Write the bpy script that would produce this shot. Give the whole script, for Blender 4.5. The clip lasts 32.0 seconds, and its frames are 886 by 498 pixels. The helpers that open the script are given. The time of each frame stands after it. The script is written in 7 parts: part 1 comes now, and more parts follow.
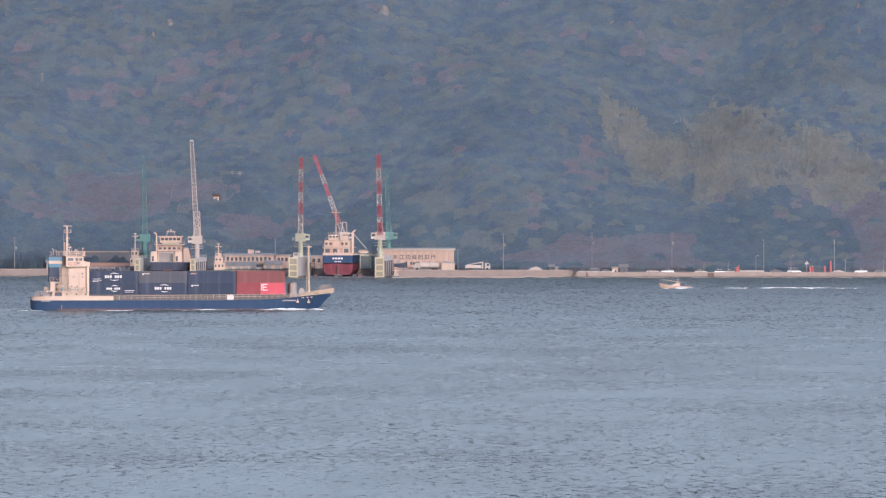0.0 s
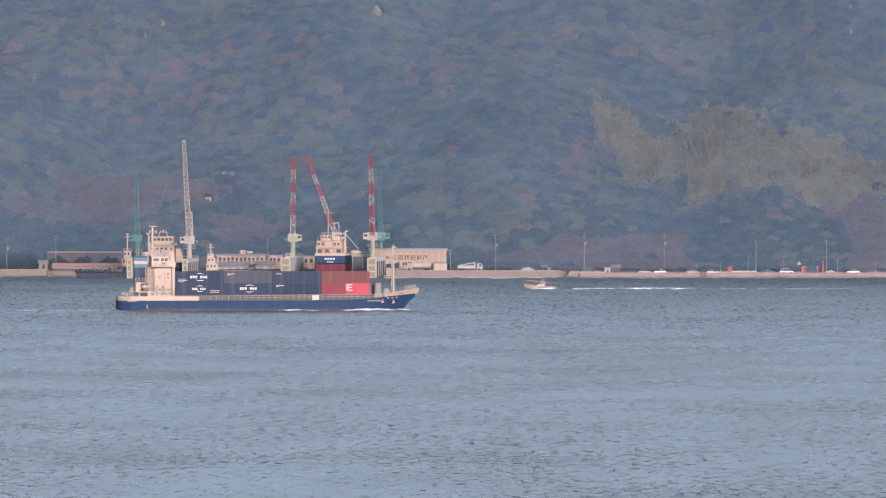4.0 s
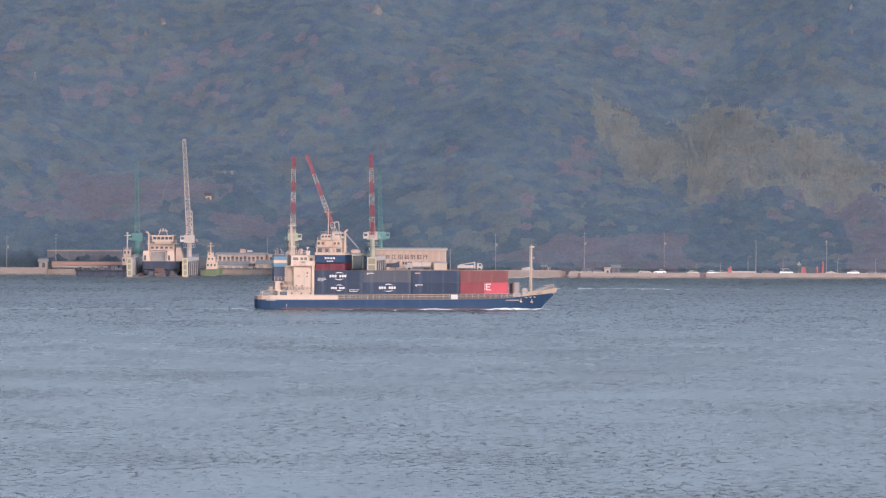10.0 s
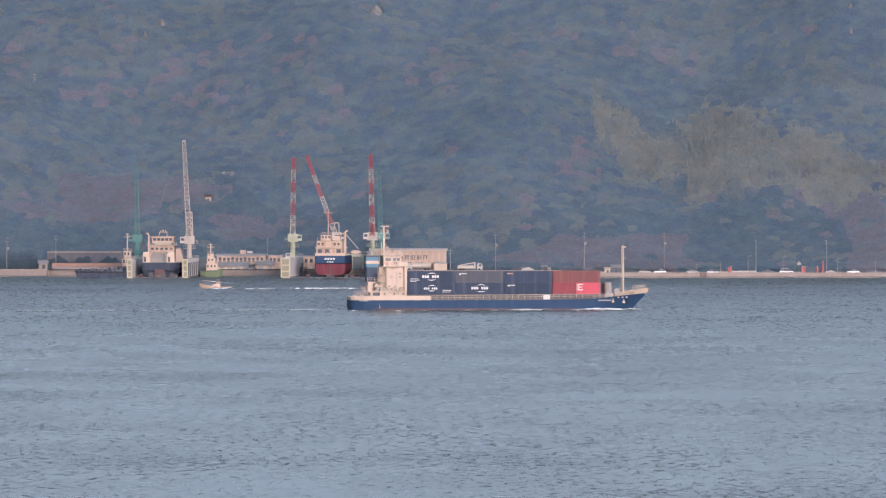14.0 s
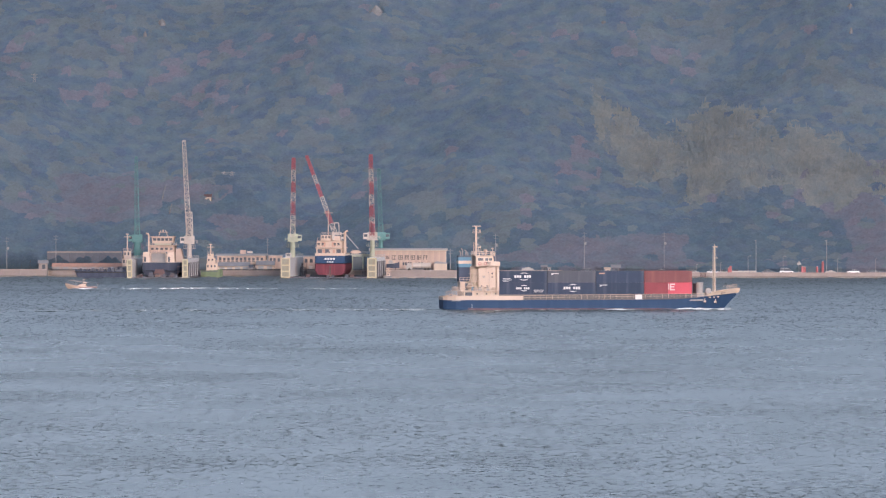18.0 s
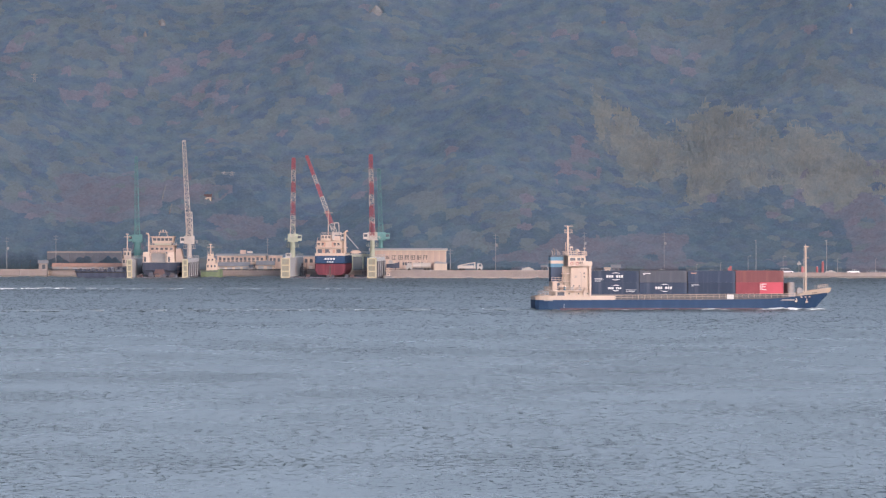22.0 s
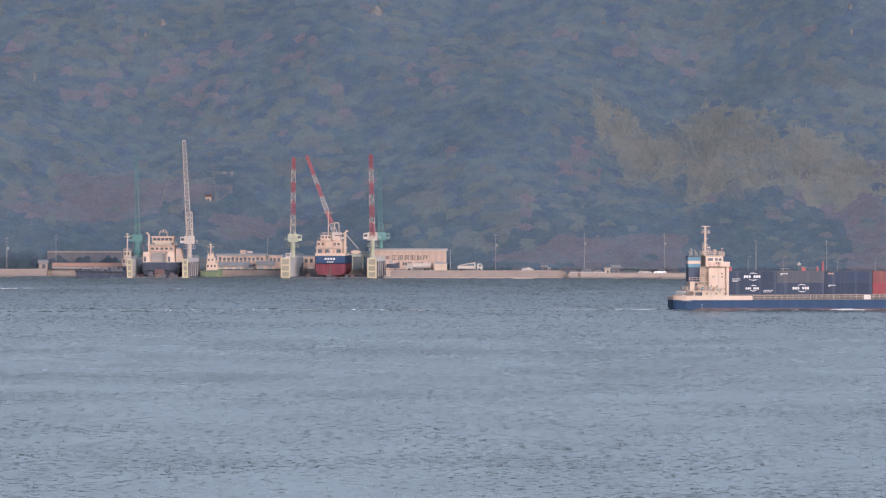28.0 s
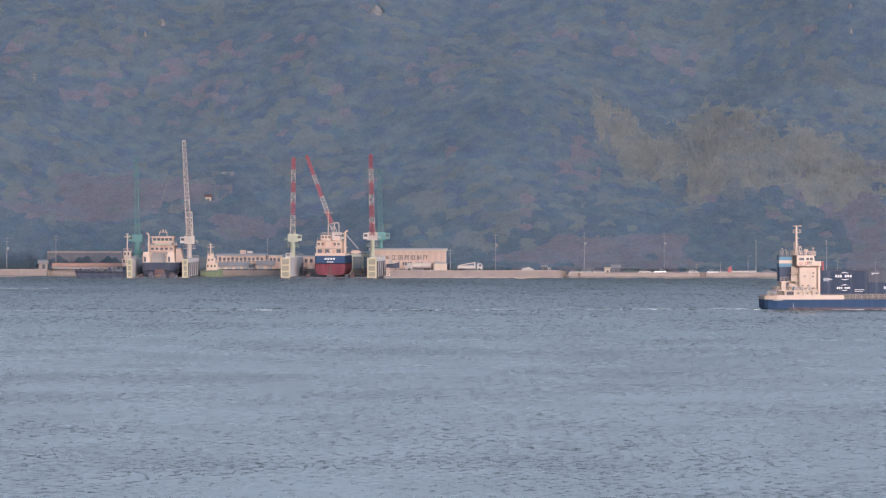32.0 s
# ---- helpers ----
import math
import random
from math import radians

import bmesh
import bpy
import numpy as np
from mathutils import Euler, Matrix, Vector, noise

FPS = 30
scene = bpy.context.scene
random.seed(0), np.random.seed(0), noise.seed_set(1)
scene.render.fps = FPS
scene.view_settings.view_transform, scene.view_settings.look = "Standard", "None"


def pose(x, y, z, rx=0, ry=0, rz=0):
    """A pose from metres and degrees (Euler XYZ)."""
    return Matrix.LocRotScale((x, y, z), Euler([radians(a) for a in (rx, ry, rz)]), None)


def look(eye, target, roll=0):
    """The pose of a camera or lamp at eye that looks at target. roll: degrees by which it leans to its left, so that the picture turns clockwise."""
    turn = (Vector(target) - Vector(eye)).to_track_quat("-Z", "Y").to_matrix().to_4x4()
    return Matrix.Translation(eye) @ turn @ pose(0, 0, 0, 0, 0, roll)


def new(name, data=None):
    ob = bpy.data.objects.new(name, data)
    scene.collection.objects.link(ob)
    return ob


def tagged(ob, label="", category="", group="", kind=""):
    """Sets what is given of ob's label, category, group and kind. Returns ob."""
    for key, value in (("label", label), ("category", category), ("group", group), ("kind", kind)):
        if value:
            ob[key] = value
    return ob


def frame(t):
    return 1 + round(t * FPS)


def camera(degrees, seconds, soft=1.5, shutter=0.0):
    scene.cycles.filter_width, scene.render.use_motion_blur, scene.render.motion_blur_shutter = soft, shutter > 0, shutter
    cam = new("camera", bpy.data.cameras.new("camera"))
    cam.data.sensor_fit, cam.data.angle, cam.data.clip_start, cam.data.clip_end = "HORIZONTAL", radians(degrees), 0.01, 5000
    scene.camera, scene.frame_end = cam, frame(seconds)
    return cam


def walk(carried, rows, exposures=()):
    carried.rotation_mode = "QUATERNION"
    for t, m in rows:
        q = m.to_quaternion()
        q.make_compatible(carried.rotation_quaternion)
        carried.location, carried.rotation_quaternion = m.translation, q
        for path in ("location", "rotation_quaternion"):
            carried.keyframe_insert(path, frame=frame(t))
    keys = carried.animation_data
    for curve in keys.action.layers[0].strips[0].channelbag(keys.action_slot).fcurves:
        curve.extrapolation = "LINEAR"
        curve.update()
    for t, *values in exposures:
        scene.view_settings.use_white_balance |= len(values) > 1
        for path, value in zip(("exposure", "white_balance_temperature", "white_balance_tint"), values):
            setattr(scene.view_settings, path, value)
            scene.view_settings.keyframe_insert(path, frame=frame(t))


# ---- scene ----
# The camera stands on a hillside across the strait, zoomed far in; the plan's y axis is the way it looks.
EYE = Vector((0.0, 0.0, 31.0))
cam = camera(6.747, 32.0, soft=1.25)


def aim(side, lift, roll=0.0):
    """The camera's pose with small turns to the side and up, in degrees."""
    return look(EYE, EYE + Vector((math.tan(radians(side)), 1.0, math.tan(radians(-0.4717 + lift)))), roll)


walk(cam, [
    (0.0, aim(-0.0590, -0.003)), (0.1, aim(-0.0590, -0.003)), (0.2, aim(-0.0560, -0.003)), (0.3, aim(-0.008, 0)),
    (0.4, aim(0, 0)), (2.0, aim(0, 0)), (6.0, aim(0, 0)), (6.6, aim(0, -0.002, 0.08)), (7.0, aim(0.005, -0.003, 0.13)),
    (7.5, aim(-0.001, -0.002, 0.17)), (8.6, aim(-0.003, -0.003, 0.17)), (10.0, aim(0, -0.003, 0.17)), (11.0, aim(0, 0.001, 0.11)),
    (12.2, aim(0, 0, 0.02)), (13.0, aim(0, 0)), (23.0, aim(0, 0)), (23.6, aim(0, -0.003)), (24.5, aim(0.005, -0.003, 0.03)),
    (25.0, aim(0.001, 0, 0.02)), (25.5, aim(0, -0.006, 0.04)), (27.5, aim(0, 0.001, 0.06)), (28.5, aim(-0.001, 0.001, 0.05)),
    (30.0, aim(0, 0, 0.02)), (32.0, aim(0, 0, 0.01)),
], exposures=[(0.0, 1.0, 5450, 15), (7.0, 0.965, 5450, 15), (13.0, 0.935, 5450, 15), (20.0, 0.92, 5450, 15), (32.0, 0.92, 5450, 15)])

# ---- light: a low warm sun behind the camera, and the sky ----
SUN_UP, SUN_SIDE = 13.0, 20.0
world = bpy.data.worlds.new("sky")
scene.world = world
world.use_nodes = True
sky = world.node_tree.nodes.new("ShaderNodeTexSky")
sky.sky_type, sky.sun_disc = "NISHITA", False
sky.sun_elevation, sky.sun_rotation = radians(SUN_UP), radians(180 - SUN_SIDE)
sky.air_density, sky.dust_density, sky.ozone_density = 1.0, 4.0, 1.0
world.node_tree.nodes["Background"].inputs["Strength"].default_value = 0.15
# a hazy winter sky, paler than clear air
haze = world.node_tree.nodes.new("ShaderNodeHueSaturation")
haze.inputs["Saturation"].default_value = 0.33
world.node_tree.links.new(sky.outputs[0], haze.inputs["Color"])
world.node_tree.links.new(haze.outputs[0], world.node_tree.nodes["Background"].inputs[0])
sun = new("sun", bpy.data.lights.new("sun", "SUN"))
sun.data.energy, sun.data.angle, sun.data.color = 1.22, radians(11.0), (1.0, 0.555, 0.26)
sun.matrix_world = look((math.sin(radians(SUN_SIDE)) * 500, -math.cos(radians(SUN_SIDE)) * 500, 500 * math.tan(radians(SUN_UP))), (0, 0, 0))


# ---- materials ----
def material(name, colour, rough=0.6, metal=0.0, vary=0.18, grain=1.5, bump=0.15, spec=0.4, stain=None, stain_amount=0.35, streak=False, piece=0.0):
    """A procedural surface: a base colour varied at two scales, stains (streaked down if asked for) and fine relief."""
    m = bpy.data.materials.new(name)
    m.use_nodes = True
    nt = m.node_tree
    n, link = nt.nodes, nt.links
    b = n["Principled BSDF"]
    b.inputs["Metallic"].default_value, b.inputs["Specular IOR Level"].default_value = metal, spec
    tc = n.new("ShaderNodeTexCoord")
    fine, coarse = n.new("ShaderNodeTexNoise"), n.new("ShaderNodeTexNoise")
    fine.inputs["Scale"].default_value, coarse.inputs["Scale"].default_value = grain * 3.0, grain * 0.3
    fine.inputs["Detail"].default_value = 4.0
    src = tc.outputs["Object"]
    link.new(src, fine.inputs["Vector"])
    if streak:
        mp = n.new("ShaderNodeMapping")
        mp.inputs["Scale"].default_value = (1.6, 1.6, 0.14)
        link.new(src, mp.inputs["Vector"])
        link.new(mp.outputs[0], coarse.inputs["Vector"])
    else:
        link.new(src, coarse.inputs["Vector"])
    add = n.new("ShaderNodeMath")
    add.operation = "ADD"
    link.new(fine.outputs[0], add.inputs[0])
    link.new(coarse.outputs[0], add.inputs[1])
    rng = n.new("ShaderNodeMapRange")
    rng.inputs["From Min"].default_value, rng.inputs["From Max"].default_value = 0.6, 1.4
    rng.inputs["To Min"].default_value, rng.inputs["To Max"].default_value = 1 - vary, 1 + vary
    link.new(add.outputs[0], rng.inputs["Value"])
    hsv = n.new("ShaderNodeHueSaturation")
    hsv.inputs["Color"].default_value = (*colour, 1)
    val = rng.outputs[0]
    if piece:
        info = n.new("ShaderNodeObjectInfo")
        pr = n.new("ShaderNodeMapRange")
        pr.inputs["To Min"].default_value, pr.inputs["To Max"].default_value = 1 - piece, 1 + piece
        link.new(info.outputs["Random"], pr.inputs["Value"])
        mul = n.new("ShaderNodeMath")
        mul.operation = "MULTIPLY"
        link.new(val, mul.inputs[0])
        link.new(pr.outputs[0], mul.inputs[1])
        val = mul.outputs[0]
    link.new(val, hsv.inputs["Value"])
    out = hsv.outputs[0]
    if stain:
        st = n.new("ShaderNodeMapRange")
        st.inputs["From Min"].default_value, st.inputs["From Max"].default_value = 0.5, 0.72
        st.inputs["To Max"].default_value = stain_amount
        link.new(coarse.outputs[0], st.inputs["Value"])
        mix = n.new("ShaderNodeMix")
        mix.data_type = "RGBA"
        link.new(st.outputs[0], mix.inputs["Factor"])
        link.new(out, mix.inputs[6])
        mix.inputs[7].default_value = (*stain, 1)
        out = mix.outputs[2]
    link.new(out, b.inputs["Base Color"])
    rr = n.new("ShaderNodeMapRange")
    rr.inputs["To Min"].default_value, rr.inputs["To Max"].default_value = max(rough - 0.12, 0.02), min(rough + 0.12, 1)
    link.new(fine.outputs[0], rr.inputs["Value"])
    link.new(rr.outputs[0], b.inputs["Roughness"])
    if bump:
        bp = n.new("ShaderNodeBump")
        bp.inputs["Strength"].default_value, bp.inputs["Distance"].default_value = bump, 0.05
        link.new(fine.outputs[0], bp.inputs["Height"])
        link.new(bp.outputs[0], b.inputs["Normal"])
    return m


def foliage(name, colour, other, spread=0.5):
    """Leaves with haze tinted in: two tones by stand of trees, and each clump a little lighter or darker."""
    m = bpy.data.materials.new(name)
    m.use_nodes = True
    nt = m.node_tree
    n, link = nt.nodes, nt.links
    b = n["Principled BSDF"]
    b.inputs["Roughness"].default_value, b.inputs["Specular IOR Level"].default_value = 0.8, 0.12
    # the bluish sheen stands in for haze before the hillside
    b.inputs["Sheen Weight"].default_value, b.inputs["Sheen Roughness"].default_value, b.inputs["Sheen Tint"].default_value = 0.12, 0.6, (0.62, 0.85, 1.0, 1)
    tc, noise_a = n.new("ShaderNodeTexCoord"), n.new("ShaderNodeTexNoise")
    noise_a.inputs["Scale"].default_value, noise_a.inputs["Detail"].default_value = 0.15, 4.0
    link.new(tc.outputs["Object"], noise_a.inputs["Vector"])
    r = n.new("ShaderNodeMapRange")
    r.inputs["From Min"].default_value, r.inputs["From Max"].default_value = 0.38, 0.64
    link.new(noise_a.outputs[0], r.inputs["Value"])
    mix = n.new("ShaderNodeMix")
    mix.data_type = "RGBA"
    mix.inputs[6].default_value, mix.inputs[7].default_value = (*colour, 1), (*other, 1)
    link.new(r.outputs[0], mix.inputs["Factor"])
    # whole stands differ too: broad noise makes them lighter or darker
    stand = n.new("ShaderNodeTexNoise")
    stand.inputs["Scale"].default_value, stand.inputs["Detail"].default_value, stand.inputs["Distortion"].default_value = 0.028, 3.0, 0.6
    link.new(tc.outputs["Object"], stand.inputs["Vector"])
    sr = n.new("ShaderNodeMapRange")
    sr.inputs["From Min"].default_value, sr.inputs["From Max"].default_value = 0.36, 0.64
    sr.inputs["To Min"].default_value, sr.inputs["To Max"].default_value = 0.93, 1.07
    link.new(stand.outputs[0], sr.inputs["Value"])
    # each tree has its own shade
    cell, cut, cr = n.new("ShaderNodeTexVoronoi"), n.new("ShaderNodeSeparateColor"), n.new("ShaderNodeMapRange")
    cell.inputs["Scale"].default_value = 0.21
    link.new(tc.outputs["Object"], cell.inputs["Vector"])
    link.new(cell.outputs["Color"], cut.inputs[0])
    cr.inputs["To Min"].default_value, cr.inputs["To Max"].default_value = 0.94, 1.06
    link.new(cut.outputs[0], cr.inputs["Value"])
    hue = n.new("ShaderNodeMapRange")
    hue.inputs["To Min"].default_value, hue.inputs["To Max"].default_value = 0.486, 0.506
    link.new(cut.outputs[1], hue.inputs["Value"])
    geo, hsv, rr = n.new("ShaderNodeNewGeometry"), n.new("ShaderNodeHueSaturation"), n.new("ShaderNodeMapRange")
    rr.inputs["To Min"].default_value, rr.inputs["To Max"].default_value = 1 - spread, 1 + spread
    link.new(geo.outputs["Random Per Island"], rr.inputs["Value"])
    m1, m2 = n.new("ShaderNodeMath"), n.new("ShaderNodeMath")
    m1.operation = m2.operation = "MULTIPLY"
    link.new(rr.outputs[0], m1.inputs[0])
    link.new(sr.outputs[0], m1.inputs[1])
    link.new(m1.outputs[0], m2.inputs[0])
    link.new(cr.outputs[0], m2.inputs[1])
    fine = n.new("ShaderNodeTexNoise")
    fine.inputs["Scale"].default_value, fine.inputs["Detail"].default_value = 0.9, 5.0
    link.new(tc.outputs["Object"], fine.inputs["Vector"])
    fr, m3 = n.new("ShaderNodeMapRange"), n.new("ShaderNodeMath")
    fr.inputs["From Min"].default_value, fr.inputs["From Max"].default_value = 0.3, 0.7
    fr.inputs["To Min"].default_value, fr.inputs["To Max"].default_value = 0.92, 1.08
    link.new(fine.outputs[0], fr.inputs["Value"])
    m3.operation = "MULTIPLY"
    link.new(m2.outputs[0], m3.inputs[0])
    link.new(fr.outputs[0], m3.inputs[1])
    link.new(m3.outputs[0], hsv.inputs["Value"])
    link.new(hue.outputs[0], hsv.inputs["Hue"])
    link.new(mix.outputs[2], hsv.inputs["Color"])
    link.new(hsv.outputs[0], b.inputs["Base Color"])
    bp = n.new("ShaderNodeBump")
    bp.inputs["Strength"].default_value, bp.inputs["Distance"].default_value = 0.06, 0.2
    link.new(fine.outputs[0], bp.inputs["Height"])
    link.new(bp.outputs[0], b.inputs["Normal"])
    # leaves let some light through
    tr, ms = n.new("ShaderNodeBsdfTranslucent"), n.new("ShaderNodeMixShader")
    link.new(hsv.outputs[0], tr.inputs["Color"])
    ms.inputs[0].default_value = 0.35
    link.new(b.outputs[0], ms.inputs[1])
    link.new(tr.outputs[0], ms.inputs[2])
    link.new(ms.outputs[0], n["Material Output"].inputs["Surface"])
    return m


def water_material():
    m = bpy.data.materials.new("sea_water")
    m.use_nodes = True
    nt = m.node_tree
    n, link = nt.nodes, nt.links
    b = n["Principled BSDF"]
    b.inputs["Base Color"].default_value = (0.074, 0.095, 0.098, 1)
    b.inputs["IOR"].default_value = 1.333
    b.inputs["Specular IOR Level"].default_value = 0.275
    tc = n.new("ShaderNodeTexCoord")
    big = n.new("ShaderNodeTexNoise")
    mp = n.new("ShaderNodeMapping")
    mp.inputs["Scale"].default_value = (0.012, 0.004, 1)
    link.new(tc.outputs["Object"], mp.inputs["Vector"])
    link.new(mp.outputs[0], big.inputs["Vector"])
    rr = n.new("ShaderNodeMapRange")
    rr.inputs["From Min"].default_value, rr.inputs["From Max"].default_value = 0.35, 0.65
    rr.inputs["To Min"].default_value, rr.inputs["To Max"].default_value = 0.25, 0.29
    link.new(big.outputs[0], rr.inputs["Value"])
    # far out the wavelets are too fine to tell apart and only roughen the sea
    sep, out, total = n.new("ShaderNodeSeparateXYZ"), n.new("ShaderNodeMapRange"), n.new("ShaderNodeMath")
    link.new(tc.outputs["Object"], sep.inputs[0])
    out.inputs["From Min"].default_value, out.inputs["From Max"].default_value = 1250.0, 2500.0
    out.inputs["To Min"].default_value, out.inputs["To Max"].default_value = 0.0, 0.06
    link.new(sep.outputs["Y"], out.inputs["Value"])
    total.operation = "ADD"
    link.new(rr.outputs[0], total.inputs[0])
    link.new(out.outputs[0], total.inputs[1])
    link.new(total.outputs[0], b.inputs["Roughness"])
    small = n.new("ShaderNodeTexNoise")
    small.inputs["Scale"].default_value, small.inputs["Detail"].default_value = 2.2, 3.0
    ms = n.new("ShaderNodeMapping")
    ms.inputs["Scale"].default_value = (0.5, 0.24, 1)
    link.new(tc.outputs["Object"], ms.inputs["Vector"])
    link.new(ms.outputs[0], small.inputs["Vector"])
    bp = n.new("ShaderNodeBump")
    bp.inputs["Strength"].default_value, bp.inputs["Distance"].default_value = 0.6, 0.42
    link.new(small.outputs[0], bp.inputs["Height"])
    # here and there a steeper wavelet, more of them where a gust passes
    steep, md = n.new("ShaderNodeTexNoise"), n.new("ShaderNodeMapping")
    md.inputs["Scale"].default_value = (0.72, 0.27, 1)
    steep.inputs["Scale"].default_value, steep.inputs["Detail"].default_value, steep.inputs["Roughness"].default_value = 1.0, 2.5, 0.6
    link.new(tc.outputs["Object"], md.inputs["Vector"])
    link.new(md.outputs[0], steep.inputs["Vector"])
    gust, mg = n.new("ShaderNodeTexNoise"), n.new("ShaderNodeMapping")
    mg.inputs["Scale"].default_value = (0.020, 0.011, 1)
    gust.inputs["Detail"].default_value = 3.0
    gust.inputs["Scale"].default_value = 1.0
    link.new(tc.outputs["Object"], mg.inputs["Vector"])
    link.new(mg.outputs[0], gust.inputs["Vector"])
    gr, sub, lift = n.new("ShaderNodeMapRange"), n.new("ShaderNodeMath"), n.new("ShaderNodeMapRange")
    gr.inputs["From Min"].default_value, gr.inputs["From Max"].default_value = 0.3, 0.7
    gr.inputs["To Min"].default_value, gr.inputs["To Max"].default_value = -0.07, 0.08
    link.new(gust.outputs[0], gr.inputs["Value"])
    sub.operation = "ADD"
    link.new(steep.outputs[0], sub.inputs[0])
    link.new(gr.outputs[0], sub.inputs[1])
    lift.interpolation_type = "SMOOTHSTEP"
    lift.inputs["From Min"].default_value, lift.inputs["From Max"].default_value = 0.54, 0.70
    link.new(sub.outputs[0], lift.inputs["Value"])
    crest = n.new("ShaderNodeBump")
    crest.inputs["Strength"].default_value, crest.inputs["Distance"].default_value = 1.0, 1.6
    link.new(lift.outputs[0], crest.inputs["Height"])
    link.new(bp.outputs[0], crest.inputs["Normal"])
    link.new(crest.outputs[0], b.inputs["Normal"])
    return m


WATER = water_material()
# the low sun's warmth is tinted into this white's base colour
WHITE = material("sun_tinted_white_paint", (0.345, 0.264, 0.212), 0.45, vary=0.07, stain=(0.42, 0.28, 0.18), stain_amount=0.18, streak=True)
CREAM = material("cream_paint", (0.305, 0.245, 0.195), 0.5, vary=0.08, stain=(0.4, 0.26, 0.15), stain_amount=0.25, streak=True)
NAVY = material("navy_hull_paint", (0.019, 0.040, 0.084), 0.68, vary=0.08, stain=(0.04, 0.06, 0.11), stain_amount=0.12, streak=True, spec=0.15)
FUNNEL = material("dark_navy_funnel_paint", (0.045, 0.058, 0.09), 0.68, vary=0.1, spec=0.15)
BOOT = material("red_boot_topping", (0.072, 0.045, 0.055), 0.8, vary=0.2, stain=(0.12, 0.08, 0.07), streak=True)
COAMING = material("dark_coaming_paint", (0.085, 0.082, 0.085), 0.8, vary=0.15, stain=(0.12, 0.09, 0.07), streak=True)
SKYBLUE = material("light_blue_paint", (0.07, 0.15, 0.215), 0.7, vary=0.08)
# black lifted to a bluish grey, with the veil of haze mixed in
BLACK = material("hazed_black_paint", (0.06, 0.067, 0.085), 0.75, vary=0.2)
BOX_NAVY = material("navy_container_paint", (0.030, 0.041, 0.068), 0.72, vary=0.12, piece=0.12, stain=(0.1, 0.1, 0.12), streak=True, spec=0.15)
BOX_GREY = material("grey_container_paint", (0.062, 0.066, 0.082), 0.72, vary=0.12, stain=(0.12, 0.11, 0.11), streak=True, spec=0.15)
BOX_BROWN = material("faded_red_container_paint", (0.13, 0.055, 0.058), 0.75, vary=0.12, stain=(0.2, 0.09, 0.07), streak=True, spec=0.15)
BOX_MAROON = material("maroon_container_paint", (0.17, 0.046, 0.056), 0.72, vary=0.12, spec=0.15)
BOX_RED = material("bright_red_container_paint", (0.35, 0.065, 0.088), 0.7, vary=0.08, spec=0.15)
STEEL = material("grey_deck_steel", (0.19, 0.18, 0.18), 0.6, vary=0.2, stain=(0.25, 0.14, 0.08))
GLASS = material("dark_window_glass", (0.045, 0.052, 0.065), 0.25, vary=0.1, spec=0.3, bump=0)
WAKE_FOAM = material("thin_foam", (0.20, 0.23, 0.25), 0.8, vary=0.15, bump=0.4, grain=2.5)
FOAM = material("white_foam", (0.48, 0.50, 0.515), 0.9, vary=0.12, bump=0.4, grain=2.5)
CONCRETE = material("weathered_concrete", (0.165, 0.14, 0.132), 0.85, vary=0.2, grain=0.5, stain=(0.16, 0.13, 0.11), stain_amount=0.55, streak=True)
CONCRETE_LIGHT = material("pale_concrete", (0.20, 0.168, 0.155), 0.85, vary=0.18, grain=0.6, stain=(0.22, 0.18, 0.15), streak=True)
TIDE = material("dark_wet_tide_line", (0.11, 0.098, 0.09), 0.7, vary=0.3)
GRASS_DIRT = material("hillside_soil", (0.085, 0.092, 0.095), 0.95, vary=0.35, grain=0.1, bump=0.3)
ASPHALT = material("road_asphalt", (0.06, 0.058, 0.056), 0.9, vary=0.2)
YARD = material("yard_ground", (0.17, 0.145, 0.13), 0.9, vary=0.3, grain=0.3)
SALMON = material("salmon_wall_cladding", (0.265, 0.198, 0.165), 0.7, vary=0.07, stain=(0.45, 0.3, 0.22), stain_amount=0.3, streak=True)
ROOF_GREY = material("grey_sheet_roof", (0.17, 0.17, 0.18), 0.6, vary=0.2)
RUST_ROOF = material("rusty_orange_roof", (0.30, 0.18, 0.135), 0.75, vary=0.2, stain=(0.3, 0.14, 0.09))
DOCK_YELLOW = material("pale_yellow_dock_paint", (0.31, 0.275, 0.19), 0.6, vary=0.12, stain=(0.3, 0.22, 0.1), streak=True)
# the dock yellow darkened: shade of the recessed end panels painted in
DOCK_PLATE_SHADE = material("shaded_yellow_dock_plate", (0.17, 0.165, 0.13), 0.75, vary=0.2, stain=(0.14, 0.09, 0.06), streak=True)
DOCK_GREY = material("grey_dock_steel", (0.42, 0.42, 0.43), 0.6, vary=0.2, stain=(0.22, 0.13, 0.09), streak=True)
DOCK_DARK = material("dark_dock_steel", (0.062, 0.065, 0.08), 0.85, vary=0.25, stain=(0.16, 0.08, 0.05))
HULL_DARK = material("dark_navy_hull", (0.036, 0.044, 0.066), 0.8, vary=0.2, streak=True, stain=(0.06, 0.055, 0.07), spec=0.15)
HULL_RED = material("red_antifouling_paint", (0.10, 0.030, 0.042), 0.8, vary=0.2, stain=(0.2, 0.06, 0.07), streak=True, spec=0.15)
CRANE_RED = material("red_crane_paint", (0.205, 0.065, 0.085), 0.7, vary=0.12, stain=(0.3, 0.12, 0.1))
CRANE_WHITE = material("white_crane_paint", (0.30, 0.27, 0.245), 0.5, vary=0.1, stain=(0.4, 0.27, 0.2), stain_amount=0.25)
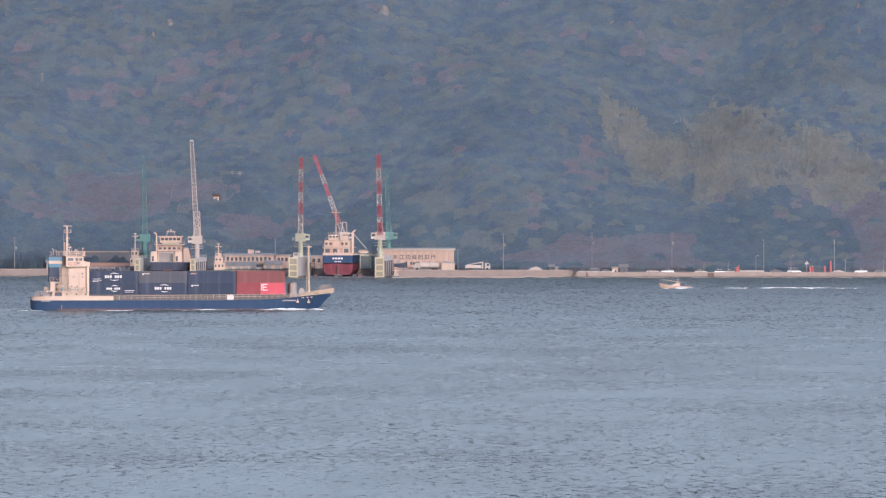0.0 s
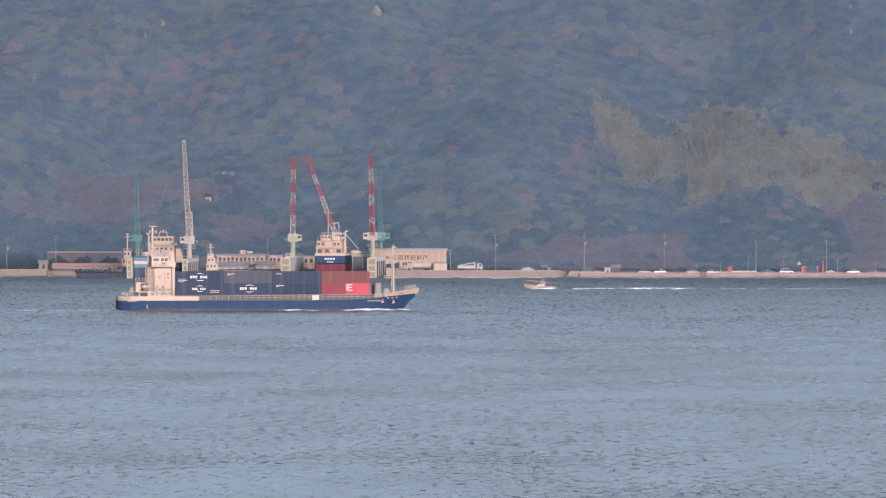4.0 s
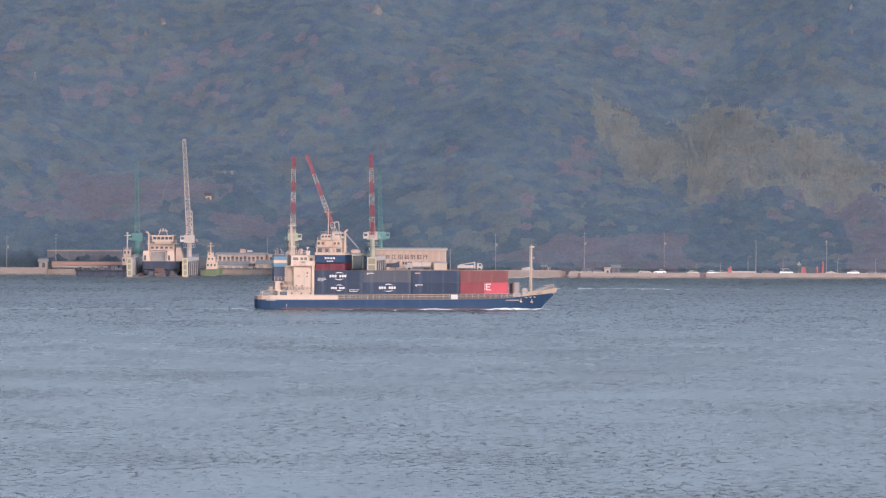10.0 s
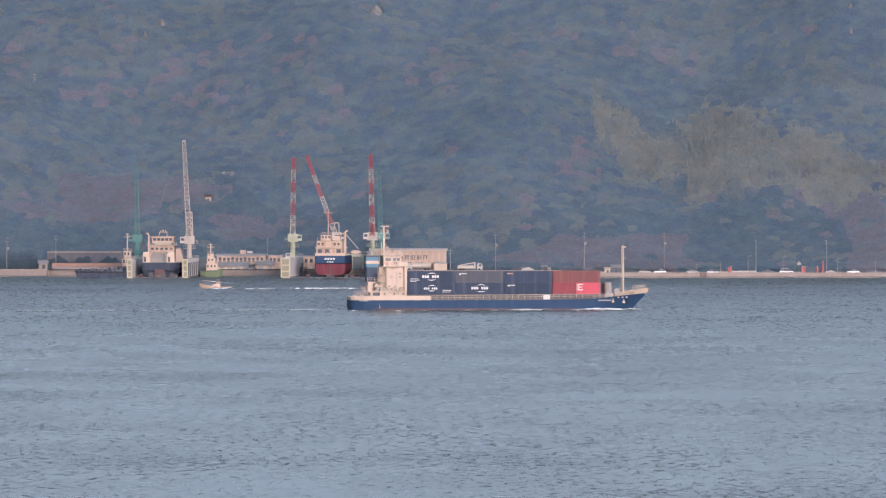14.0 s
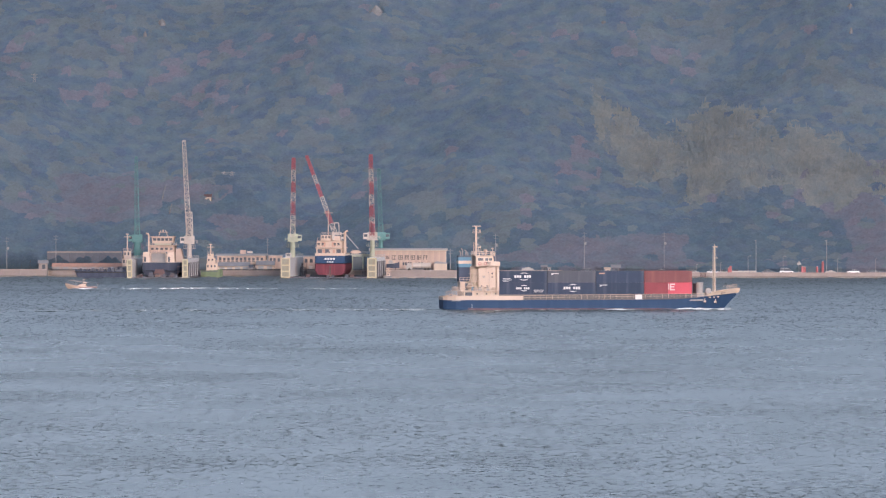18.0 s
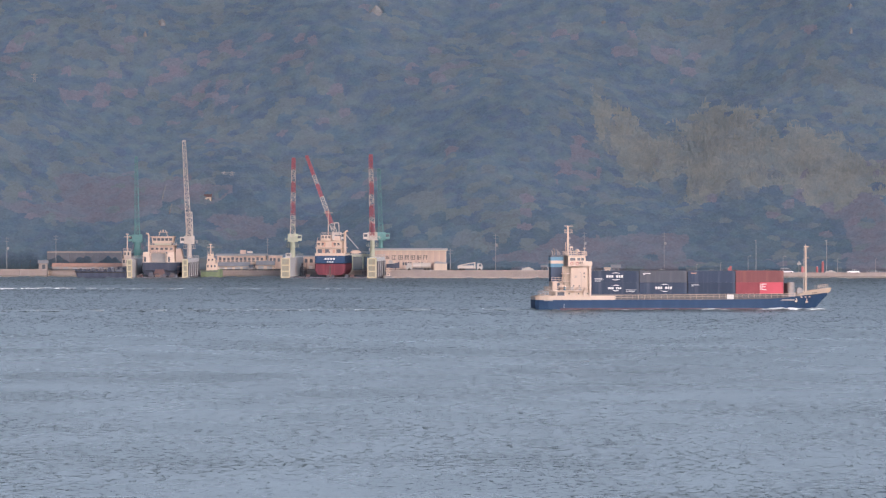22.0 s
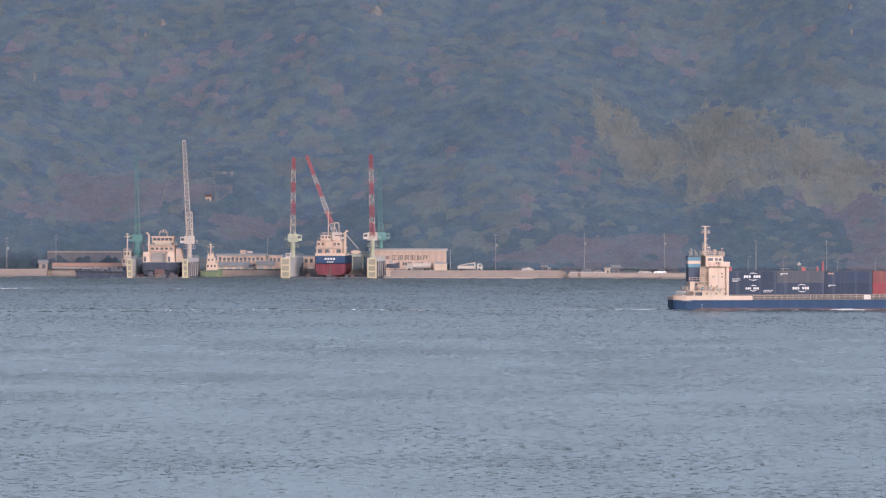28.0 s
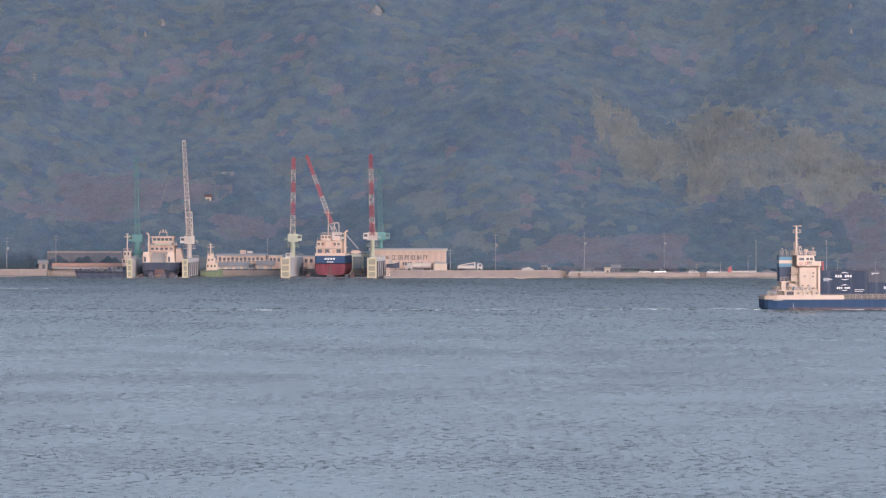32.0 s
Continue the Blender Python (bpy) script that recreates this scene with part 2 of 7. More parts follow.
CRANE_GREY = material("pale_grey_crane_paint", (0.31, 0.275, 0.25), 0.5, vary=0.12, stain=(0.35, 0.22, 0.16))
CRANE_TEAL = material("teal_crane_paint", (0.066, 0.145, 0.148), 0.7, vary=0.12, stain=(0.1, 0.2, 0.19))
CRANE_GREEN = material("pale_green_crane_paint", (0.245, 0.26, 0.20), 0.5, vary=0.12, stain=(0.35, 0.3, 0.2))
GREEN_HULL = material("green_hull_paint", (0.09, 0.12, 0.07), 0.7, vary=0.12, streak=True, stain=(0.2, 0.22, 0.14))
GALV = material("pale_pole_metal", (0.19, 0.185, 0.19), 0.5, metal=0.0, vary=0.1)
CAR_WHITE = material("white_car_paint", (0.25, 0.235, 0.225), 0.25, vary=0.04, bump=0)
CAR_SILVER = material("silver_car_paint", (0.45, 0.46, 0.48), 0.3, metal=0.3, vary=0.05, bump=0)
CAR_DARK = material("dark_car_paint", (0.05, 0.055, 0.07), 0.3, vary=0.05, bump=0)
TYRE = material("black_rubber", (0.02, 0.02, 0.02), 0.9, vary=0.2)
RED_PAINT = material("red_paint", (0.25, 0.08, 0.085), 0.7, vary=0.12)
INK = material("dark_sign_paint", (0.06, 0.05, 0.05), 0.6, vary=0.1, bump=0)
LETTER = material("white_marking", (0.44, 0.43, 0.42), 0.5, vary=0.06, bump=0)
ROCK = material("pale_rock", (0.125, 0.125, 0.13), 0.9, vary=0.3, grain=0.4, bump=0.6)
WALL_DARK = material("dark_streaked_concrete", (0.072, 0.076, 0.092), 0.9, vary=0.25, grain=0.4, stain=(0.06, 0.055, 0.05), streak=True)
RUST = material("rusty_steel", (0.085, 0.052, 0.052), 0.85, vary=0.3)
BARK = material("grey_brown_bark", (0.12, 0.095, 0.08), 0.95, vary=0.3)
SPRUNG = material("varnished_brown_wood", (0.12, 0.075, 0.055), 0.5)


# ---- mesh helpers ----
class Shape:
    """Gathers the vertices and faces of one part."""

    def __init__(self):
        self.v, self.f = [], []

    def add(self, verts, faces):
        k = len(self.v)
        self.v += [tuple(p) for p in verts]
        self.f += [tuple(i + k for i in q) for q in faces]
        return self

    def box(self, x0, x1, y0, y1, z0, z1, top=(0, 0, 0, 0), edge=0.0):
        """A block; top pulls its upper edges in (x0, x1, y0, y1 sides); edge cuts its upright and upper edges."""
        a, b, c, d = top
        if not edge:
            v = [(x0, y0, z0), (x1, y0, z0), (x1, y1, z0), (x0, y1, z0), (x0 + a, y0 + c, z1), (x1 - b, y0 + c, z1), (x1 - b, y1 - d, z1), (x0 + a, y1 - d, z1)]
            return self.add(v, [(3, 2, 1, 0), (4, 5, 6, 7), (0, 1, 5, 4), (1, 2, 6, 5), (2, 3, 7, 6), (3, 0, 4, 7)])
        e = edge

        def loop(z, i, s=(0, 0, 0, 0)):
            p, q, r, t = x0 + i + s[0], x1 - i - s[1], y0 + i + s[2], y1 - i - s[3]
            return [(p + e, r, z), (q - e, r, z), (q, r + e, z), (q, t - e, z), (q - e, t, z), (p + e, t, z), (p, t - e, z), (p, r + e, z)]
        v = loop(z0, 0) + loop(z1 - e, 0, top) + loop(z1, e * 0.7, top)
        f = [tuple(range(7, -1, -1)), tuple(range(16, 24))]
        for k in (0, 8):
            f += [(k + i, k + (i + 1) % 8, k + 8 + (i + 1) % 8, k + 8 + i) for i in range(8)]
        return self.add(v, f)

    def tube(self, p, q, r, r2=None, n=6):
        """A round bar from p to q."""
        p, q = Vector(p), Vector(q)
        r2 = r if r2 is None else r2
        d = (q - p).normalized()
        u = d.orthogonal().normalized()
        w = d.cross(u)
        v = []
        for c, s in ((p, r), (q, r2)):
            v += [c + s * (math.cos(2 * math.pi * i / n) * u + math.sin(2 * math.pi * i / n) * w) for i in range(n)]
        f = [(i, (i + 1) % n, n + (i + 1) % n, n + i) for i in range(n)] + [tuple(range(n - 1, -1, -1)), tuple(range(n, 2 * n))]
        return self.add(v, f)

    def path(self, points, r, n=6):
        for a, b in zip(points, points[1:]):
            self.tube(a, b, r, n=n)
        return self

    def prism(self, outline, y0, y1):
        """An outline of (x, z) drawn out along y."""
        n = len(outline)
        v = [(x, y0, z) for x, z in outline] + [(x, y1, z) for x, z in outline]
        f = [tuple(range(n)), tuple(range(2 * n - 1, n - 1, -1))] + [((i + 1) % n, i, n + i, n + (i + 1) % n) for i in range(n)]
        return self.add(v, f)

    def prism_x(self, outline, x0, x1):
        """An outline of (y, z) drawn out along x."""
        n = len(outline)
        v = [(x0, y, z) for y, z in outline] + [(x1, y, z) for y, z in outline]
        f = [tuple(range(n - 1, -1, -1)), tuple(range(n, 2 * n))] + [(i, (i + 1) % n, n + (i + 1) % n, n + i) for i in range(n)]
        return self.add(v, f)

    def loft(self, loops, caps=True):
        """Skin over closed loops with the same number of points."""
        n = len(loops[0])
        v = [p for lp in loops for p in lp]
        f = []
        for k in range(len(loops) - 1):
            f += [(k * n + i, k * n + (i + 1) % n, (k + 1) * n + (i + 1) % n, (k + 1) * n + i) for i in range(n)]
        if caps:
            f += [tuple(range(n - 1, -1, -1)), tuple(range((len(loops) - 1) * n, len(loops) * n))]
        return self.add(v, f)

    def ball(self, c, r, squash=1.0, n=8, m=5):
        loops = []
        for j in range(m + 1):
            a = -math.pi / 2 + math.pi * j / m
            rr = max(math.cos(a), 0.02) * r
            loops.append([(c[0] + rr * math.cos(2 * math.pi * i / n), c[1] + rr * math.sin(2 * math.pi * i / n), c[2] + r * squash * math.sin(a)) for i in range(n)])
        return self.loft(loops)

    def rail(self, points, height, step=1.5, r=0.045, bars=2):
        """A handrail with posts along points."""
        for k in range(1, bars + 1):
            h = height * k / bars
            self.path([(x, y, z + h) for x, y, z in points], r, 4)
        for a, b in zip(points, points[1:]):
            a, b = Vector(a), Vector(b)
            k = max(1, round((b - a).length / step))
            for i in range(k + 1):
                p = a.lerp(b, i / k)
                self.tube(p, p + Vector((0, 0, height)), r, n=4)
        return self

    def mesh(self, name, mat):
        me = bpy.data.meshes.new(name)
        me.from_pydata(self.v, [], self.f)
        bm = bmesh.new()
        bm.from_mesh(me)
        bmesh.ops.recalc_face_normals(bm, faces=bm.faces)
        bm.to_mesh(me)
        bm.free()
        me.materials.append(mat)
        return me


def thing(name, m=None, label="", category="", group=""):
    """An empty at the base of a thing that is made of parts."""
    ob = new(name)
    ob.empty_display_size = 0.5
    if m is not None:
        ob.matrix_world = m
    return tagged(ob, label, category, group)


def part(name, shape, mat, parent, label="", m=None):
    """One mesh under a thing or under a part."""
    ob = new(name, shape if isinstance(shape, bpy.types.Mesh) else shape.mesh(name, mat))
    ob.parent = parent
    if m is not None:
        ob.matrix_local = m
    return tagged(ob, label)


def single(name, shape, mat, label, category, m=None, group="", kind=""):
    """A thing that is one mesh."""
    ob = new(name, shape.mesh(name, mat))
    if m is not None:
        ob.matrix_world = m
    return tagged(ob, label, category, group, kind)


def big_mesh(name, verts, quads, mat, smooth=False):
    """A mesh object from arrays."""
    me = bpy.data.meshes.new(name)
    verts, quads = np.asarray(verts, dtype=np.float32), np.asarray(quads, dtype=np.int32)
    me.vertices.add(len(verts))
    me.vertices.foreach_set("co", verts.ravel())
    me.loops.add(quads.size)
    me.loops.foreach_set("vertex_index", quads.ravel())
    me.polygons.add(len(quads))
    me.polygons.foreach_set("loop_start", np.arange(0, quads.size, 4, dtype=np.int32))
    if smooth:
        me.polygons.foreach_set("use_smooth", np.ones(len(quads), dtype=bool))
    me.update(calc_edges=True)
    me.materials.append(mat)
    return new(name, me)


# ---- the sea ----
def build_water():
    """One sheet to the horizon: a fan of real waves in the strait, flat beyond it."""
    cols, near, far = 640, 690.0, 2640.0
    ys = [near]
    while ys[-1] < far:
        ys.append(ys[-1] + 0.50 * (ys[-1] / 700.0) ** 1.5)
    ys = np.array(ys)
    u = np.linspace(-1, 1, cols)
    half = 9 + 0.064 * ys
    x, y = half[:, None] * u[None, :], np.repeat(ys[:, None], cols, 1)
    rng = np.random.RandomState(4)
    z = np.zeros_like(x)
    # gusts make patches of rougher and calmer water
    gust = 1.0 + 0.10 * np.sin(y / 61.0 + 0.8 * np.sin(x / 47.0)) * np.sin(x / 73.0 + y / 133.0 + 1.0) + 0.12 * np.sin(y / 150.0 + 0.5)
    for k in range(54):
        length = 0.6 * (2.6 / 0.6) ** (rng.rand() ** 1.2)
        a = rng.normal(0.06, 0.42)
        kx, ky = 2 * math.pi / length * math.sin(a), -2 * math.pi / length * math.cos(a)
        ph = rng.rand() * 6.28
        w = np.sin(kx * x + ky * y + ph + 0.9 * np.sin(x / 9.0 + ph) * np.sin(y / 13.0 + 2 * ph))
        # pointed crests, wide troughs
        w = 2.0 * (0.5 + 0.5 * w) ** 2.6
        keep = np.clip(1.7 - 0.75 * (ys / 700.0) ** 1.2 / length, 0.62, 1.0)
        z += 0.0021 * length ** 0.9 * keep[:, None] * w
    # waves run in short groups, steeper here and flatter there
    group = rng.normal(size=z.shape)
    group = sum(np.roll(group, k, 1) for k in range(4))
    group = sum(np.roll(group, k, 0) for k in range(3)) / math.sqrt(12.0)
    group = np.clip(1.0 + 0.34 * group, 0.35, 2.0)
    z = (z - 0.04) * gust * group
    # farther off the waves are raised to fit the camera's view, mirroring more sky
    z = z * (1 + 1.6 * np.clip((ys - 1300.0) / 500.0, 0, 1))[:, None]
    chop = rng.normal(size=z.shape)
    chop = sum(np.roll(chop, k, 1) for k in range(5))
    chop = (chop + np.roll(chop, 1, 0)) / math.sqrt(10.0)
    z += chop * (0.064 * np.gradient(ys) * np.clip((ys - 1300.0) / 500.0, 0, 1) * np.minimum(1, (1750.0 / ys) ** 0.5))[:, None]
    fade = np.clip((1 - np.abs(u)) * 12, 0, 1)[None, :] * np.clip((ys - near) / 20, 0, 1)[:, None] * np.clip((far - ys) / 30, 0, 1)[:, None]
    z = z * fade
    r = len(ys)
    verts = np.stack([x, y, z], -1).reshape(-1, 3)
    i = (np.arange(r - 1)[:, None] * cols + np.arange(cols - 1)[None, :]).ravel()
    quads = np.stack([i, i + 1, i + cols + 1, i + cols], 1)
    # the flat rest
    k = len(verts)
    big = 12000.0
    extra = np.array([(-big, -big, 0), (big, -big, 0), (-big, near, 0), (big, near, 0), (-big, far, 0), (big, far, 0), (-big, big, 0), (big, big, 0)])
    a, b, c, d = 0, cols - 1, (r - 1) * cols, r * cols - 1
    more = np.array([(k, k + 1, k + 3, k + 2), (k + 2, a, c, k + 4), (b, k + 3, k + 5, d), (k + 4, k + 5, k + 7, k + 6)])
    ob = big_mesh("water", np.concatenate([verts, extra]), np.concatenate([quads, more]), WATER, smooth=True)
    return tagged(ob, "grey-blue rippled sea water of the strait", "water", kind="structure")


sea = build_water()


# ---- the land ----
# -- terrain --
def foot_line(x):
    """Where the hill begins behind the shore."""
    return 2632.0 - 18.0 / (1 + np.exp(-(x - 5.0) / 10.0)) + 2.0 * np.sin(x / 14.0)


def hill_height(x, y):
    """The hillside: a steep slope with spurs and gullies."""
    d = y - foot_line(x)
    rise = np.where(d > 0, 0.47 * d, 0.0)
    ease = np.clip(d / 60.0, 0, 1)
    spur = 5.0 * np.sin(x / 31.0 + 0.010 * d + 0.6) + 3.0 * np.sin(x / 15.0 - 0.022 * d + 2.0) + 2.4 * np.sin(d / 17.0 + x / 40.0) + 0.7 * np.sin(x / 7.0 + d / 11.0)
    top = np.clip((d - 275.0) / 120.0, 0, 1)
    return 2.6 + np.minimum(rise, 132.0) + ease * spur * (1 - 0.6 * top)
# -- end terrain --


def build_hill():
    xs = np.concatenate([np.linspace(-3500, -230, 28)[:-1], np.linspace(-230, 230, 116), np.linspace(230, 3500, 28)[1:]])
    ys = np.concatenate([np.array([2600.0]), np.linspace(2606, 2960, 90), np.linspace(2970, 3700, 30)])
    x, y = np.meshgrid(xs, ys)
    z = hill_height(x, y)
    z = np.where(y < 2603, 2.45, z)
    verts = np.stack([x, y, z], -1).reshape(-1, 3)
    c = len(xs)
    i = (np.arange(len(ys) - 1)[:, None] * c + np.arange(c - 1)[None, :]).ravel()
    ob = big_mesh("ground", verts, np.stack([i, i + 1, i + c + 1, i + c], 1), GRASS_DIRT, smooth=True)
    tagged(ob, "steep wooded hillside of dark soil behind the shore", "hillside", kind="structure")


build_hill()


SITE = 4.6
SITE_RNG = np.random.RandomState(21)
SITE_X, SITE_Y, SITE_A, SITE_T = (SITE_RNG.rand(4, 140, 140))


def nearest_tree(x, y):
    """For each place: the nearest tree's distance, height of crown and its own random number."""
    i0, j0 = np.floor(x / SITE).astype(int), np.floor(y / SITE).astype(int)
    best, amp, tone = np.full(x.shape, 1e9), np.zeros(x.shape), np.zeros(x.shape)
    for di in (-1, 0, 1):
        for dj in (-1, 0, 1):
            i, j = (i0 + di) % 140, (j0 + dj) % 140
            r = np.hypot((i0 + di + 0.1 + 0.8 * SITE_X[i, j]) * SITE - x, (j0 + dj + 0.1 + 0.8 * SITE_Y[i, j]) * SITE - y)
            near = r < best
            best, amp, tone = np.where(near, r, best), np.where(near, SITE_A[i, j], amp), np.where(near, SITE_T[i, j], tone)
    return best, amp, tone


def wood_edge(x):
    """Where the woods begin behind the road, the yard and the hall."""
    return np.where(x > 2.5, 2583.5, np.where(x > -27, 2610.0, np.where(x < -138, 2604.0, 2640.0)))


def canopy(x, y):
    """The height of the treetops: crowns of uneven size grown into one another."""
    r, amp, tone = nearest_tree(x, y)
    crown = (0.4 + 1.4 * amp ** 1.3) * np.exp(-(r / 2.3) ** 2)
    edge = np.clip(0.2 + (y - wood_edge(x)) / 6.0, 0.2, 1)
    return hill_height(x, y) + edge * (1.6 + crown + 0.12 * np.sin(x / 1.9 + 2 * np.sin(y / 3.1)) * np.sin(y / 2.3 + x / 5.0))


def leaf_clumps(name, x, y, size, mat, label, category, seed):
    """Treetops as one object: small bent leaf clumps over the canopy, faced to fit the camera's view."""
    rng = np.random.RandomState(seed)
    m = len(x)
    z = canopy(x, y)
    gx, gy = (canopy(x + 0.5, y) - z) / 0.5, (canopy(x, y + 0.5) - z) / 0.5
    up = np.stack([-gx, -gy, np.ones(m)], 1)
    up /= np.linalg.norm(up, axis=1)[:, None]
    c = np.stack([x, y, z + rng.uniform(-0.05, 0.15, m)], 1)
    nrm = up + np.array([0, -0.5, 0.2]) + rng.normal(size=(m, 3)) * 0.14
    nrm[:, 1] = -np.abs(nrm[:, 1]) - 0.15
    nrm /= np.linalg.norm(nrm, axis=1)[:, None]
    e1 = np.cross(nrm, rng.normal(size=(m, 3)))
    e1 /= np.linalg.norm(e1, axis=1)[:, None]
    e2 = np.cross(nrm, e1)
    s = (size * (0.55 + 0.9 * rng.rand(m) ** 1.5))[:, None]
    bend = nrm * 0.05 * s
    s = s * 0.5
    v = np.stack([c - e1 * s - bend, c - e2 * s * 0.8, c + e1 * s - bend, c + e2 * s * 0.8], 1).reshape(-1, 3)
    ob = big_mesh(name, v, np.arange(4 * m).reshape(-1, 4), mat, smooth=True)
    # normals leaned one way flatten the clumps' shading, standing in for haze
    soft = up * 0.28 + np.array([0, -0.5, 0.5]) + 0.12 * rng.normal(size=(m, 3))
    soft /= np.linalg.norm(soft, axis=1)[:, None]
    ob.data.normals_split_custom_set(np.repeat(soft, 4, 0).astype(np.float32))
    return tagged(ob, label, category, kind="stuff")


def plumes(name, places, heights, sprays, mat, label, category, seed):
    """Bamboo: upright leaning plumes, each a few narrow sprays of leaves."""
    rng = np.random.RandomState(seed)
    n = len(places)
    m = n * sprays
    p, h = np.repeat(np.asarray(places), sprays, 0), np.repeat(np.asarray(heights), sprays)
    lean = np.repeat(rng.normal(0, 0.13, n), sprays) + rng.normal(0, 0.07, m)
    t = rng.rand(m)
    foot = p + np.stack([rng.normal(0, 0.30, m), rng.normal(0, 0.30, m), h * 0.35 * t], 1)
    tip = foot + np.stack([lean * h, -0.10 * h + rng.normal(0, 0.1, m), h * (0.45 + 0.35 * t)], 1)
    wide = (0.12 + 0.16 * rng.rand(m))[:, None] * np.array([1.0, 0, 0])
    belly = foot + (tip - foot) * (0.35 + 0.3 * rng.rand(m))[:, None]
    v = np.stack([foot, belly + wide, tip, belly - wide], 1).reshape(-1, 3)
    ob = big_mesh(name, v, np.arange(4 * m).reshape(-1, 4), mat, smooth=True)
    soft = np.array([0, -0.5, 0.55]) + rng.normal(size=(m, 3)) * 0.08
    soft /= np.linalg.norm(soft, axis=1)[:, None]
    ob.data.normals_split_custom_set(np.repeat(soft, 4, 0).astype(np.float32))
    return tagged(ob, label, category, kind="stuff")


# haze is put into these leaf colours, hence their blue-grey cast
HAZED_EVERGREEN = foliage("hazed_evergreen_leaves", (0.077, 0.109, 0.16), (0.103, 0.133, 0.158), 0.06)
HAZED_DARK_EVERGREEN = foliage("hazed_dark_evergreen_leaves", (0.071, 0.103, 0.146), (0.087, 0.117, 0.148), 0.06)
HAZED_RUSSET = foliage("hazed_russet_leaves", (0.140, 0.131, 0.162), (0.121, 0.131, 0.166), 0.08)
HAZED_OLIVE = foliage("hazed_olive_leaves", (0.114, 0.136, 0.152), (0.105, 0.127, 0.153), 0.07)
HAZED_BAMBOO = foliage("hazed_bamboo_leaves", (0.160, 0.167, 0.160), (0.130, 0.149, 0.160), 0.05)
HAZED_THICKET = foliage("hazed_bare_twigs", (0.126, 0.125, 0.154), (0.107, 0.123, 0.158), 0.06)


def in_patch(x, y, cx, cy, rx, ry):
    """How far inside an uneven oval patch a place lies (above 0: inside)."""
    a = np.arctan2((y - cy) / ry, (x - cx) / rx)
    edge = 1 + 0.16 * np.sin(3 * a + cx) + 0.12 * np.sin(5 * a + cy) + 0.08 * np.sin(9 * a)
    return edge - np.hypot((x - cx) / rx, (y - cy) / ry)


def stands(x, y):
    """Which kind of stand grows at each place: bamboo, bare thicket, russet, olive, foot woods, evergreen."""
    def most(patches, test):
        inside = np.full(x.shape, -9.0)
        for patch in patches:
            inside = np.maximum(inside, test(*patch))
        return inside
    r, amp, tone = nearest_tree(x, y)
    grove = most(GROVES, lambda cx, cy, rx, ry: in_patch(x, y, cx, cy, rx, ry))
    bare = most(BARE, lambda cx, cy, rx, ry: in_patch(x, np.where((y < cy) & (cy < 2650), cy + (y - cy) * 0.35, y), cx, cy, rx, ry))
    free = most(CLEAR, lambda cx, cy, k: k - np.hypot(x - cx, (y - cy) * 0.6)) < 0
    red = (most(RED_TREES, lambda cx, cy, k: 1.7 * k - np.hypot(x - cx, (y - cy) * 0.4)) > 0) & (tone < 0.20) | (tone > 0.985)
    any_patch = np.sin(x / 23.0 + 1.0) * np.sin(y / 19.0 + x / 60.0)
    is_bamboo = (grove > 0) & free & (tone + 0.25 * np.sin(x / 6.0 + 1.3 * np.sin(y / 9.0)) < 0.22 + 1.7 * np.clip(grove, 0, 0.5))
    is_bare = (bare > 0) & ~is_bamboo & free & (tone < 0.9)
    is_red = red & ~is_bamboo & ~is_bare & free
    rest = free & ~is_bamboo & ~is_bare & ~is_red
    is_olive = rest & (tone + 0.25 * any_patch > 0.80)
    low = rest & ~is_olive & (y - foot_line(x) + 14 * np.sin(x / 11.0) + 10 * np.sin(x / 29.0 + 1) < 42)
    return is_bamboo, is_bare, is_red, is_olive, low, rest & ~is_olive & ~low


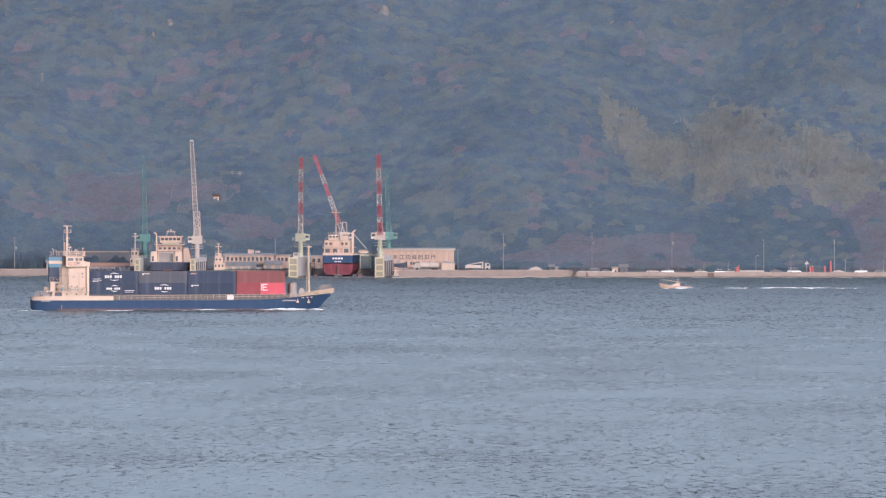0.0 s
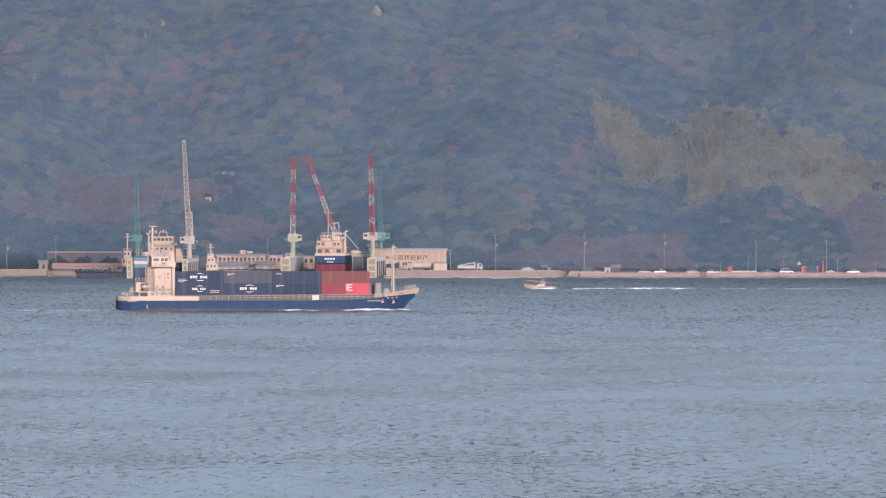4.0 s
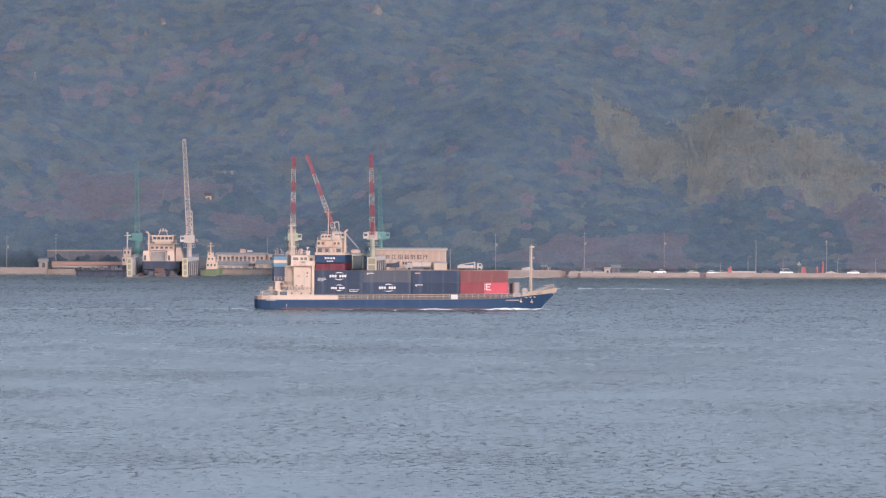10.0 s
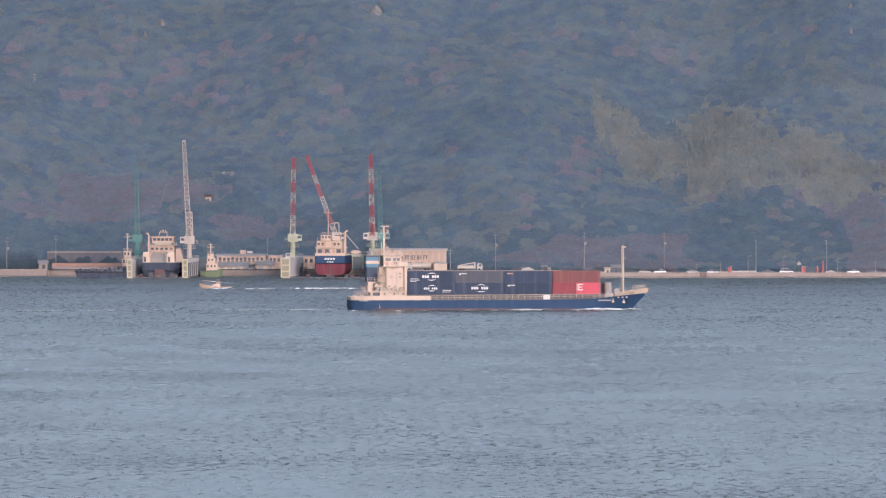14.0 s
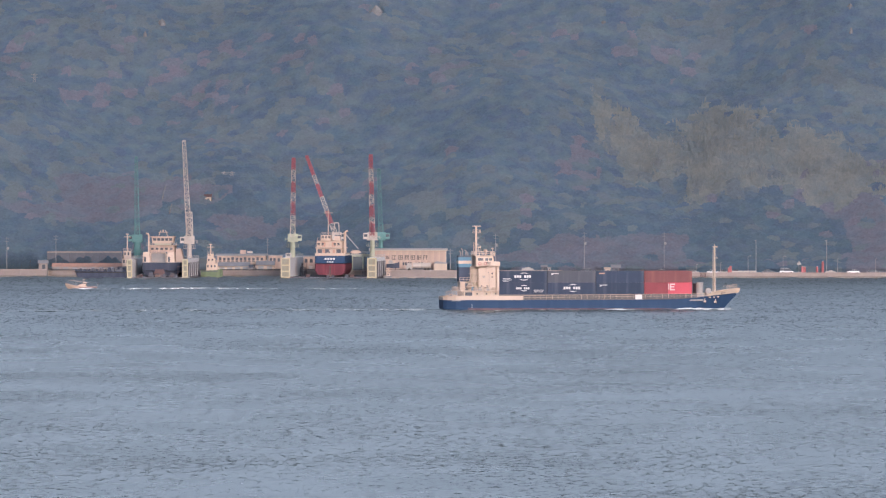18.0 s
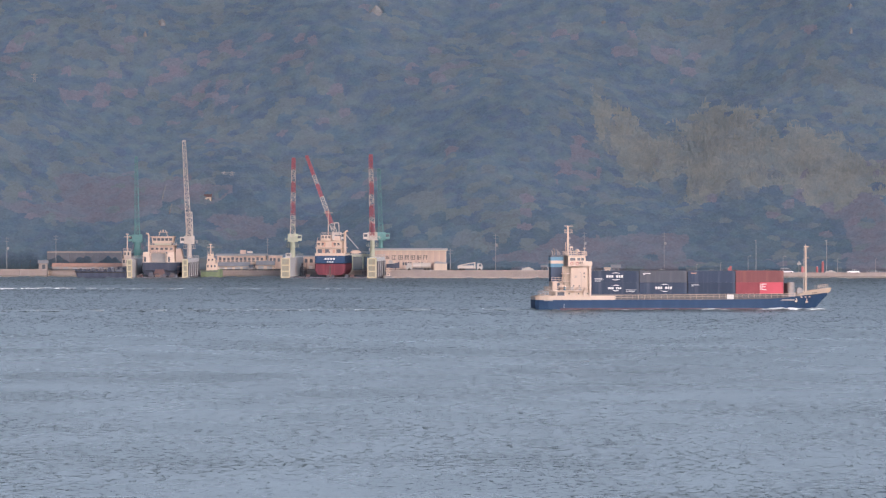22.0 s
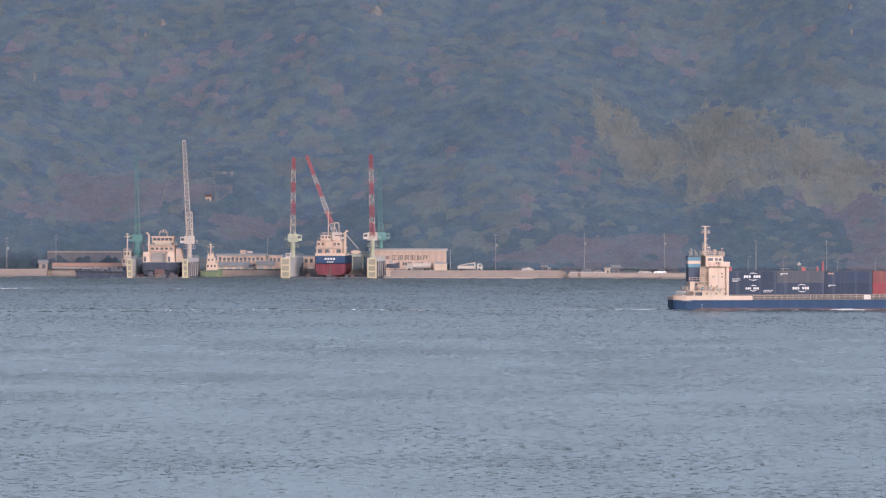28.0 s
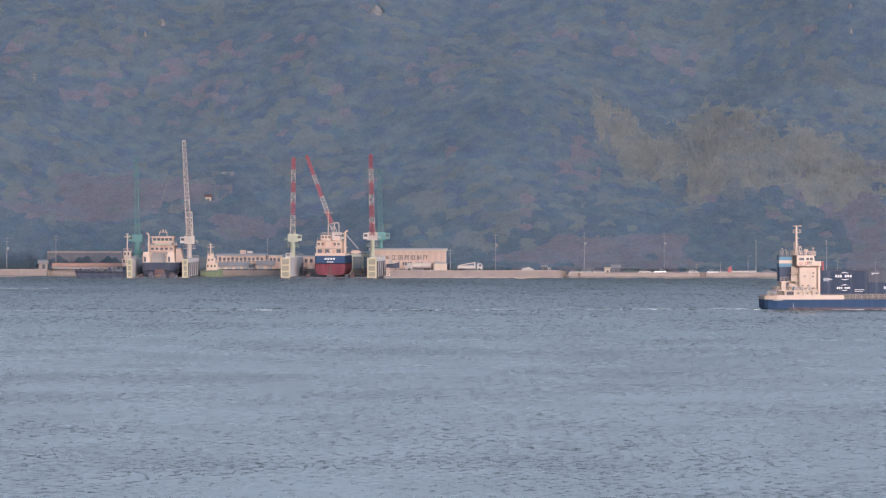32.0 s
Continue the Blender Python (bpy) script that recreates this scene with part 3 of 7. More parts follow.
def build_woods():
    rng = np.random.RandomState(11)
    count = 640000
    x, y = rng.uniform(-198, 198, count), 2581 + 334 * rng.rand(count)
    keep = (y > wood_edge(x)) & (np.abs(x) < 0.0655 * y + 4)
    x, y = x[keep], y[keep]
    is_bamboo, is_bare, is_red, is_olive, low, green = stands(x, y)
    leaf_clumps("evergreen_woods", x[green], y[green], 0.9, HAZED_EVERGREEN, "dense evergreen woods covering the hillside, tinted blue-grey for haze", "trees", 1)
    leaf_clumps("foot_woods", x[low], y[low], 0.9, HAZED_DARK_EVERGREEN, "darker evergreen woods at the foot of the hill, tinted blue-grey for haze", "trees", 7)
    leaf_clumps("olive_woods", x[is_olive], y[is_olive], 0.9, HAZED_OLIVE, "olive-brown trees among the evergreens, dulled for haze", "trees", 2)
    leaf_clumps("russet_woods", x[is_red], y[is_red], 0.95, HAZED_RUSSET, "scattered russet and reddish winter trees, greyed for haze", "trees", 3)
    leaf_clumps("bare_thicket", x[is_bare], y[is_bare], 1.15, HAZED_THICKET, "pinkish brown leafless thicket at the hill's foot, greyed for haze", "thicket", 4)
    leaf_clumps("bamboo_undergrowth", x[is_bamboo], y[is_bamboo], 0.9, HAZED_BAMBOO, "pale undergrowth between the bamboo stems, greyed for haze", "undergrowth", 6)
    pick = np.flatnonzero(is_bamboo)[::22]
    bx, by = x[pick], y[pick]
    n = len(pick)
    plumes("bamboo_grove", np.stack([bx, by, canopy(bx, by) - 0.5], 1), 1.6 + 2.0 * rng.rand(n), 5, HAZED_BAMBOO, "pale yellowish bamboo grove with feathery upright plumes, greyed for haze", "bamboo", 5)
    # the boughs and inner leaves close the canopy under the clumps
    gx, gy = np.meshgrid(np.arange(-199, 199.1, 1.25), np.arange(2581, 2917, 1.25))
    gz = canopy(gx, gy) - 0.06
    open_here = np.zeros(gx.shape, bool)
    for cx, cy, k in CLEAR:
        open_here |= np.hypot(gx - cx, (gy - cy) * 0.6) < k
    wooded = gy > wood_edge(gx)
    gz = np.where(wooded, np.where(open_here, hill_height(gx, gy) - 0.8, gz), -3.0)
    c = gx.shape[1]
    i = (np.arange(gx.shape[0] - 1)[:, None] * c + np.arange(c - 1)[None, :]).ravel()
    ob = big_mesh("inner_canopy", np.stack([gx, gy, gz], -1).reshape(-1, 3), np.stack([i, i + 1, i + c + 1, i + c], 1), HAZED_EVERGREEN, smooth=True)
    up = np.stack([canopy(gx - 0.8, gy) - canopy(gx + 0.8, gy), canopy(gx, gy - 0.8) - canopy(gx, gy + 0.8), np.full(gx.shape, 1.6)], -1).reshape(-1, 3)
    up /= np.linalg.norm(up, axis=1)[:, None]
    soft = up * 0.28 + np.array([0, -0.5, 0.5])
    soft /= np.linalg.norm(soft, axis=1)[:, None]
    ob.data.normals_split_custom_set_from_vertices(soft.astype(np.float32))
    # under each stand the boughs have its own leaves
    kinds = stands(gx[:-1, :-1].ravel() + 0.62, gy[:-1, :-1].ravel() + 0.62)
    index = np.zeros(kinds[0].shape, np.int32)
    for k, (mat, mask) in enumerate(zip((HAZED_BAMBOO, HAZED_THICKET, HAZED_RUSSET, HAZED_OLIVE, HAZED_DARK_EVERGREEN), kinds), 1):
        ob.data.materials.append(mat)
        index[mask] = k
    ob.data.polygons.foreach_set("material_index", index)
    tagged(ob, "dense inner canopy of boughs beneath the treetops", "trees", kind="stuff")


# uneven patches on the slope: centre and half widths
GROVES = [(98.0, 2706.0, 30, 42), (57.5, 2725.0, 4, 18), (66.0, 2712.0, 8, 20), (129.0, 2694.0, 21, 21), (148.0, 2676.0, 22, 15)]
BARE = [(-67.9, 2664.5, 15, 9), (42.5, 2619.5, 19, 12), (67.1, 2617.5, 22, 15), (152.7, 2634.5, 13, 26), (-111.9, 2685.5, 30, 15), (-127.5, 2675.0, 25, 9), (144.0, 2674.5, 20, 16)]
CLEAR = [(-105.9, 2827.0, 1.8), (-111.4, 2812.0, 1.5), (-25.0, 2816.0, 2.8), (59.9, 2803.5, 1.4), (151.1, 2791.5, 2.0), (150.7, 2776.5, 1.2), (-83.9, 2683.5, 2.2), (-151.4, 2782.0, 1.2)]
RED_TREES = [(-55.2, 2781.0, 5), (-81.4, 2783.0, 7), (-133.4, 2777.0, 5), (-94.9, 2780.0, 4), (30.6, 2791.5, 4), (5.4, 2761.5, 4), (49.8, 2690.0, 4), (-5.0, 2752.0, 4),
             (81.9, 2785.5, 4), (-119.4, 2791.5, 5), (-101.0, 2776.5, 5), (67.3, 2789.5, 3), (-10.2, 2759.5, 3), (-156.2, 2792.5, 5), (46.6, 2681.0, 4), (-40.1, 2747.0, 4)]
build_woods()


def build_rock(x, y, w, h, seed, group="bare rocks on the hillside"):
    rng = random.Random(seed)
    s = Shape()
    n = 9
    loops = []
    for j, (t, r) in enumerate(((-0.3, 1.0), (0.15, 1.05), (0.5, 0.8), (0.8, 0.5), (1.0, 0.15))):
        loops.append([(0.5 * w * r * math.cos(2 * math.pi * i / n) * rng.uniform(0.75, 1.2), 0.4 * w * r * math.sin(2 * math.pi * i / n) * rng.uniform(0.75, 1.2), h * t + rng.uniform(-0.1, 0.1) * h) for i in range(n)])
    s.loft(loops)
    z = float(hill_height(np.array([x]), np.array([y]))[0])
    single("rock", s, ROCK, "pale bare rock outcrop among the trees", "rock", pose(x, y, z, 0, 0, rng.uniform(-30, 30)), group)


for k, (x, y, w, h) in enumerate([(-105.6, 2821.5, 4.4, 3.6), (-111.3, 2810.0, 2.4, 4.0), (-25.0, 2812.5, 6.5, 4.6), (59.8, 2802.0, 3.0, 2.4), (151.0, 2789.5, 4.0, 3.6), (150.6, 2774.5, 2.0, 4.0), (-107.4, 2822.5, 3.0, 2.0)]):
    build_rock(x, y, w, h, k)


# ---- the shore: seawalls, yard ground, road ----
def wall_run(name, x0, x1, y0, top, label, depth=1.2, tide=0.7, mat=CONCRETE, bay=6.0, cap=True):
    """A concrete seawall in cast bays with a cap and a dark tide line."""
    ob = thing(name, pose(x0, y0, 0), label, "seawall")
    ob["kind"] = "structure"
    n = max(1, round((x1 - x0) / bay))
    w = (x1 - x0) / n
    shape = Shape().box(0.012, w - 0.012, 0, depth, -2.0, top - 0.35, (0, 0, 0.10, 0)).mesh("panel", mat)
    for i in range(n):
        part("panel", shape, mat, ob, m=pose(i * w, 0.02 * ((i * 7) % 3), 0))
    if cap:
        part("coping", Shape().box(0, x1 - x0, -0.12, depth + 0.05, top - 0.35, top, edge=0.05), CONCRETE_LIGHT, ob)
    part("tide_band", Shape().box(0, x1 - x0, -0.16, -0.02, -1.0, tide), TIDE, ob, "dark wet band at the waterline")
    return ob


# the yard and the road lie on one fill behind the walls
fill = Shape().box(-900, -136.71, 2591.0, 2640, -2, 2.5)
fill.box(-136.71 + 0.004, -18.08, 2601.2, 2645, -2, 2.2)
fill.box(-18.08 + 0.004, 41.74, 2559.0, 2630, -2, 2.3)
fill.box(41.74 + 0.004, 900, 2554.0, 2630, -2, 1.25)
single("yard_ground", fill, YARD, "grey-brown made ground of the shipyard and coast road", "ground", kind="structure")
road = Shape().box(4.04, 41.74, 2572, 2580, 1.9, 2.36).box(41.74 + 0.01, 900, 2572, 2580, 1.0, 1.31)
single("road", road, ASPHALT, "dark asphalt coast road behind the seawall", "road", kind="structure")
wall_run("wall_west", -183.83, -136.51, 2590.0, 2.76, "long weathered concrete seawall beside the sea", bay=9.0)
wall_run("wall_yard", -135.28, -18.38, 2600.0, 2.17, "weathered concrete quay wall behind the floating docks", bay=7.0)
wall_run("wall_quay", -18.08, 40.58, 2557.6, 2.73, "brown concrete quay wall with a pale ledge along the sea", bay=8.0)
wall_run("wall_east", 42.61, 175.83, 2552.6, 2.01, "low brown concrete seawall of the coast road", bay=8.0, mat=CONCRETE_LIGHT)
ledge = Shape().box(-18.08, 40.58, 2556.6, 2557.4, -1.5, 0.61, edge=0.08)
single("seawall_ledge", ledge, CONCRETE_LIGHT, "pale concrete ledge at the foot of the quay wall", "ledge", kind="structure")


# ---- the container ship ----
SHIP_YAW = 7.0
AFT = pose(-1.3, 0, 0)
FORE = pose(-0.75, 0, 0)


def hull_section(x, deck, half, keel, sharp=0.0):
    """One rib of a hull from the starboard rail round the keel to the port rail."""
    pts = []
    for t in (1.0, 0.62, 0.3, 0.08):
        z = keel + (deck - keel) * t
        pts.append((x, -half * (1 - sharp * (1 - t)), z))
    pts.append((x, -half * 0.7 * (1 - sharp), keel))
    return pts + [(a, -b, c) for a, b, c in reversed(pts)]


def build_container(name, parent, x, y, z, mat, length=12.19, height=2.896, label=""):
    """A corrugated steel box with its frame; it is lashed to the ship and moves with it."""
    w = 2.438
    key = "container_%s_%.1f" % (mat.name, length)
    if key not in MESHES:
        s = Shape()
        # corrugated sides: an outline of trapezoid ribs drawn upward
        k = int((length - 0.5) / 0.28)
        pts = []
        for i in range(k):
            a = 0.25 + i * (length - 0.5) / k
            d = (length - 0.5) / k
            pts += [(a, 0.0), (a + 0.3 * d, 0.0), (a + 0.5 * d, 0.022), (a + 0.8 * d, 0.022)]
        pts.append((length - 0.25, 0.0))
        for side, base in ((1, 0.03), (-1, w - 0.03)):
            v = [(px, base + side * py, h) for h in (0.16, height - 0.12) for px, py in pts]
            n = len(pts)
            s.add(v, [(i, i + 1, n + i + 1, n + i) for i in range(n - 1)])
        s.box(0.06, length - 0.06, 0.09, w - 0.09, 0.1, height - 0.02)
        # corner posts, sills, headers
        for px in (0, length - 0.2):
            for py in (0, w - 0.18):
                s.box(px, px + 0.2, py, py + 0.18, 0, height)
        for py in (0, w - 0.1):
            s.box(0.2, length - 0.2, py, py + 0.1, 0.0, 0.16)
            s.box(0.2, length - 0.2, py, py + 0.1, height - 0.12, height - 0.004)
        # door bars at the aft end
        for py in (0.4, 0.9, 1.5, 2.0):
            s.tube((-0.02, py, 0.2), (-0.02, py, height - 0.15), 0.02, n=4)
        MESHES[key] = s.mesh("container", mat)
    return part(name, MESHES[key], mat, parent, label, pose(x, y, z))


MESHES = {}


def swoosh(marks, cx, z, r, up, y):
    """A thin curved stroke over or under a mark."""
    s = Shape()
    pts = []
    for i in range(9):
        a = radians(48 + 10.5 * i) if up else radians(-132 + 10.5 * i)
        pts.append((cx + r * 1.55 * math.cos(a), z + r * 0.85 * math.sin(a)))
    for i in range(8):
        t0, t1 = 0.085 * math.sin(math.pi * i / 8) + 0.015, 0.085 * math.sin(math.pi * (i + 1) / 8) + 0.015
        (xa, za), (xb, zb) = pts[i], pts[i + 1]
        s.add([(xa, y, za - t0), (xb, y, zb - t1), (xb, y, zb + t1), (xa, y, za + t0)], [(0, 1, 2, 3)])
    marks.append(s)


def build_ship():
    ship = thing("container_ship", None, "navy-blue feeder container ship with white bridge house and stacked containers", "ship")
    # hull
    ribs = [(0.0, 2.9, 4.6, 0.7, 0.10), (0.9, 2.9, 5.4, 0.1, 0.08), (3, 2.9, 6.1, -1.2, 0.06), (8, 2.9, 6.5, -3, 0.0), (20, 2.9, 6.5, -3, 0.0), (45, 2.9, 6.5, -3, 0.0),
            (57.3, 3.0, 6.5, -3, 0.02), (63.3, 3.3, 6.2, -3, 0.15), (67.3, 3.75, 5.2, -3, 0.42), (70.0, 4.05, 4.0, -2.0, 0.74), (72.0, 4.25, 2.8, 0.3, 0.86), (73.8, 4.4, 1.5, 2.4, 0.76), (75.4, 4.5, 0.3, 3.9, 0.4)]
    # fair the ribs of the bow into a smooth curve
    fair = ribs[:6]
    for i in range(5, len(ribs) - 1):
        p0, p1, p2, p3 = ribs[i - 1], ribs[i], ribs[i + 1], ribs[min(i + 2, len(ribs) - 1)]
        m1 = [(c - a) / (p2[0] - p0[0]) * (p2[0] - p1[0]) for a, c in zip(p0, p2)]
        m2 = [(c - a) / max(p3[0] - p1[0], 0.1) * (p2[0] - p1[0]) for a, c in zip(p1, p3)]
        for t in (0.25, 0.5, 0.75, 1.0):
            h = (2 * t ** 3 - 3 * t * t + 1, t ** 3 - 2 * t * t + t, 3 * t * t - 2 * t ** 3, t ** 3 - t * t)
            rib = [h[0] * a + h[1] * b + h[2] * c + h[3] * d for a, b, c, d in zip(p1, m1, p2, m2)]
            rib[0] = p1[0] + (p2[0] - p1[0]) * t
            rib[2] = min(rib[2], 6.5)
            fair.append(tuple(rib))
    s = Shape()
    s.loft([hull_section(*r) for r in fair])
    hull = part("hull", s, NAVY, ship)
    # red bottom paint shows as a thin belt at the waterline
    b = Shape()
    for y in (-1, 1):
        v = [(6, y * 6.515, -0.6), (58, y * 6.53, -0.6), (58, y * 6.53, 0.72), (6, y * 6.515, 0.85)]
        b.add(v + [(p[0], p[1] - y * 0.4, p[2]) for p in v], [(0, 1, 2, 3), (7, 6, 5, 4), (3, 2, 6, 7)])
    part("boot_topping", b, BOOT, hull, "faded red band at the waterline")
    for i in range(3):
        part("draught_mark", Shape().box(7.0, 7.16, -6.45, -6.40, 0.95 + 0.34 * i, 1.1 + 0.34 * i), LETTER, hull)
    part("main_deck", Shape().box(2, 66, -6.2, 6.2, 2.6, 2.92), STEEL, ship)
    # aft bulwark
    s = Shape()
    for y0, y1 in ((-6.52, -6.40), (6.40, 6.52)):
        s.add([(3.0, y0 * 0.945, 2.88), (8, y0, 2.88), (19.95, y0, 2.88), (19.95, y1, 2.88), (8, y1, 2.88), (3.0, y1 * 0.945, 2.88),
               (3.0, y0 * 0.945, 3.95), (8, y0, 3.95), (19.95, y0, 3.95), (19.95, y1, 3.95), (8, y1, 3.95), (3.0, y1 * 0.945, 3.95)],
              [(0, 1, 7, 6), (1, 2, 8, 7), (2, 3, 9, 8), (3, 4, 10, 9), (4, 5, 11, 10), (6, 7, 10, 11), (7, 8, 9, 10), (5, 0, 6, 11)])
    s.add([(0.0, -4.6, 2.88), (0.9, -5.4, 2.88), (3.0, -6.15, 2.88), (3.0, -6.15, 3.95), (0.9, -5.4, 3.8), (0.0, -4.6, 3.7)], [(0, 1, 4, 5), (1, 2, 3, 4)])
    s.add([(0.0, 4.6, 2.88), (0.9, 5.4, 2.88), (3.0, 6.15, 2.88), (3.0, 6.15, 3.95), (0.9, 5.4, 3.8), (0.0, 4.6, 3.7)], [(0, 1, 4, 5), (1, 2, 3, 4)])
    s.box(-0.02, 0.12, -4.6, 4.6, 2.88, 3.7)
    part("aft_bulwark", s, WHITE, ship, "white aft bulwark")
    # poop house, accommodation, bridge
    lower = part("poop_house", Shape().box(4.8, 14.0, -5.4, 5.4, 2.9, 5.05, edge=0.06), WHITE, ship)
    part("poop_deck", Shape().box(3.4, 14.0, -6.3, 6.3, 5.05, 5.25), WHITE, ship)
    for x in (5.0, 7.2, 9.7, 12.0, 13.6):
        part("deck_pillar", Shape().box(x, x + 0.35, -6.3, -6.0, 3.9, 5.05), WHITE, ship)
    # flat plates stand for openings; the black one paints in the shade inside
    for x0, x1 in ((5.0, 7.4), (7.8, 9.4), (10.2, 11.7), (12.5, 13.4)):
        part("opening_plate", Shape().box(x0, x1, -5.425, -5.38, 3.95, 4.8), BLACK if x0 < 6 else CREAM, lower)
        part("scuttle", Shape().box(x0 + 0.5, x0 + 0.85, -5.45, -5.426, 4.25, 4.6), GLASS, lower)
    for x in (8.0, 12.7):
        part("door", Shape().box(x, x + 0.75, -5.43, -5.37, 2.95, 4.8), CREAM, lower)
    house = part("accommodation", Shape().box(10.3, 14.7, -4.9, 4.9, 5.25, 11.35, edge=0.08), WHITE, ship, m=AFT)
    part("stair_tower", Shape().box(8.6, 10.28, -3.4, 3.4, 5.25, 11.34), CREAM, ship, m=AFT)
    part("front_wall", Shape().box(14.7, 15.4, -5.6, 5.6, 5.25, 11.35, edge=0.05), WHITE, ship, m=AFT)
    part("house_deck", Shape().box(7.8, 14.68, -5.3, 5.3, 7.44, 7.6), WHITE, house)
    part("stair_landing", Shape().box(8.0, 10.3, -5.3, -3.4, 9.38, 9.5), WHITE, house)
    part("deck_rail", Shape().rail([(7.9, -5.25, 7.6), (14.6, -5.25, 7.6)], 1.0, 0.9, 0.045), WHITE, house)
    part("landing_rail", Shape().rail([(8.0, -5.25, 9.5), (10.3, -5.25, 9.5)], 1.0, 0.7, 0.045), WHITE, house)
    for x in (8.1, 10.1):
        part("stair_post", Shape().tube((x, -5.2, 5.25), (x, -5.2, 11.35), 0.09, n=6), WHITE, house)
    for x, z in ((11.0, 6.0), (12.4, 6.0), (13.7, 8.3), (13.7, 9.2)):
        part("porthole", Shape().tube((x, -4.95, z + 0.35), (x, -4.88, z + 0.35), 0.22, n=10), GLASS, house)
    bridge = part("bridge", Shape().box(9.6, 14.3, -4.4, 4.4, 11.55, 13.9, (0, 0.25, 0, 0), edge=0.08), WHITE, ship, m=AFT)
    part("bridge_wing", Shape().box(9.2, 15.5, -6.4, 6.4, 11.35, 11.56), WHITE, bridge)
    w = Shape()
    for y0, y1 in ((-6.4, -6.32), (6.32, 6.4)):
        w.box(13.1, 15.5, y0, y1, 11.56, 12.55)
    w.box(15.42, 15.5, -6.32, 6.32, 11.56, 12.5)
    part("wing_bulwark", w, WHITE, bridge)
    for x, l in ((10.1, 1.4), (12.0, 0.75), (12.95, 0.75)):
        part("window", Shape().box(x, x + l, -4.43, -4.38, 12.75, 13.45), GLASS, bridge)
    for i in range(4):
        part("name_bar", Shape().box(12.3 + 0.45 * i, 12.6 + 0.45 * i, -4.43, -4.40, 12.0, 12.5), INK, bridge)
    part("bridge_roof", Shape().box(9.4, 14.5, -4.7, 4.7, 13.9, 14.05), WHITE, bridge)
    part("roof_rail", Shape().rail([(9.5, -4.6, 14.05), (14.4, -4.6, 14.05), (14.4, 4.6, 14.05), (9.5, 4.6, 14.05), (9.5, -4.6, 14.05)], 1.0, 0.9, 0.05), WHITE, bridge)
    for y in (-2.4, -0.6):
        part("radome", Shape().tube((12.4, y, 14.05), (12.4, y, 14.9), 0.10).ball((12.4, y, 15.25), 0.42), WHITE, bridge)
    part("search_light", Shape().tube((13.9, -3.6, 14.05), (13.9, -3.6, 15.9), 0.07).box(13.7, 14.2, -3.8, -3.4, 15.7, 16.0), WHITE, bridge)
    part("compass_post", Shape().tube((10.9, -2.0, 14.05), (10.6, -2.0, 16.0), 0.09).box(10.4, 11.1, -2.3, -1.7, 16.0, 16.3).tube((11.4, -2.4, 14.05), (11.0, -2.2, 16.4), 0.06), WHITE, bridge)
    # wing brace
    part("wing_brace", Shape().prism([(11.9, 9.7), (12.2, 9.7), (14.6, 11.35), (12.5, 11.35)], -5.1, -4.95), WHITE, house)
    # outside ladder
    lad = Shape()
    for a, z in ((7.9, 5.25), (8.0, 7.6)):
        for dy in (0, 0.7):
            lad.tube((a, -5.0 - dy, z), (a + 1.5, -5.0 - dy, z + 2.1), 0.06, n=4)
        for i in range(7):
            lad.tube((a + 1.5 * i / 7, -5.7, z + 2.1 * i / 7), (a + 1.5 * i / 7, -5.0, z + 2.1 * i / 7), 0.05, n=4)
    part("ladder", lad, WHITE, ship, m=AFT)
    # main mast
    mast = part("main_mast", Shape().box(9.15, 9.7, -0.3, 0.3, 13.9, 21.3, (0.10, 0.10, 0.08, 0.08)).tube((8.75, 0, 11.4), (8.85, 0, 17.4), 0.14, 0.1, 8), WHITE, ship, m=pose(-0.5, 0, 0))
    part("crosstree", Shape().box(8.6, 10.5, -1.2, 1.2, 19.7, 19.82).rail([(8.7, -1.1, 19.82), (10.4, -1.1, 19.82), (10.4, 1.1, 19.82), (8.7, 1.1, 19.82), (8.7, -1.1, 19.82)], 0.7, 1.2, 0.05), WHITE, mast)
    part("radar_scanner", Shape().box(8.5, 10.7, -0.12, 0.12, 21.35, 21.55).tube((9.4, 0, 21.2), (9.4, 0, 21.4), 0.2), WHITE, mast)
    for z in (18.2, 16.6, 15.2):
        part("mast_lamp", Shape().box(9.75, 10.08, -0.2, 0.2, z, z + 0.38), STEEL, mast)
    # funnel
    fun = part("funnel", Shape().box(4.25, 7.5, -1.8, 1.8, 7.5, 14.0, (0.05, 0.05, 0.1, 0.1), edge=0.12), FUNNEL, ship)
    for z0, z1, mt, nm in ((13.62, 14.05, BLACK, "funnel_top"), (12.75, 13.62, SKYBLUE, "funnel_band"), (12.0, 12.75, WHITE, "funnel_band"), (11.1, 12.0, SKYBLUE, "funnel_band")):
        part(nm, Shape().box(4.22, 7.53, -1.84, 1.84, z0, z1), mt, fun)
    for x, y, h in ((4.9, -0.6, 0.9), (5.5, 0.3, 1.5), (6.3, -0.4, 1.2), (6.9, 0.6, 0.7)):
        part("exhaust_pipe", Shape().tube((x, y, 14.0), (x, y, 14.0 + h), 0.16).tube((x, y, 14.0 + h), (x - 0.35, y, 14.0 + h + 0.3), 0.15), STEEL, fun)
    part("casing", Shape().box(4.5, 7.1, -3.2, 3.2, 5.25, 7.5, edge=0.06), WHITE, ship)
    part("casing_rail", Shape().rail([(4.3, -3.3, 7.5), (7.1, -3.3, 7.5)], 1.0, 0.9, 0.05), WHITE, ship)
    part("poop_rail", Shape().rail([(3.5, -6.2, 5.25), (13.7, -6.2, 5.25)], 1.0, 1.0, 0.05), WHITE, ship)
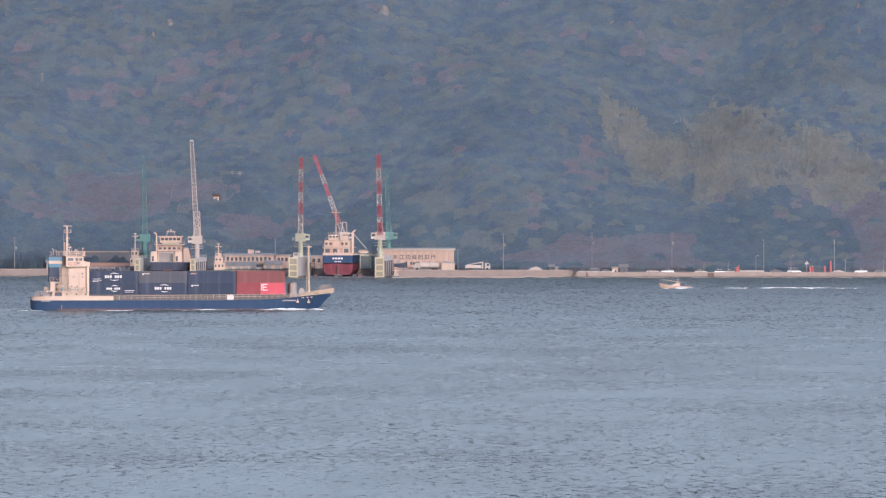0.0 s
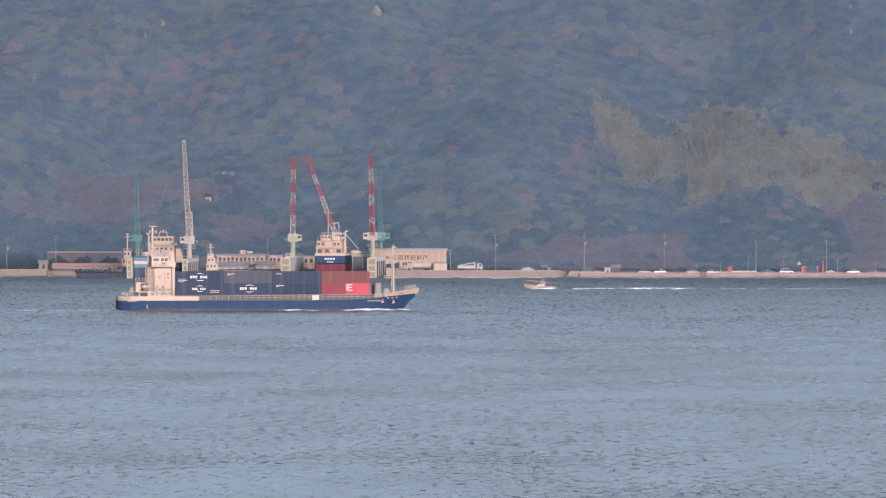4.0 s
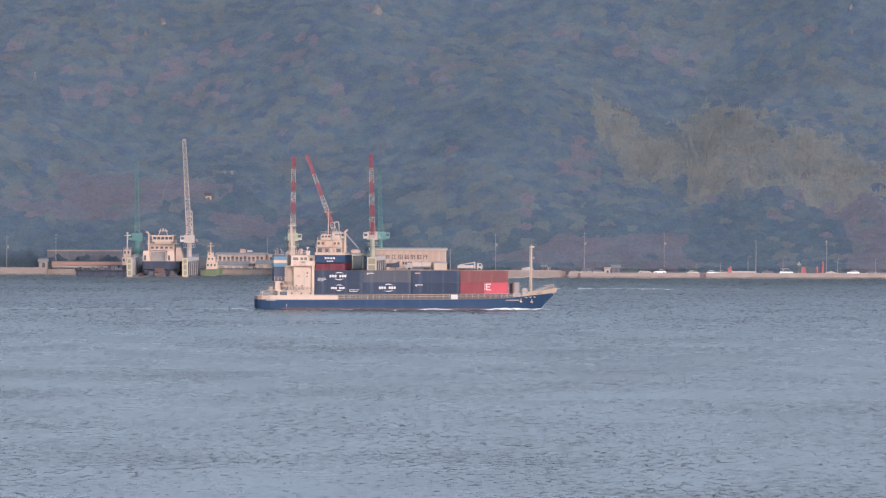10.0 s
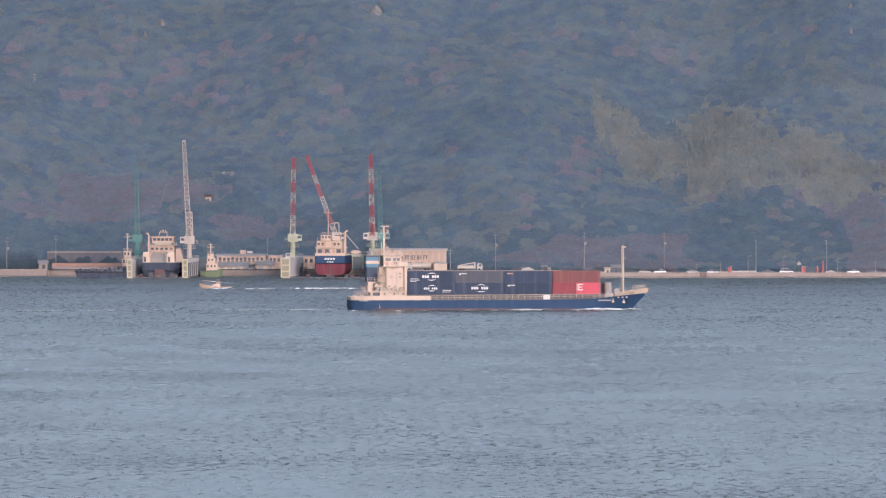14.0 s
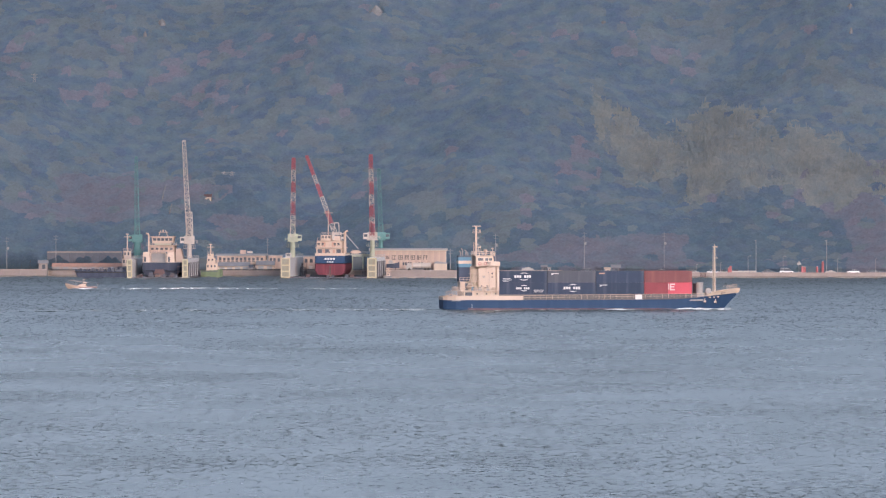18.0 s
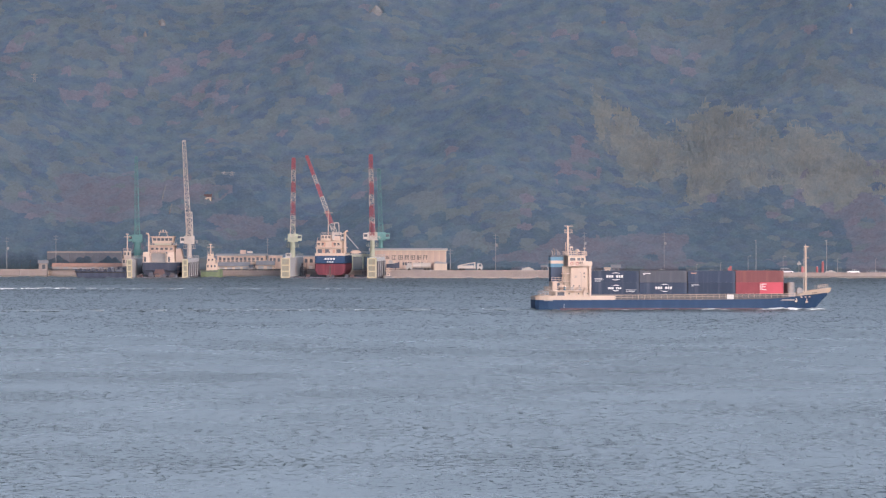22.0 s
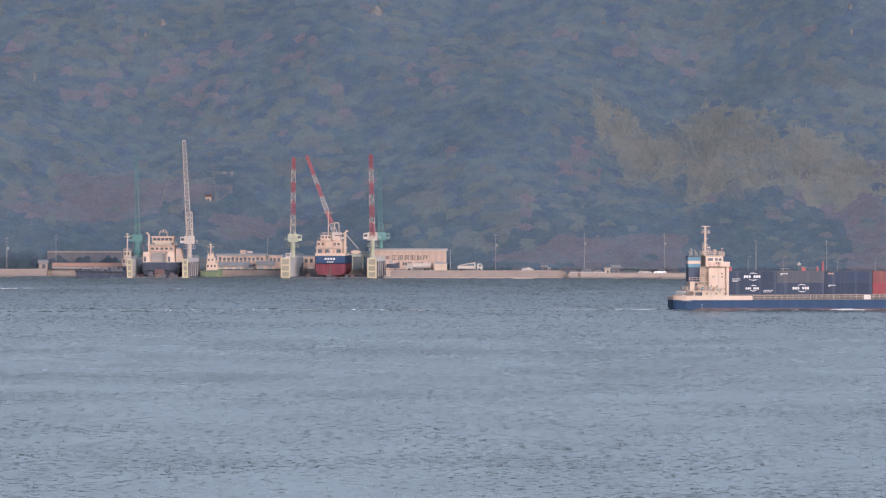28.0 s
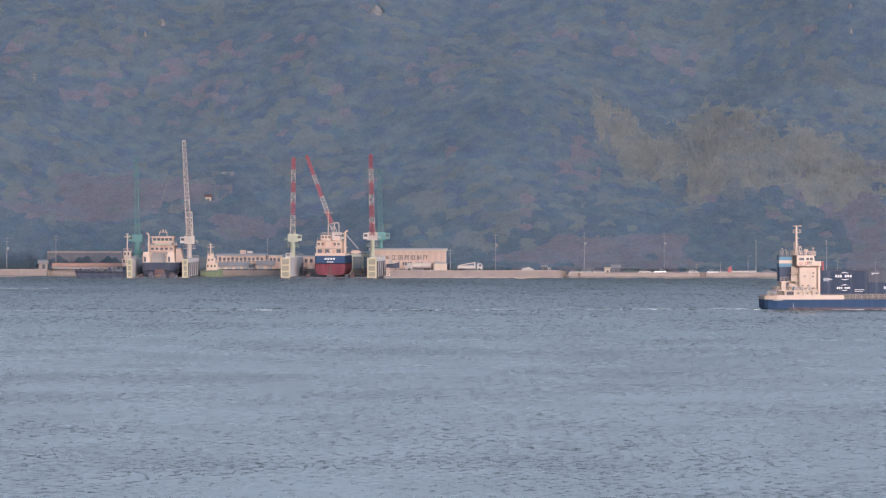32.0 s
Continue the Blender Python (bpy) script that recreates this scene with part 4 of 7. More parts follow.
    part("stern_rail", Shape().rail([(5.0, -5.9, 5.25), (3.5, -5.5, 5.25), (3.5, 5.5, 5.25)], 1.0, 0.9, 0.05), WHITE, ship)
    part("stern_winch", Shape().tube((2.2, -3.0, 4.0), (2.2, -1.4, 4.0), 0.5, n=10).box(1.8, 2.6, -3.2, -1.2, 2.9, 3.6), STEEL, ship)
    part("quarter_rail", Shape().rail([(0.6, -5.0, 3.75), (1.6, -5.5, 3.85), (4.7, -6.2, 3.95)], 1.25, 0.7, 0.055, 3), WHITE, ship)
    # a flat black plate in place of the doorway's inner shade
    part("casing_door", Shape().box(5.7, 6.4, -3.25, -3.19, 5.3, 7.1), BLACK, ship, "black plate painted in for a shaded doorway")
    for x, r in ((8.0, 0.34), (9.2, 0.42), (11.1, 0.42)):
        part("mooring_winch", Shape().tube((x, -5.9, 5.75), (x, -4.9, 5.75), r, n=12).box(x - 0.5, x + 0.5, -5.7, -5.1, 5.25, 5.6), STEEL, ship)
    for x in (10.2, 12.2):
        part("life_raft", Shape().tube((x, -5.6, 5.8), (x + 0.8, -5.6, 5.8), 0.32, n=12).box(x + 0.1, x + 0.7, -5.8, -5.4, 5.25, 5.55), WHITE, ship, "white life raft canister")
    part("oil_drum", Shape().tube((7.3, -5.5, 5.25), (7.3, -5.5, 6.15), 0.3, n=12), SKYBLUE, ship, "blue steel drum")
    for x in (11.9, 13.3):
        ring = Shape()
        pts = [(x - 1.3 + 0.34 * math.cos(6.2832 * i / 12), -4.98, 12.0 + 0.34 * math.sin(6.2832 * i / 12)) for i in range(13)]
        part("lifebuoy", ring.path(pts, 0.08, 5), RED_PAINT, bridge, "red lifebuoy on the bridge side", m=pose(0, 0.52, 0))
    part("wall_pipe", Shape().path([(12.9, -4.98, 5.3), (12.9, -4.98, 9.6), (12.6, -4.98, 9.9)], 0.06), STEEL, house)
    part("house_vent", Shape().box(11.2, 11.9, -5.0, -4.9, 8.4, 9.0), STEEL, house)
    part("free_fall_boat", Shape().ball((6.8, -4.6, 6.2), 1.0, 0.6), WHITE, ship)
    # coaming and side rail
    part("hatch_coaming", Shape().box(14.1, 64.6, -5.4, 5.4, 2.9, 4.25), COAMING, ship)
    stay = Shape().box(0, 0.10, -5.75, -5.4, 2.9, 4.1).mesh("coaming_stay", COAMING)
    for i in range(36):
        part("coaming_stay", stay, COAMING, ship, m=pose(20.4 + 1.24 * i, 0, 0))
    part("side_rail", Shape().rail([(20.1, -6.42, 2.92), (67.4, -6.42, 3.4)], 1.05, 1.5, 0.045, 2), WHITE, ship)
    part("port_rail", Shape().rail([(20.1, 6.42, 2.92), (67.4, 6.42, 3.4)], 1.05, 3.0, 0.05, 2), GALV, ship)
    part("white_board", Shape().box(48.6, 50.3, -6.56, -6.46, 3.0, 4.15), LETTER, ship, "white square board on the rail")
    # cargo: four bays, two tiers, four rows
    for bay, x0 in enumerate((14.2, 26.5, 38.82, 51.14)):
        for row in range(4):
            for tier in range(2):
                y, z = -5.0 + 2.52 * row, 4.3 + 2.92 * tier
                if bay < 3:
                    mt = BOX_GREY if (bay == 1 and tier == 1) or (bay + row) % 4 == 3 else BOX_NAVY
                    part_label = "dark grey corrugated container" if mt is BOX_GREY else "navy corrugated container"
                    box = build_container("container", ship, x0, y, z, mt, label=part_label)
                elif tier == 0:
                    box = build_container("container", ship, x0, y, z, BOX_MAROON, 6.06, label="short maroon corrugated container")
                    box = build_container("container", ship, x0 + 6.1, y, z, BOX_RED, 6.06, label="short bright red corrugated container")
                else:
                    box = build_container("container", ship, x0, y, z, BOX_BROWN, label="faded red-brown corrugated container")
                if row:
                    continue
                marks = []
                yy = -0.012
                if (bay, tier) in ((0, 0), (0, 1), (1, 0)):
                    # the line's mark: plain blocks between two strokes
                    cx = 6.0 if bay == 0 else 6.2
                    k = 0.8 if (bay, tier) == (0, 0) else 1.0
                    for i in range(7):
                        if i != 3:
                            marks.append(Shape().box(cx + (0.62 * (i - 3.5)) * k, cx + (0.62 * (i - 3.5) + 0.48) * k, yy - 0.01, yy + 0.01, 1.24, 1.24 + 0.62 * k))
                    swoosh(marks, cx + 0.25, 1.55, 1.05 * k, True, yy)
                    swoosh(marks, cx + 0.25, 1.55, 1.05 * k, False, yy)
                    if (bay, tier) == (0, 1):
                        for i, l in enumerate((2.0, 2.3, 1.5)):
                            marks.append(Shape().box(0.8, 0.8 + l, yy - 0.01, yy + 0.01, 0.95 - 0.32 * i, 1.06 - 0.32 * i))
                    if (bay, tier) == (0, 0):
                        for i in range(2):
                            marks.append(Shape().box(8.8, 11.3 - 0.3 * i, yy - 0.01, yy + 0.01, 0.95 - 0.4 * i, 1.08 - 0.4 * i))
                elif (bay, tier) in ((1, 1), (2, 0)):
                    for i, l in enumerate((1.9, 0.5)):
                        marks.append(Shape().box(0.9, 0.9 + l, yy - 0.01, yy + 0.01, 2.2 - 0.24 * i, 2.36 - 0.24 * i))
                elif (bay, tier) == (2, 1):
                    marks.append(Shape().box(0.8, 2.2, yy - 0.01, yy + 0.01, 2.15, 2.45))
                elif bay == 3 and tier == 0:
                    for a, b_, c, d in ((0.05, 0.2, 1.0, 2.6), (0.45, 0.68, 0.95, 2.6), (0.68, 1.7, 2.36, 2.6), (0.68, 1.5, 1.68, 1.9), (0.68, 1.7, 0.95, 1.18)):
                        marks.append(Shape().box(a, b_, yy - 0.01, yy + 0.01, c, d))
                for mark in marks:
                    part("marking", mark, RUST_ROOF if (bay, tier) == (2, 1) else LETTER, box)
    # fore part
    part("wave_breaker", Shape().tube((66.4, -2.2, 3.4), (66.4, -2.2, 7.2), 1.0, 0.95, 14).box(65.6, 67.0, -1.2, 4.0, 3.2, 6.9), STEEL, ship, m=FORE)
    part("fore_hatch", Shape().box(65.5, 67.3, -4.6, -3.2, 3.2, 4.6), STEEL, ship, m=FORE)
    win = Shape().tube((68.5, -3.2, 5.1), (68.5, -1.8, 5.1), 0.75, n=12).tube((68.5, -3.3, 5.0), (68.5, -3.2, 5.0), 0.72, n=12).box(68.0, 69.4, -3.2, -1.6, 3.6, 4.6)
    part("windlass", win, STEEL, ship, m=FORE)
    fm = part("fore_mast", Shape().tube((70.6, 0, 4.0), (70.6, 0, 16.2), 0.34, 0.22, 10), CREAM, ship, m=FORE)
    part("mast_head", Shape().box(70.2, 71.3, -0.3, 0.3, 16.0, 16.35).tube((70.6, 0, 16.2), (70.6, 0, 16.9), 0.08), CREAM, fm)
    part("mast_ladder", Shape().tube((70.05, 0, 4.2), (70.2, 0, 15.8), 0.07, n=4), CREAM, fm)
    part("fore_lamp", Shape().box(71.0, 71.4, -0.2, 0.2, 13.2, 13.6), STEEL, fm)
    # raised bow bulwark
    s = Shape()
    rim = [(67.4, 5.42, 3.72, 4.15), (69.5, 4.62, 3.92, 4.75), (71.5, 3.68, 4.1, 5.05), (73.2, 2.63, 4.25, 5.35), (74.8, 1.43, 4.4, 5.6), (76.2, 0.33, 4.5, 5.75), (76.9, 0.05, 4.6, 5.8)]
    for side in (-1, 1):
        v = []
        for x, y, z0, z1 in rim:
            out = 1.04
            v += [(x, side * y, z0), (x + 0.25, side * y * out, z1), (x + 0.25, side * (y * out - 0.1), z1), (x, side * (y - 0.1), z0)]
        f = []
        for i in range(len(rim) - 1):
            a, b_ = 4 * i, 4 * i + 4
            f += [(a, b_, b_ + 1, a + 1), (a + 1, b_ + 1, b_ + 2, a + 2), (a + 2, b_ + 2, b_ + 3, a + 3)]
        s.add(v, f)
    bow = part("bow_bulwark", s, CREAM, ship, "cream bow bulwark", m=FORE)
    part("forecastle_deck", Shape().add([(66, -5.6, 3.6), (70, -4.3, 3.9), (73, -2.6, 4.2), (76, -0.3, 4.45), (76, 0.3, 4.45), (73, 2.6, 4.2), (70, 4.3, 3.9), (66, 5.6, 3.6)], [tuple(range(8))]), STEEL, ship, m=FORE)
    part("bow_rail", Shape().rail([(73.4, -2.6, 5.4), (76.3, -0.5, 5.75), (76.3, 0.5, 5.75), (73.4, 2.6, 5.4)], 0.9, 0.8, 0.05), WHITE, ship, m=FORE)
    for x, y, z in ((71.6, -3.9, 4.35), (72.1, -3.5, 4.4), (72.6, -3.15, 4.45)):
        part("name_bar", Shape().box(x, x + 0.3, y - 0.05, y + 0.05, z, z + 0.25), INK, bow)
    for x, y, z in ((69.9, -4.05, 2.05), (67.0, -5.25, 2.2)):
        an = Shape().box(x, x + 0.55, y - 0.25, y + 0.3, z, z + 0.45).box(x + 0.2, x + 0.35, y - 0.2, y + 0.1, z + 0.45, z + 1.0)
        part("anchor", an, WHITE, hull, m=FORE)
    for x, y, z in ((68.5, -5.02, 3.3), (69.6, -4.62, 3.35), (70.7, -4.2, 3.4)):
        part("fairlead", Shape().box(x, x + 0.4, y - 0.16, y + 0.2, z, z + 0.28), WHITE, hull, m=FORE)
    return ship


ship = build_ship()


def foam_patch(s, rng, x0, x1, y, width, rise=0.25, pieces=40):
    """Broken lumps of foam along a line on the water."""
    for _ in range(pieces):
        t = rng.random()
        x = x0 + (x1 - x0) * t
        k = math.sin(math.pi * min(max(t, 0.06), 0.94)) ** 0.6
        l, w, h = rng.uniform(0.6, 2.4), rng.uniform(0.3, 0.9), rise * k * rng.uniform(0.5, 1.3)
        yy = y + rng.uniform(-width, width) * 0.5
        n = 6
        loops = []
        for zz, r in ((-0.25, 1.0), (h * 0.55, 0.85), (h, 0.35)):
            loops.append([(x + r * l * math.cos(6.283 * i / n) * rng.uniform(0.8, 1.1), yy + r * w * math.sin(6.283 * i / n), zz) for i in range(n)])
        s.loft(loops)


def ship_foam():
    rng = random.Random(5)
    s = Shape()
    foam_patch(s, rng, 57.0, 70.0, -6.9, 1.0, 0.46, 70)
    foam_patch(s, rng, 69.0, 73.6, -2.4, 2.6, 0.30, 24)
    foam_patch(s, rng, 40.0, 49.5, -7.1, 0.9, 0.30, 44)
    foam_patch(s, rng, -7.0, 3.0, -4.6, 2.5, 0.12, 14)
    foam_patch(s, rng, 10.0, 38.0, -6.9, 0.5, 0.12, 20)
    ob = single("bow_wave", s, FOAM, "white bow wave and side foam along the hull", "foam", kind="stuff")
    trail = Shape()
    for _ in range(300):
        x = -4 - 190 * rng.random() ** 1.1
        spread = 2.0 - x * 0.035
        y = rng.uniform(-spread, spread)
        l, w, h = rng.uniform(1.5, 5.0), rng.uniform(0.25, 0.6), rng.uniform(0.12, 0.30) * (1 + x / 400)
        trail.loft([[(x + r * l * math.cos(6.283 * i / 8), y + r * w * math.sin(6.283 * i / 8), zz) for i in range(8)] for zz, r in ((-0.2, 1.0), (h * 0.6, 0.75), (h, 0.3))])
    trail_ob = single("ship_wake", trail, WAKE_FOAM, "thin broken foam trail astern of the ship", "foam", kind="stuff")
    dark = Shape()
    for sgn in (-1, 1):
        for k in range(26):
            x = -3 - k * 7.5
            y = sgn * (5.0 - x * 0.10) + rng.uniform(-1.0, 1.0)
            l, w, h = rng.uniform(3, 5.5), rng.uniform(0.5, 0.9), rng.uniform(0.16, 0.30)
            n = 8
            loops = [[(x + r * l * math.cos(6.283 * i / n), y + r * w * math.sin(6.283 * i / n), zz) for i in range(n)] for zz, r in ((-0.2, 1.0), (h * 0.6, 0.7), (h, 0.2))]
            dark.loft(loops)
    swell = single("wake_swell", dark, WATER, "low smooth swell spreading astern of the ship", "wake", kind="stuff")
    return ob, trail_ob, swell


SHIP_FOLLOWERS = [ship, *ship_foam()]


# ---- the small motor boat ----
def build_boat():
    boat = thing("motor_boat", None, "white motor fishing boat with dark canopy and small cabin", "boat")
    ribs = [(-4.7, 0.75, 1.35, -0.3, 0.1), (-2, 0.75, 1.5, -0.4, 0.1), (1.0, 0.95, 1.5, -0.4, 0.2), (3.0, 1.35, 1.2, -0.2, 0.5), (4.3, 1.75, 0.6, 0.3, 0.7), (4.9, 2.0, 0.08, 1.2, 0.5)]
    hull = part("hull", Shape().loft([hull_section(*r) for r in ribs]), WHITE, boat)
    part("rubbing_strip", Shape().path([(-4.7, -1.4, 0.70), (-2, -1.54, 0.70), (1.0, -1.54, 0.9), (3.0, -1.24, 1.28), (4.3, -0.64, 1.68)], 0.07), RED_PAINT, hull)
    part("bottom_paint", Shape().box(-4.5, 1.8, -1.46, 1.46, -0.35, 0.16), BOOT, hull)
    cabin = part("cabin", Shape().box(-1.6, 1.4, -1.05, 1.05, 0.7, 1.5, (0.1, 0.8, 0.1, 0.1), edge=0.06), WHITE, boat)
    part("wheelhouse", Shape().box(-1.6, -0.1, -0.95, 0.95, 1.5, 2.15, (0.0, 0.4, 0.08, 0.08), edge=0.06), WHITE, boat)
    for x in (-1.4, -0.7):
        for y in (-0.94, 0.94):
            part("window", Shape().box(x, x + 0.55, y - 0.04, y + 0.04, 1.62, 1.98), GLASS, cabin)
    part("roof", Shape().box(-1.8, 0.1, -1.1, 1.1, 2.15, 2.25), WHITE, boat)
    part("radar", Shape().tube((-0.9, 0, 2.2), (-0.9, 0, 2.75), 0.06).box(-1.3, -0.5, -0.15, 0.15, 2.75, 2.92), WHITE, boat)
    can = part("canopy", Shape().prism([(-5.6, 1.62), (-1.3, 2.12), (-1.3, 2.27), (-5.6, 1.78)], -1.25, 1.25), CAR_DARK, boat, "dark stern canopy")
    for x in (-5.0, -3.2):
        for y in (-1.15, 1.15):
            part("canopy_post", Shape().tube((x, y, 0.7), (x, y, 1.8), 0.04, n=4), GALV, can)
    for y in (-1.46, 1.46):
        part("hull_stripe", Shape().box(-4.6, 0.6, y - 0.06, y + 0.06, 0.42, 0.62), BOX_BROWN, hull)
    part("outrigger_pole", Shape().tube((-0.2, 0.9, 2.2), (3.9, 0.9, 2.75), 0.08), WHITE, boat)
    part("bow_rail", Shape().rail([(1.2, -1.3, 1.0), (3.2, -1.0, 1.4), (4.5, -0.3, 1.85), (3.2, 1.0, 1.4), (1.2, 1.3, 1.0)], 0.55, 0.8, 0.03, 1), GALV, boat)
    rng = random.Random(9)
    s = Shape()
    foam_patch(s, rng, -5.5, 1.5, 1.6, 0.5, 0.4, 30)
    foam_patch(s, rng, -5.5, 1.5, -1.6, 0.5, 0.4, 26)
    foam_patch(s, rng, -62, -4.4, 0.0, 1.2, 0.34, 230)
    wake = single("boat_wake", s, FOAM, "white foam wake astern of the motor boat", "foam", kind="stuff")
    # farther astern the foam thins out into broken streaks
    tail = Shape()
    for _ in range(420):
        x = -30 - 120 * rng.random() ** 1.1
        foam_patch(tail, rng, x - 1.2, x + 1.2, rng.uniform(-1, 1) * (0.6 - 0.010 * x), 0.4, 0.34 + 0.0008 * x, 1)
    tail_ob = single("boat_wake_tail", tail, WAKE_FOAM, "thin broken foam streaks far astern of the motor boat", "foam", kind="stuff")
    return [boat, wake, tail_ob]


BOAT_FOLLOWERS = build_boat()


# ---- cranes ----
def lattice(s, p, q, wp, wq, bays, r=0.13, thin=0.07):
    """A square trussed mast from p to q."""
    p, q = Vector(p), Vector(q)
    d = (q - p).normalized()
    u = d.cross(Vector((0, 1, 0))).normalized()
    if u.length < 0.5:
        u = Vector((1, 0, 0))
    w = d.cross(u).normalized()

    def corner(t, k):
        h = (wp + (wq - wp) * t) / 2
        a, b = ((-1, -1), (1, -1), (1, 1), (-1, 1))[k]
        return p.lerp(q, t) + u * a * h + w * b * h
    for k in range(4):
        s.tube(corner(0, k), corner(1, k), r, n=4)
        for i in range(bays):
            t0, t1 = i / bays, (i + 1) / bays
            a, b = (k, (k + 1) % 4) if i % 2 else ((k + 1) % 4, k)
            s.tube(corner(t0, a), corner(t1, b), thin, n=3)
            s.tube(corner(t1, k), corner(t1, (k + 1) % 4), thin, n=3)
    return s


def build_boom(crane, foot, tip, w0, w1, bands, plate):
    """A crane's jib in painted lengths: bands are (end share, material)."""
    foot, tip = Vector(foot), Vector(tip)
    t0 = 0.0
    for t1, mat in bands:
        p, q = foot.lerp(tip, t0), foot.lerp(tip, t1)
        a, b = w0 + (w1 - w0) * t0, w0 + (w1 - w0) * t1
        s = lattice(Shape(), p, q, a, b, max(2, round((q - p).length / 1.5)), 0.11, 0.065)
        if mat in plate:
            lattice(s, p, q, a * 0.45, b * 0.45, max(2, round((q - p).length / 0.9)), 0.17, 0.10)
        part("jib_length", s, mat, crane)
        t0 = t1
    part("jib_head", Shape().tube(tip + Vector((-0.5, 0, 0)), tip + Vector((0.5, 0, 0)), 0.35, n=8), bands[-1][1], crane)
    ropes = Shape()
    for dx in (-0.35, 0.35):
        ropes.tube(foot + Vector((dx, 4.0, 6.0)), tip + Vector((dx, 0.4, 0)), 0.035, n=3)
    part("luffing_ropes", ropes, BLACK, crane)


def build_dock_crane(label, x, y, base, deck, foot_z, tip, w0, w1, bands, plate, col, house, cab_side=1, column=0.85, frame_top=0.0):
    """A slewing dock crane: column, ring platform, machinery house, cab, A-frame and jib."""
    crane = thing("dock_crane", pose(x, y, base), label, "crane", "dock cranes of the shipyard")
    h = deck - base
    part("column", Shape().tube((0, 0, 0), (0, 0, h), column + 0.15, column, 14), col, crane)
    part("ring_platform", Shape().tube((0, 0, h * 0.62), (0, 0, h * 0.62 + 0.18), 2.1, n=14).rail([(2.0 * math.cos(a * 0.785), 2.0 * math.sin(a * 0.785), h * 0.62 + 0.18) for a in range(9)], 1.0, 2.0, 0.06), col, crane)
    part("machinery_house", Shape().box(-1.7, 1.7, -1.2, 3.4, h, h + 2.5, edge=0.1), house, crane)
    part("turntable", Shape().tube((0, 0, h - 0.35), (0, 0, h), 1.9, n=16).rail([(-2.6, -1.6, h), (2.6, -1.6, h), (2.6, 3.6, h), (-2.6, 3.6, h), (-2.6, -1.6, h)], 1.0, 1.6, 0.06), house, crane)
    cab = part("cab", Shape().box(cab_side * 2.3 - 0.8, cab_side * 2.3 + 0.8, -1.7, 0.4, h + 0.1, h + 2.2, edge=0.08), house, crane)
    part("cab_window", Shape().box(cab_side * 2.3 - 0.6, cab_side * 2.3 + 0.6, -1.74, -1.68, h + 0.9, h + 1.8), GLASS, cab)
    fz = foot_z - base
    legs = Shape()
    for dx in (-1.1, 1.1):
        legs.tube((dx, -0.6, h), (dx * 0.6, 1.0, fz + 5.0), 0.16, n=5).tube((dx, 3.0, h), (dx * 0.6, 1.0, fz + 5.0), 0.14, n=5)
    legs.tube((-0.66, 1.0, fz + 5.0), (0.66, 1.0, fz + 5.0), 0.2, n=5)
    part("a_frame", legs, house, crane)
    if frame_top:
        part("tower_frame", lattice(Shape(), (0, 1.2, h + 1.0), (0.0, 0.9, frame_top - base), 2.5, 1.7, 5, 0.15, 0.09), house, crane)
    build_boom(crane, (0, -0.4, fz), (tip[0] - x, tip[1] - y, tip[2] - base), w0, w1, bands, plate)
    return crane


RW = {CRANE_RED}


def build_cranes():
    R, W = CRANE_RED, CRANE_WHITE
    build_dock_crane("red and white banded lattice jib crane on pale green column", -51.2, 2560, 7.04, 12.62, 13.2, (-50.61, 2545, 40.66), 1.65, 1.2,
                     [(0.31, W), (0.46, R), (0.59, W), (0.71, R), (0.87, W), (1.0, R)], RW, CRANE_GREEN, CRANE_GREEN, 1, 0.75)
    build_dock_crane("red and white banded lattice jib crane over dock wall", -24.08, 2562, 7.02, 13.18, 13.95, (-24.52, 2548, 41.82), 1.8, 1.25,
                     [(0.18, R), (0.25, W), (0.39, R), (0.53, W), (0.67, R), (0.84, W), (1.0, R)], RW, CRANE_GREEN, W, -1, 0.75)
    build_dock_crane("teal green lattice jib crane behind the dock", -21.44, 2592, 2.2, 12.97, 13.56, (-22.19, 2600, 37.16), 1.5, 1.0,
                     [(1.0, CRANE_TEAL)], set(), CRANE_TEAL, CRANE_TEAL, 1, 0.75)
    build_dock_crane("red and white banded jib crane leaning over ship", -37.0, 2612, 2.2, 12.83, 13.62, (-47.26, 2608, 41.69), 1.5, 1.0,
                     [(0.17, W), (0.32, R), (0.50, W), (0.655, R), (0.77, W), (1.0, R)], RW, CRANE_GREEN, W, 1, 0.9)
    build_dock_crane("tall pale grey lattice jib crane on the dock wall", -86.42, 2560, 6.84, 11.85, 12.43, (-87.98, 2552, 46.64), 1.8, 1.1,
                     [(0.33, CRANE_GREY), (1.0, CRANE_GREY)], set(), CRANE_GREY, CRANE_GREY, -1, 0.75, 22.5)
    build_dock_crane("slim teal lattice jib crane behind the dock", -105.6, 2596, 2.2, 12.16, 12.95, (-105.74, 2590, 41.22), 1.7, 0.8,
                     [(0.3, CRANE_TEAL), (1.0, CRANE_TEAL)], set(), CRANE_TEAL, CRANE_TEAL, -1, 1.15)


build_cranes()


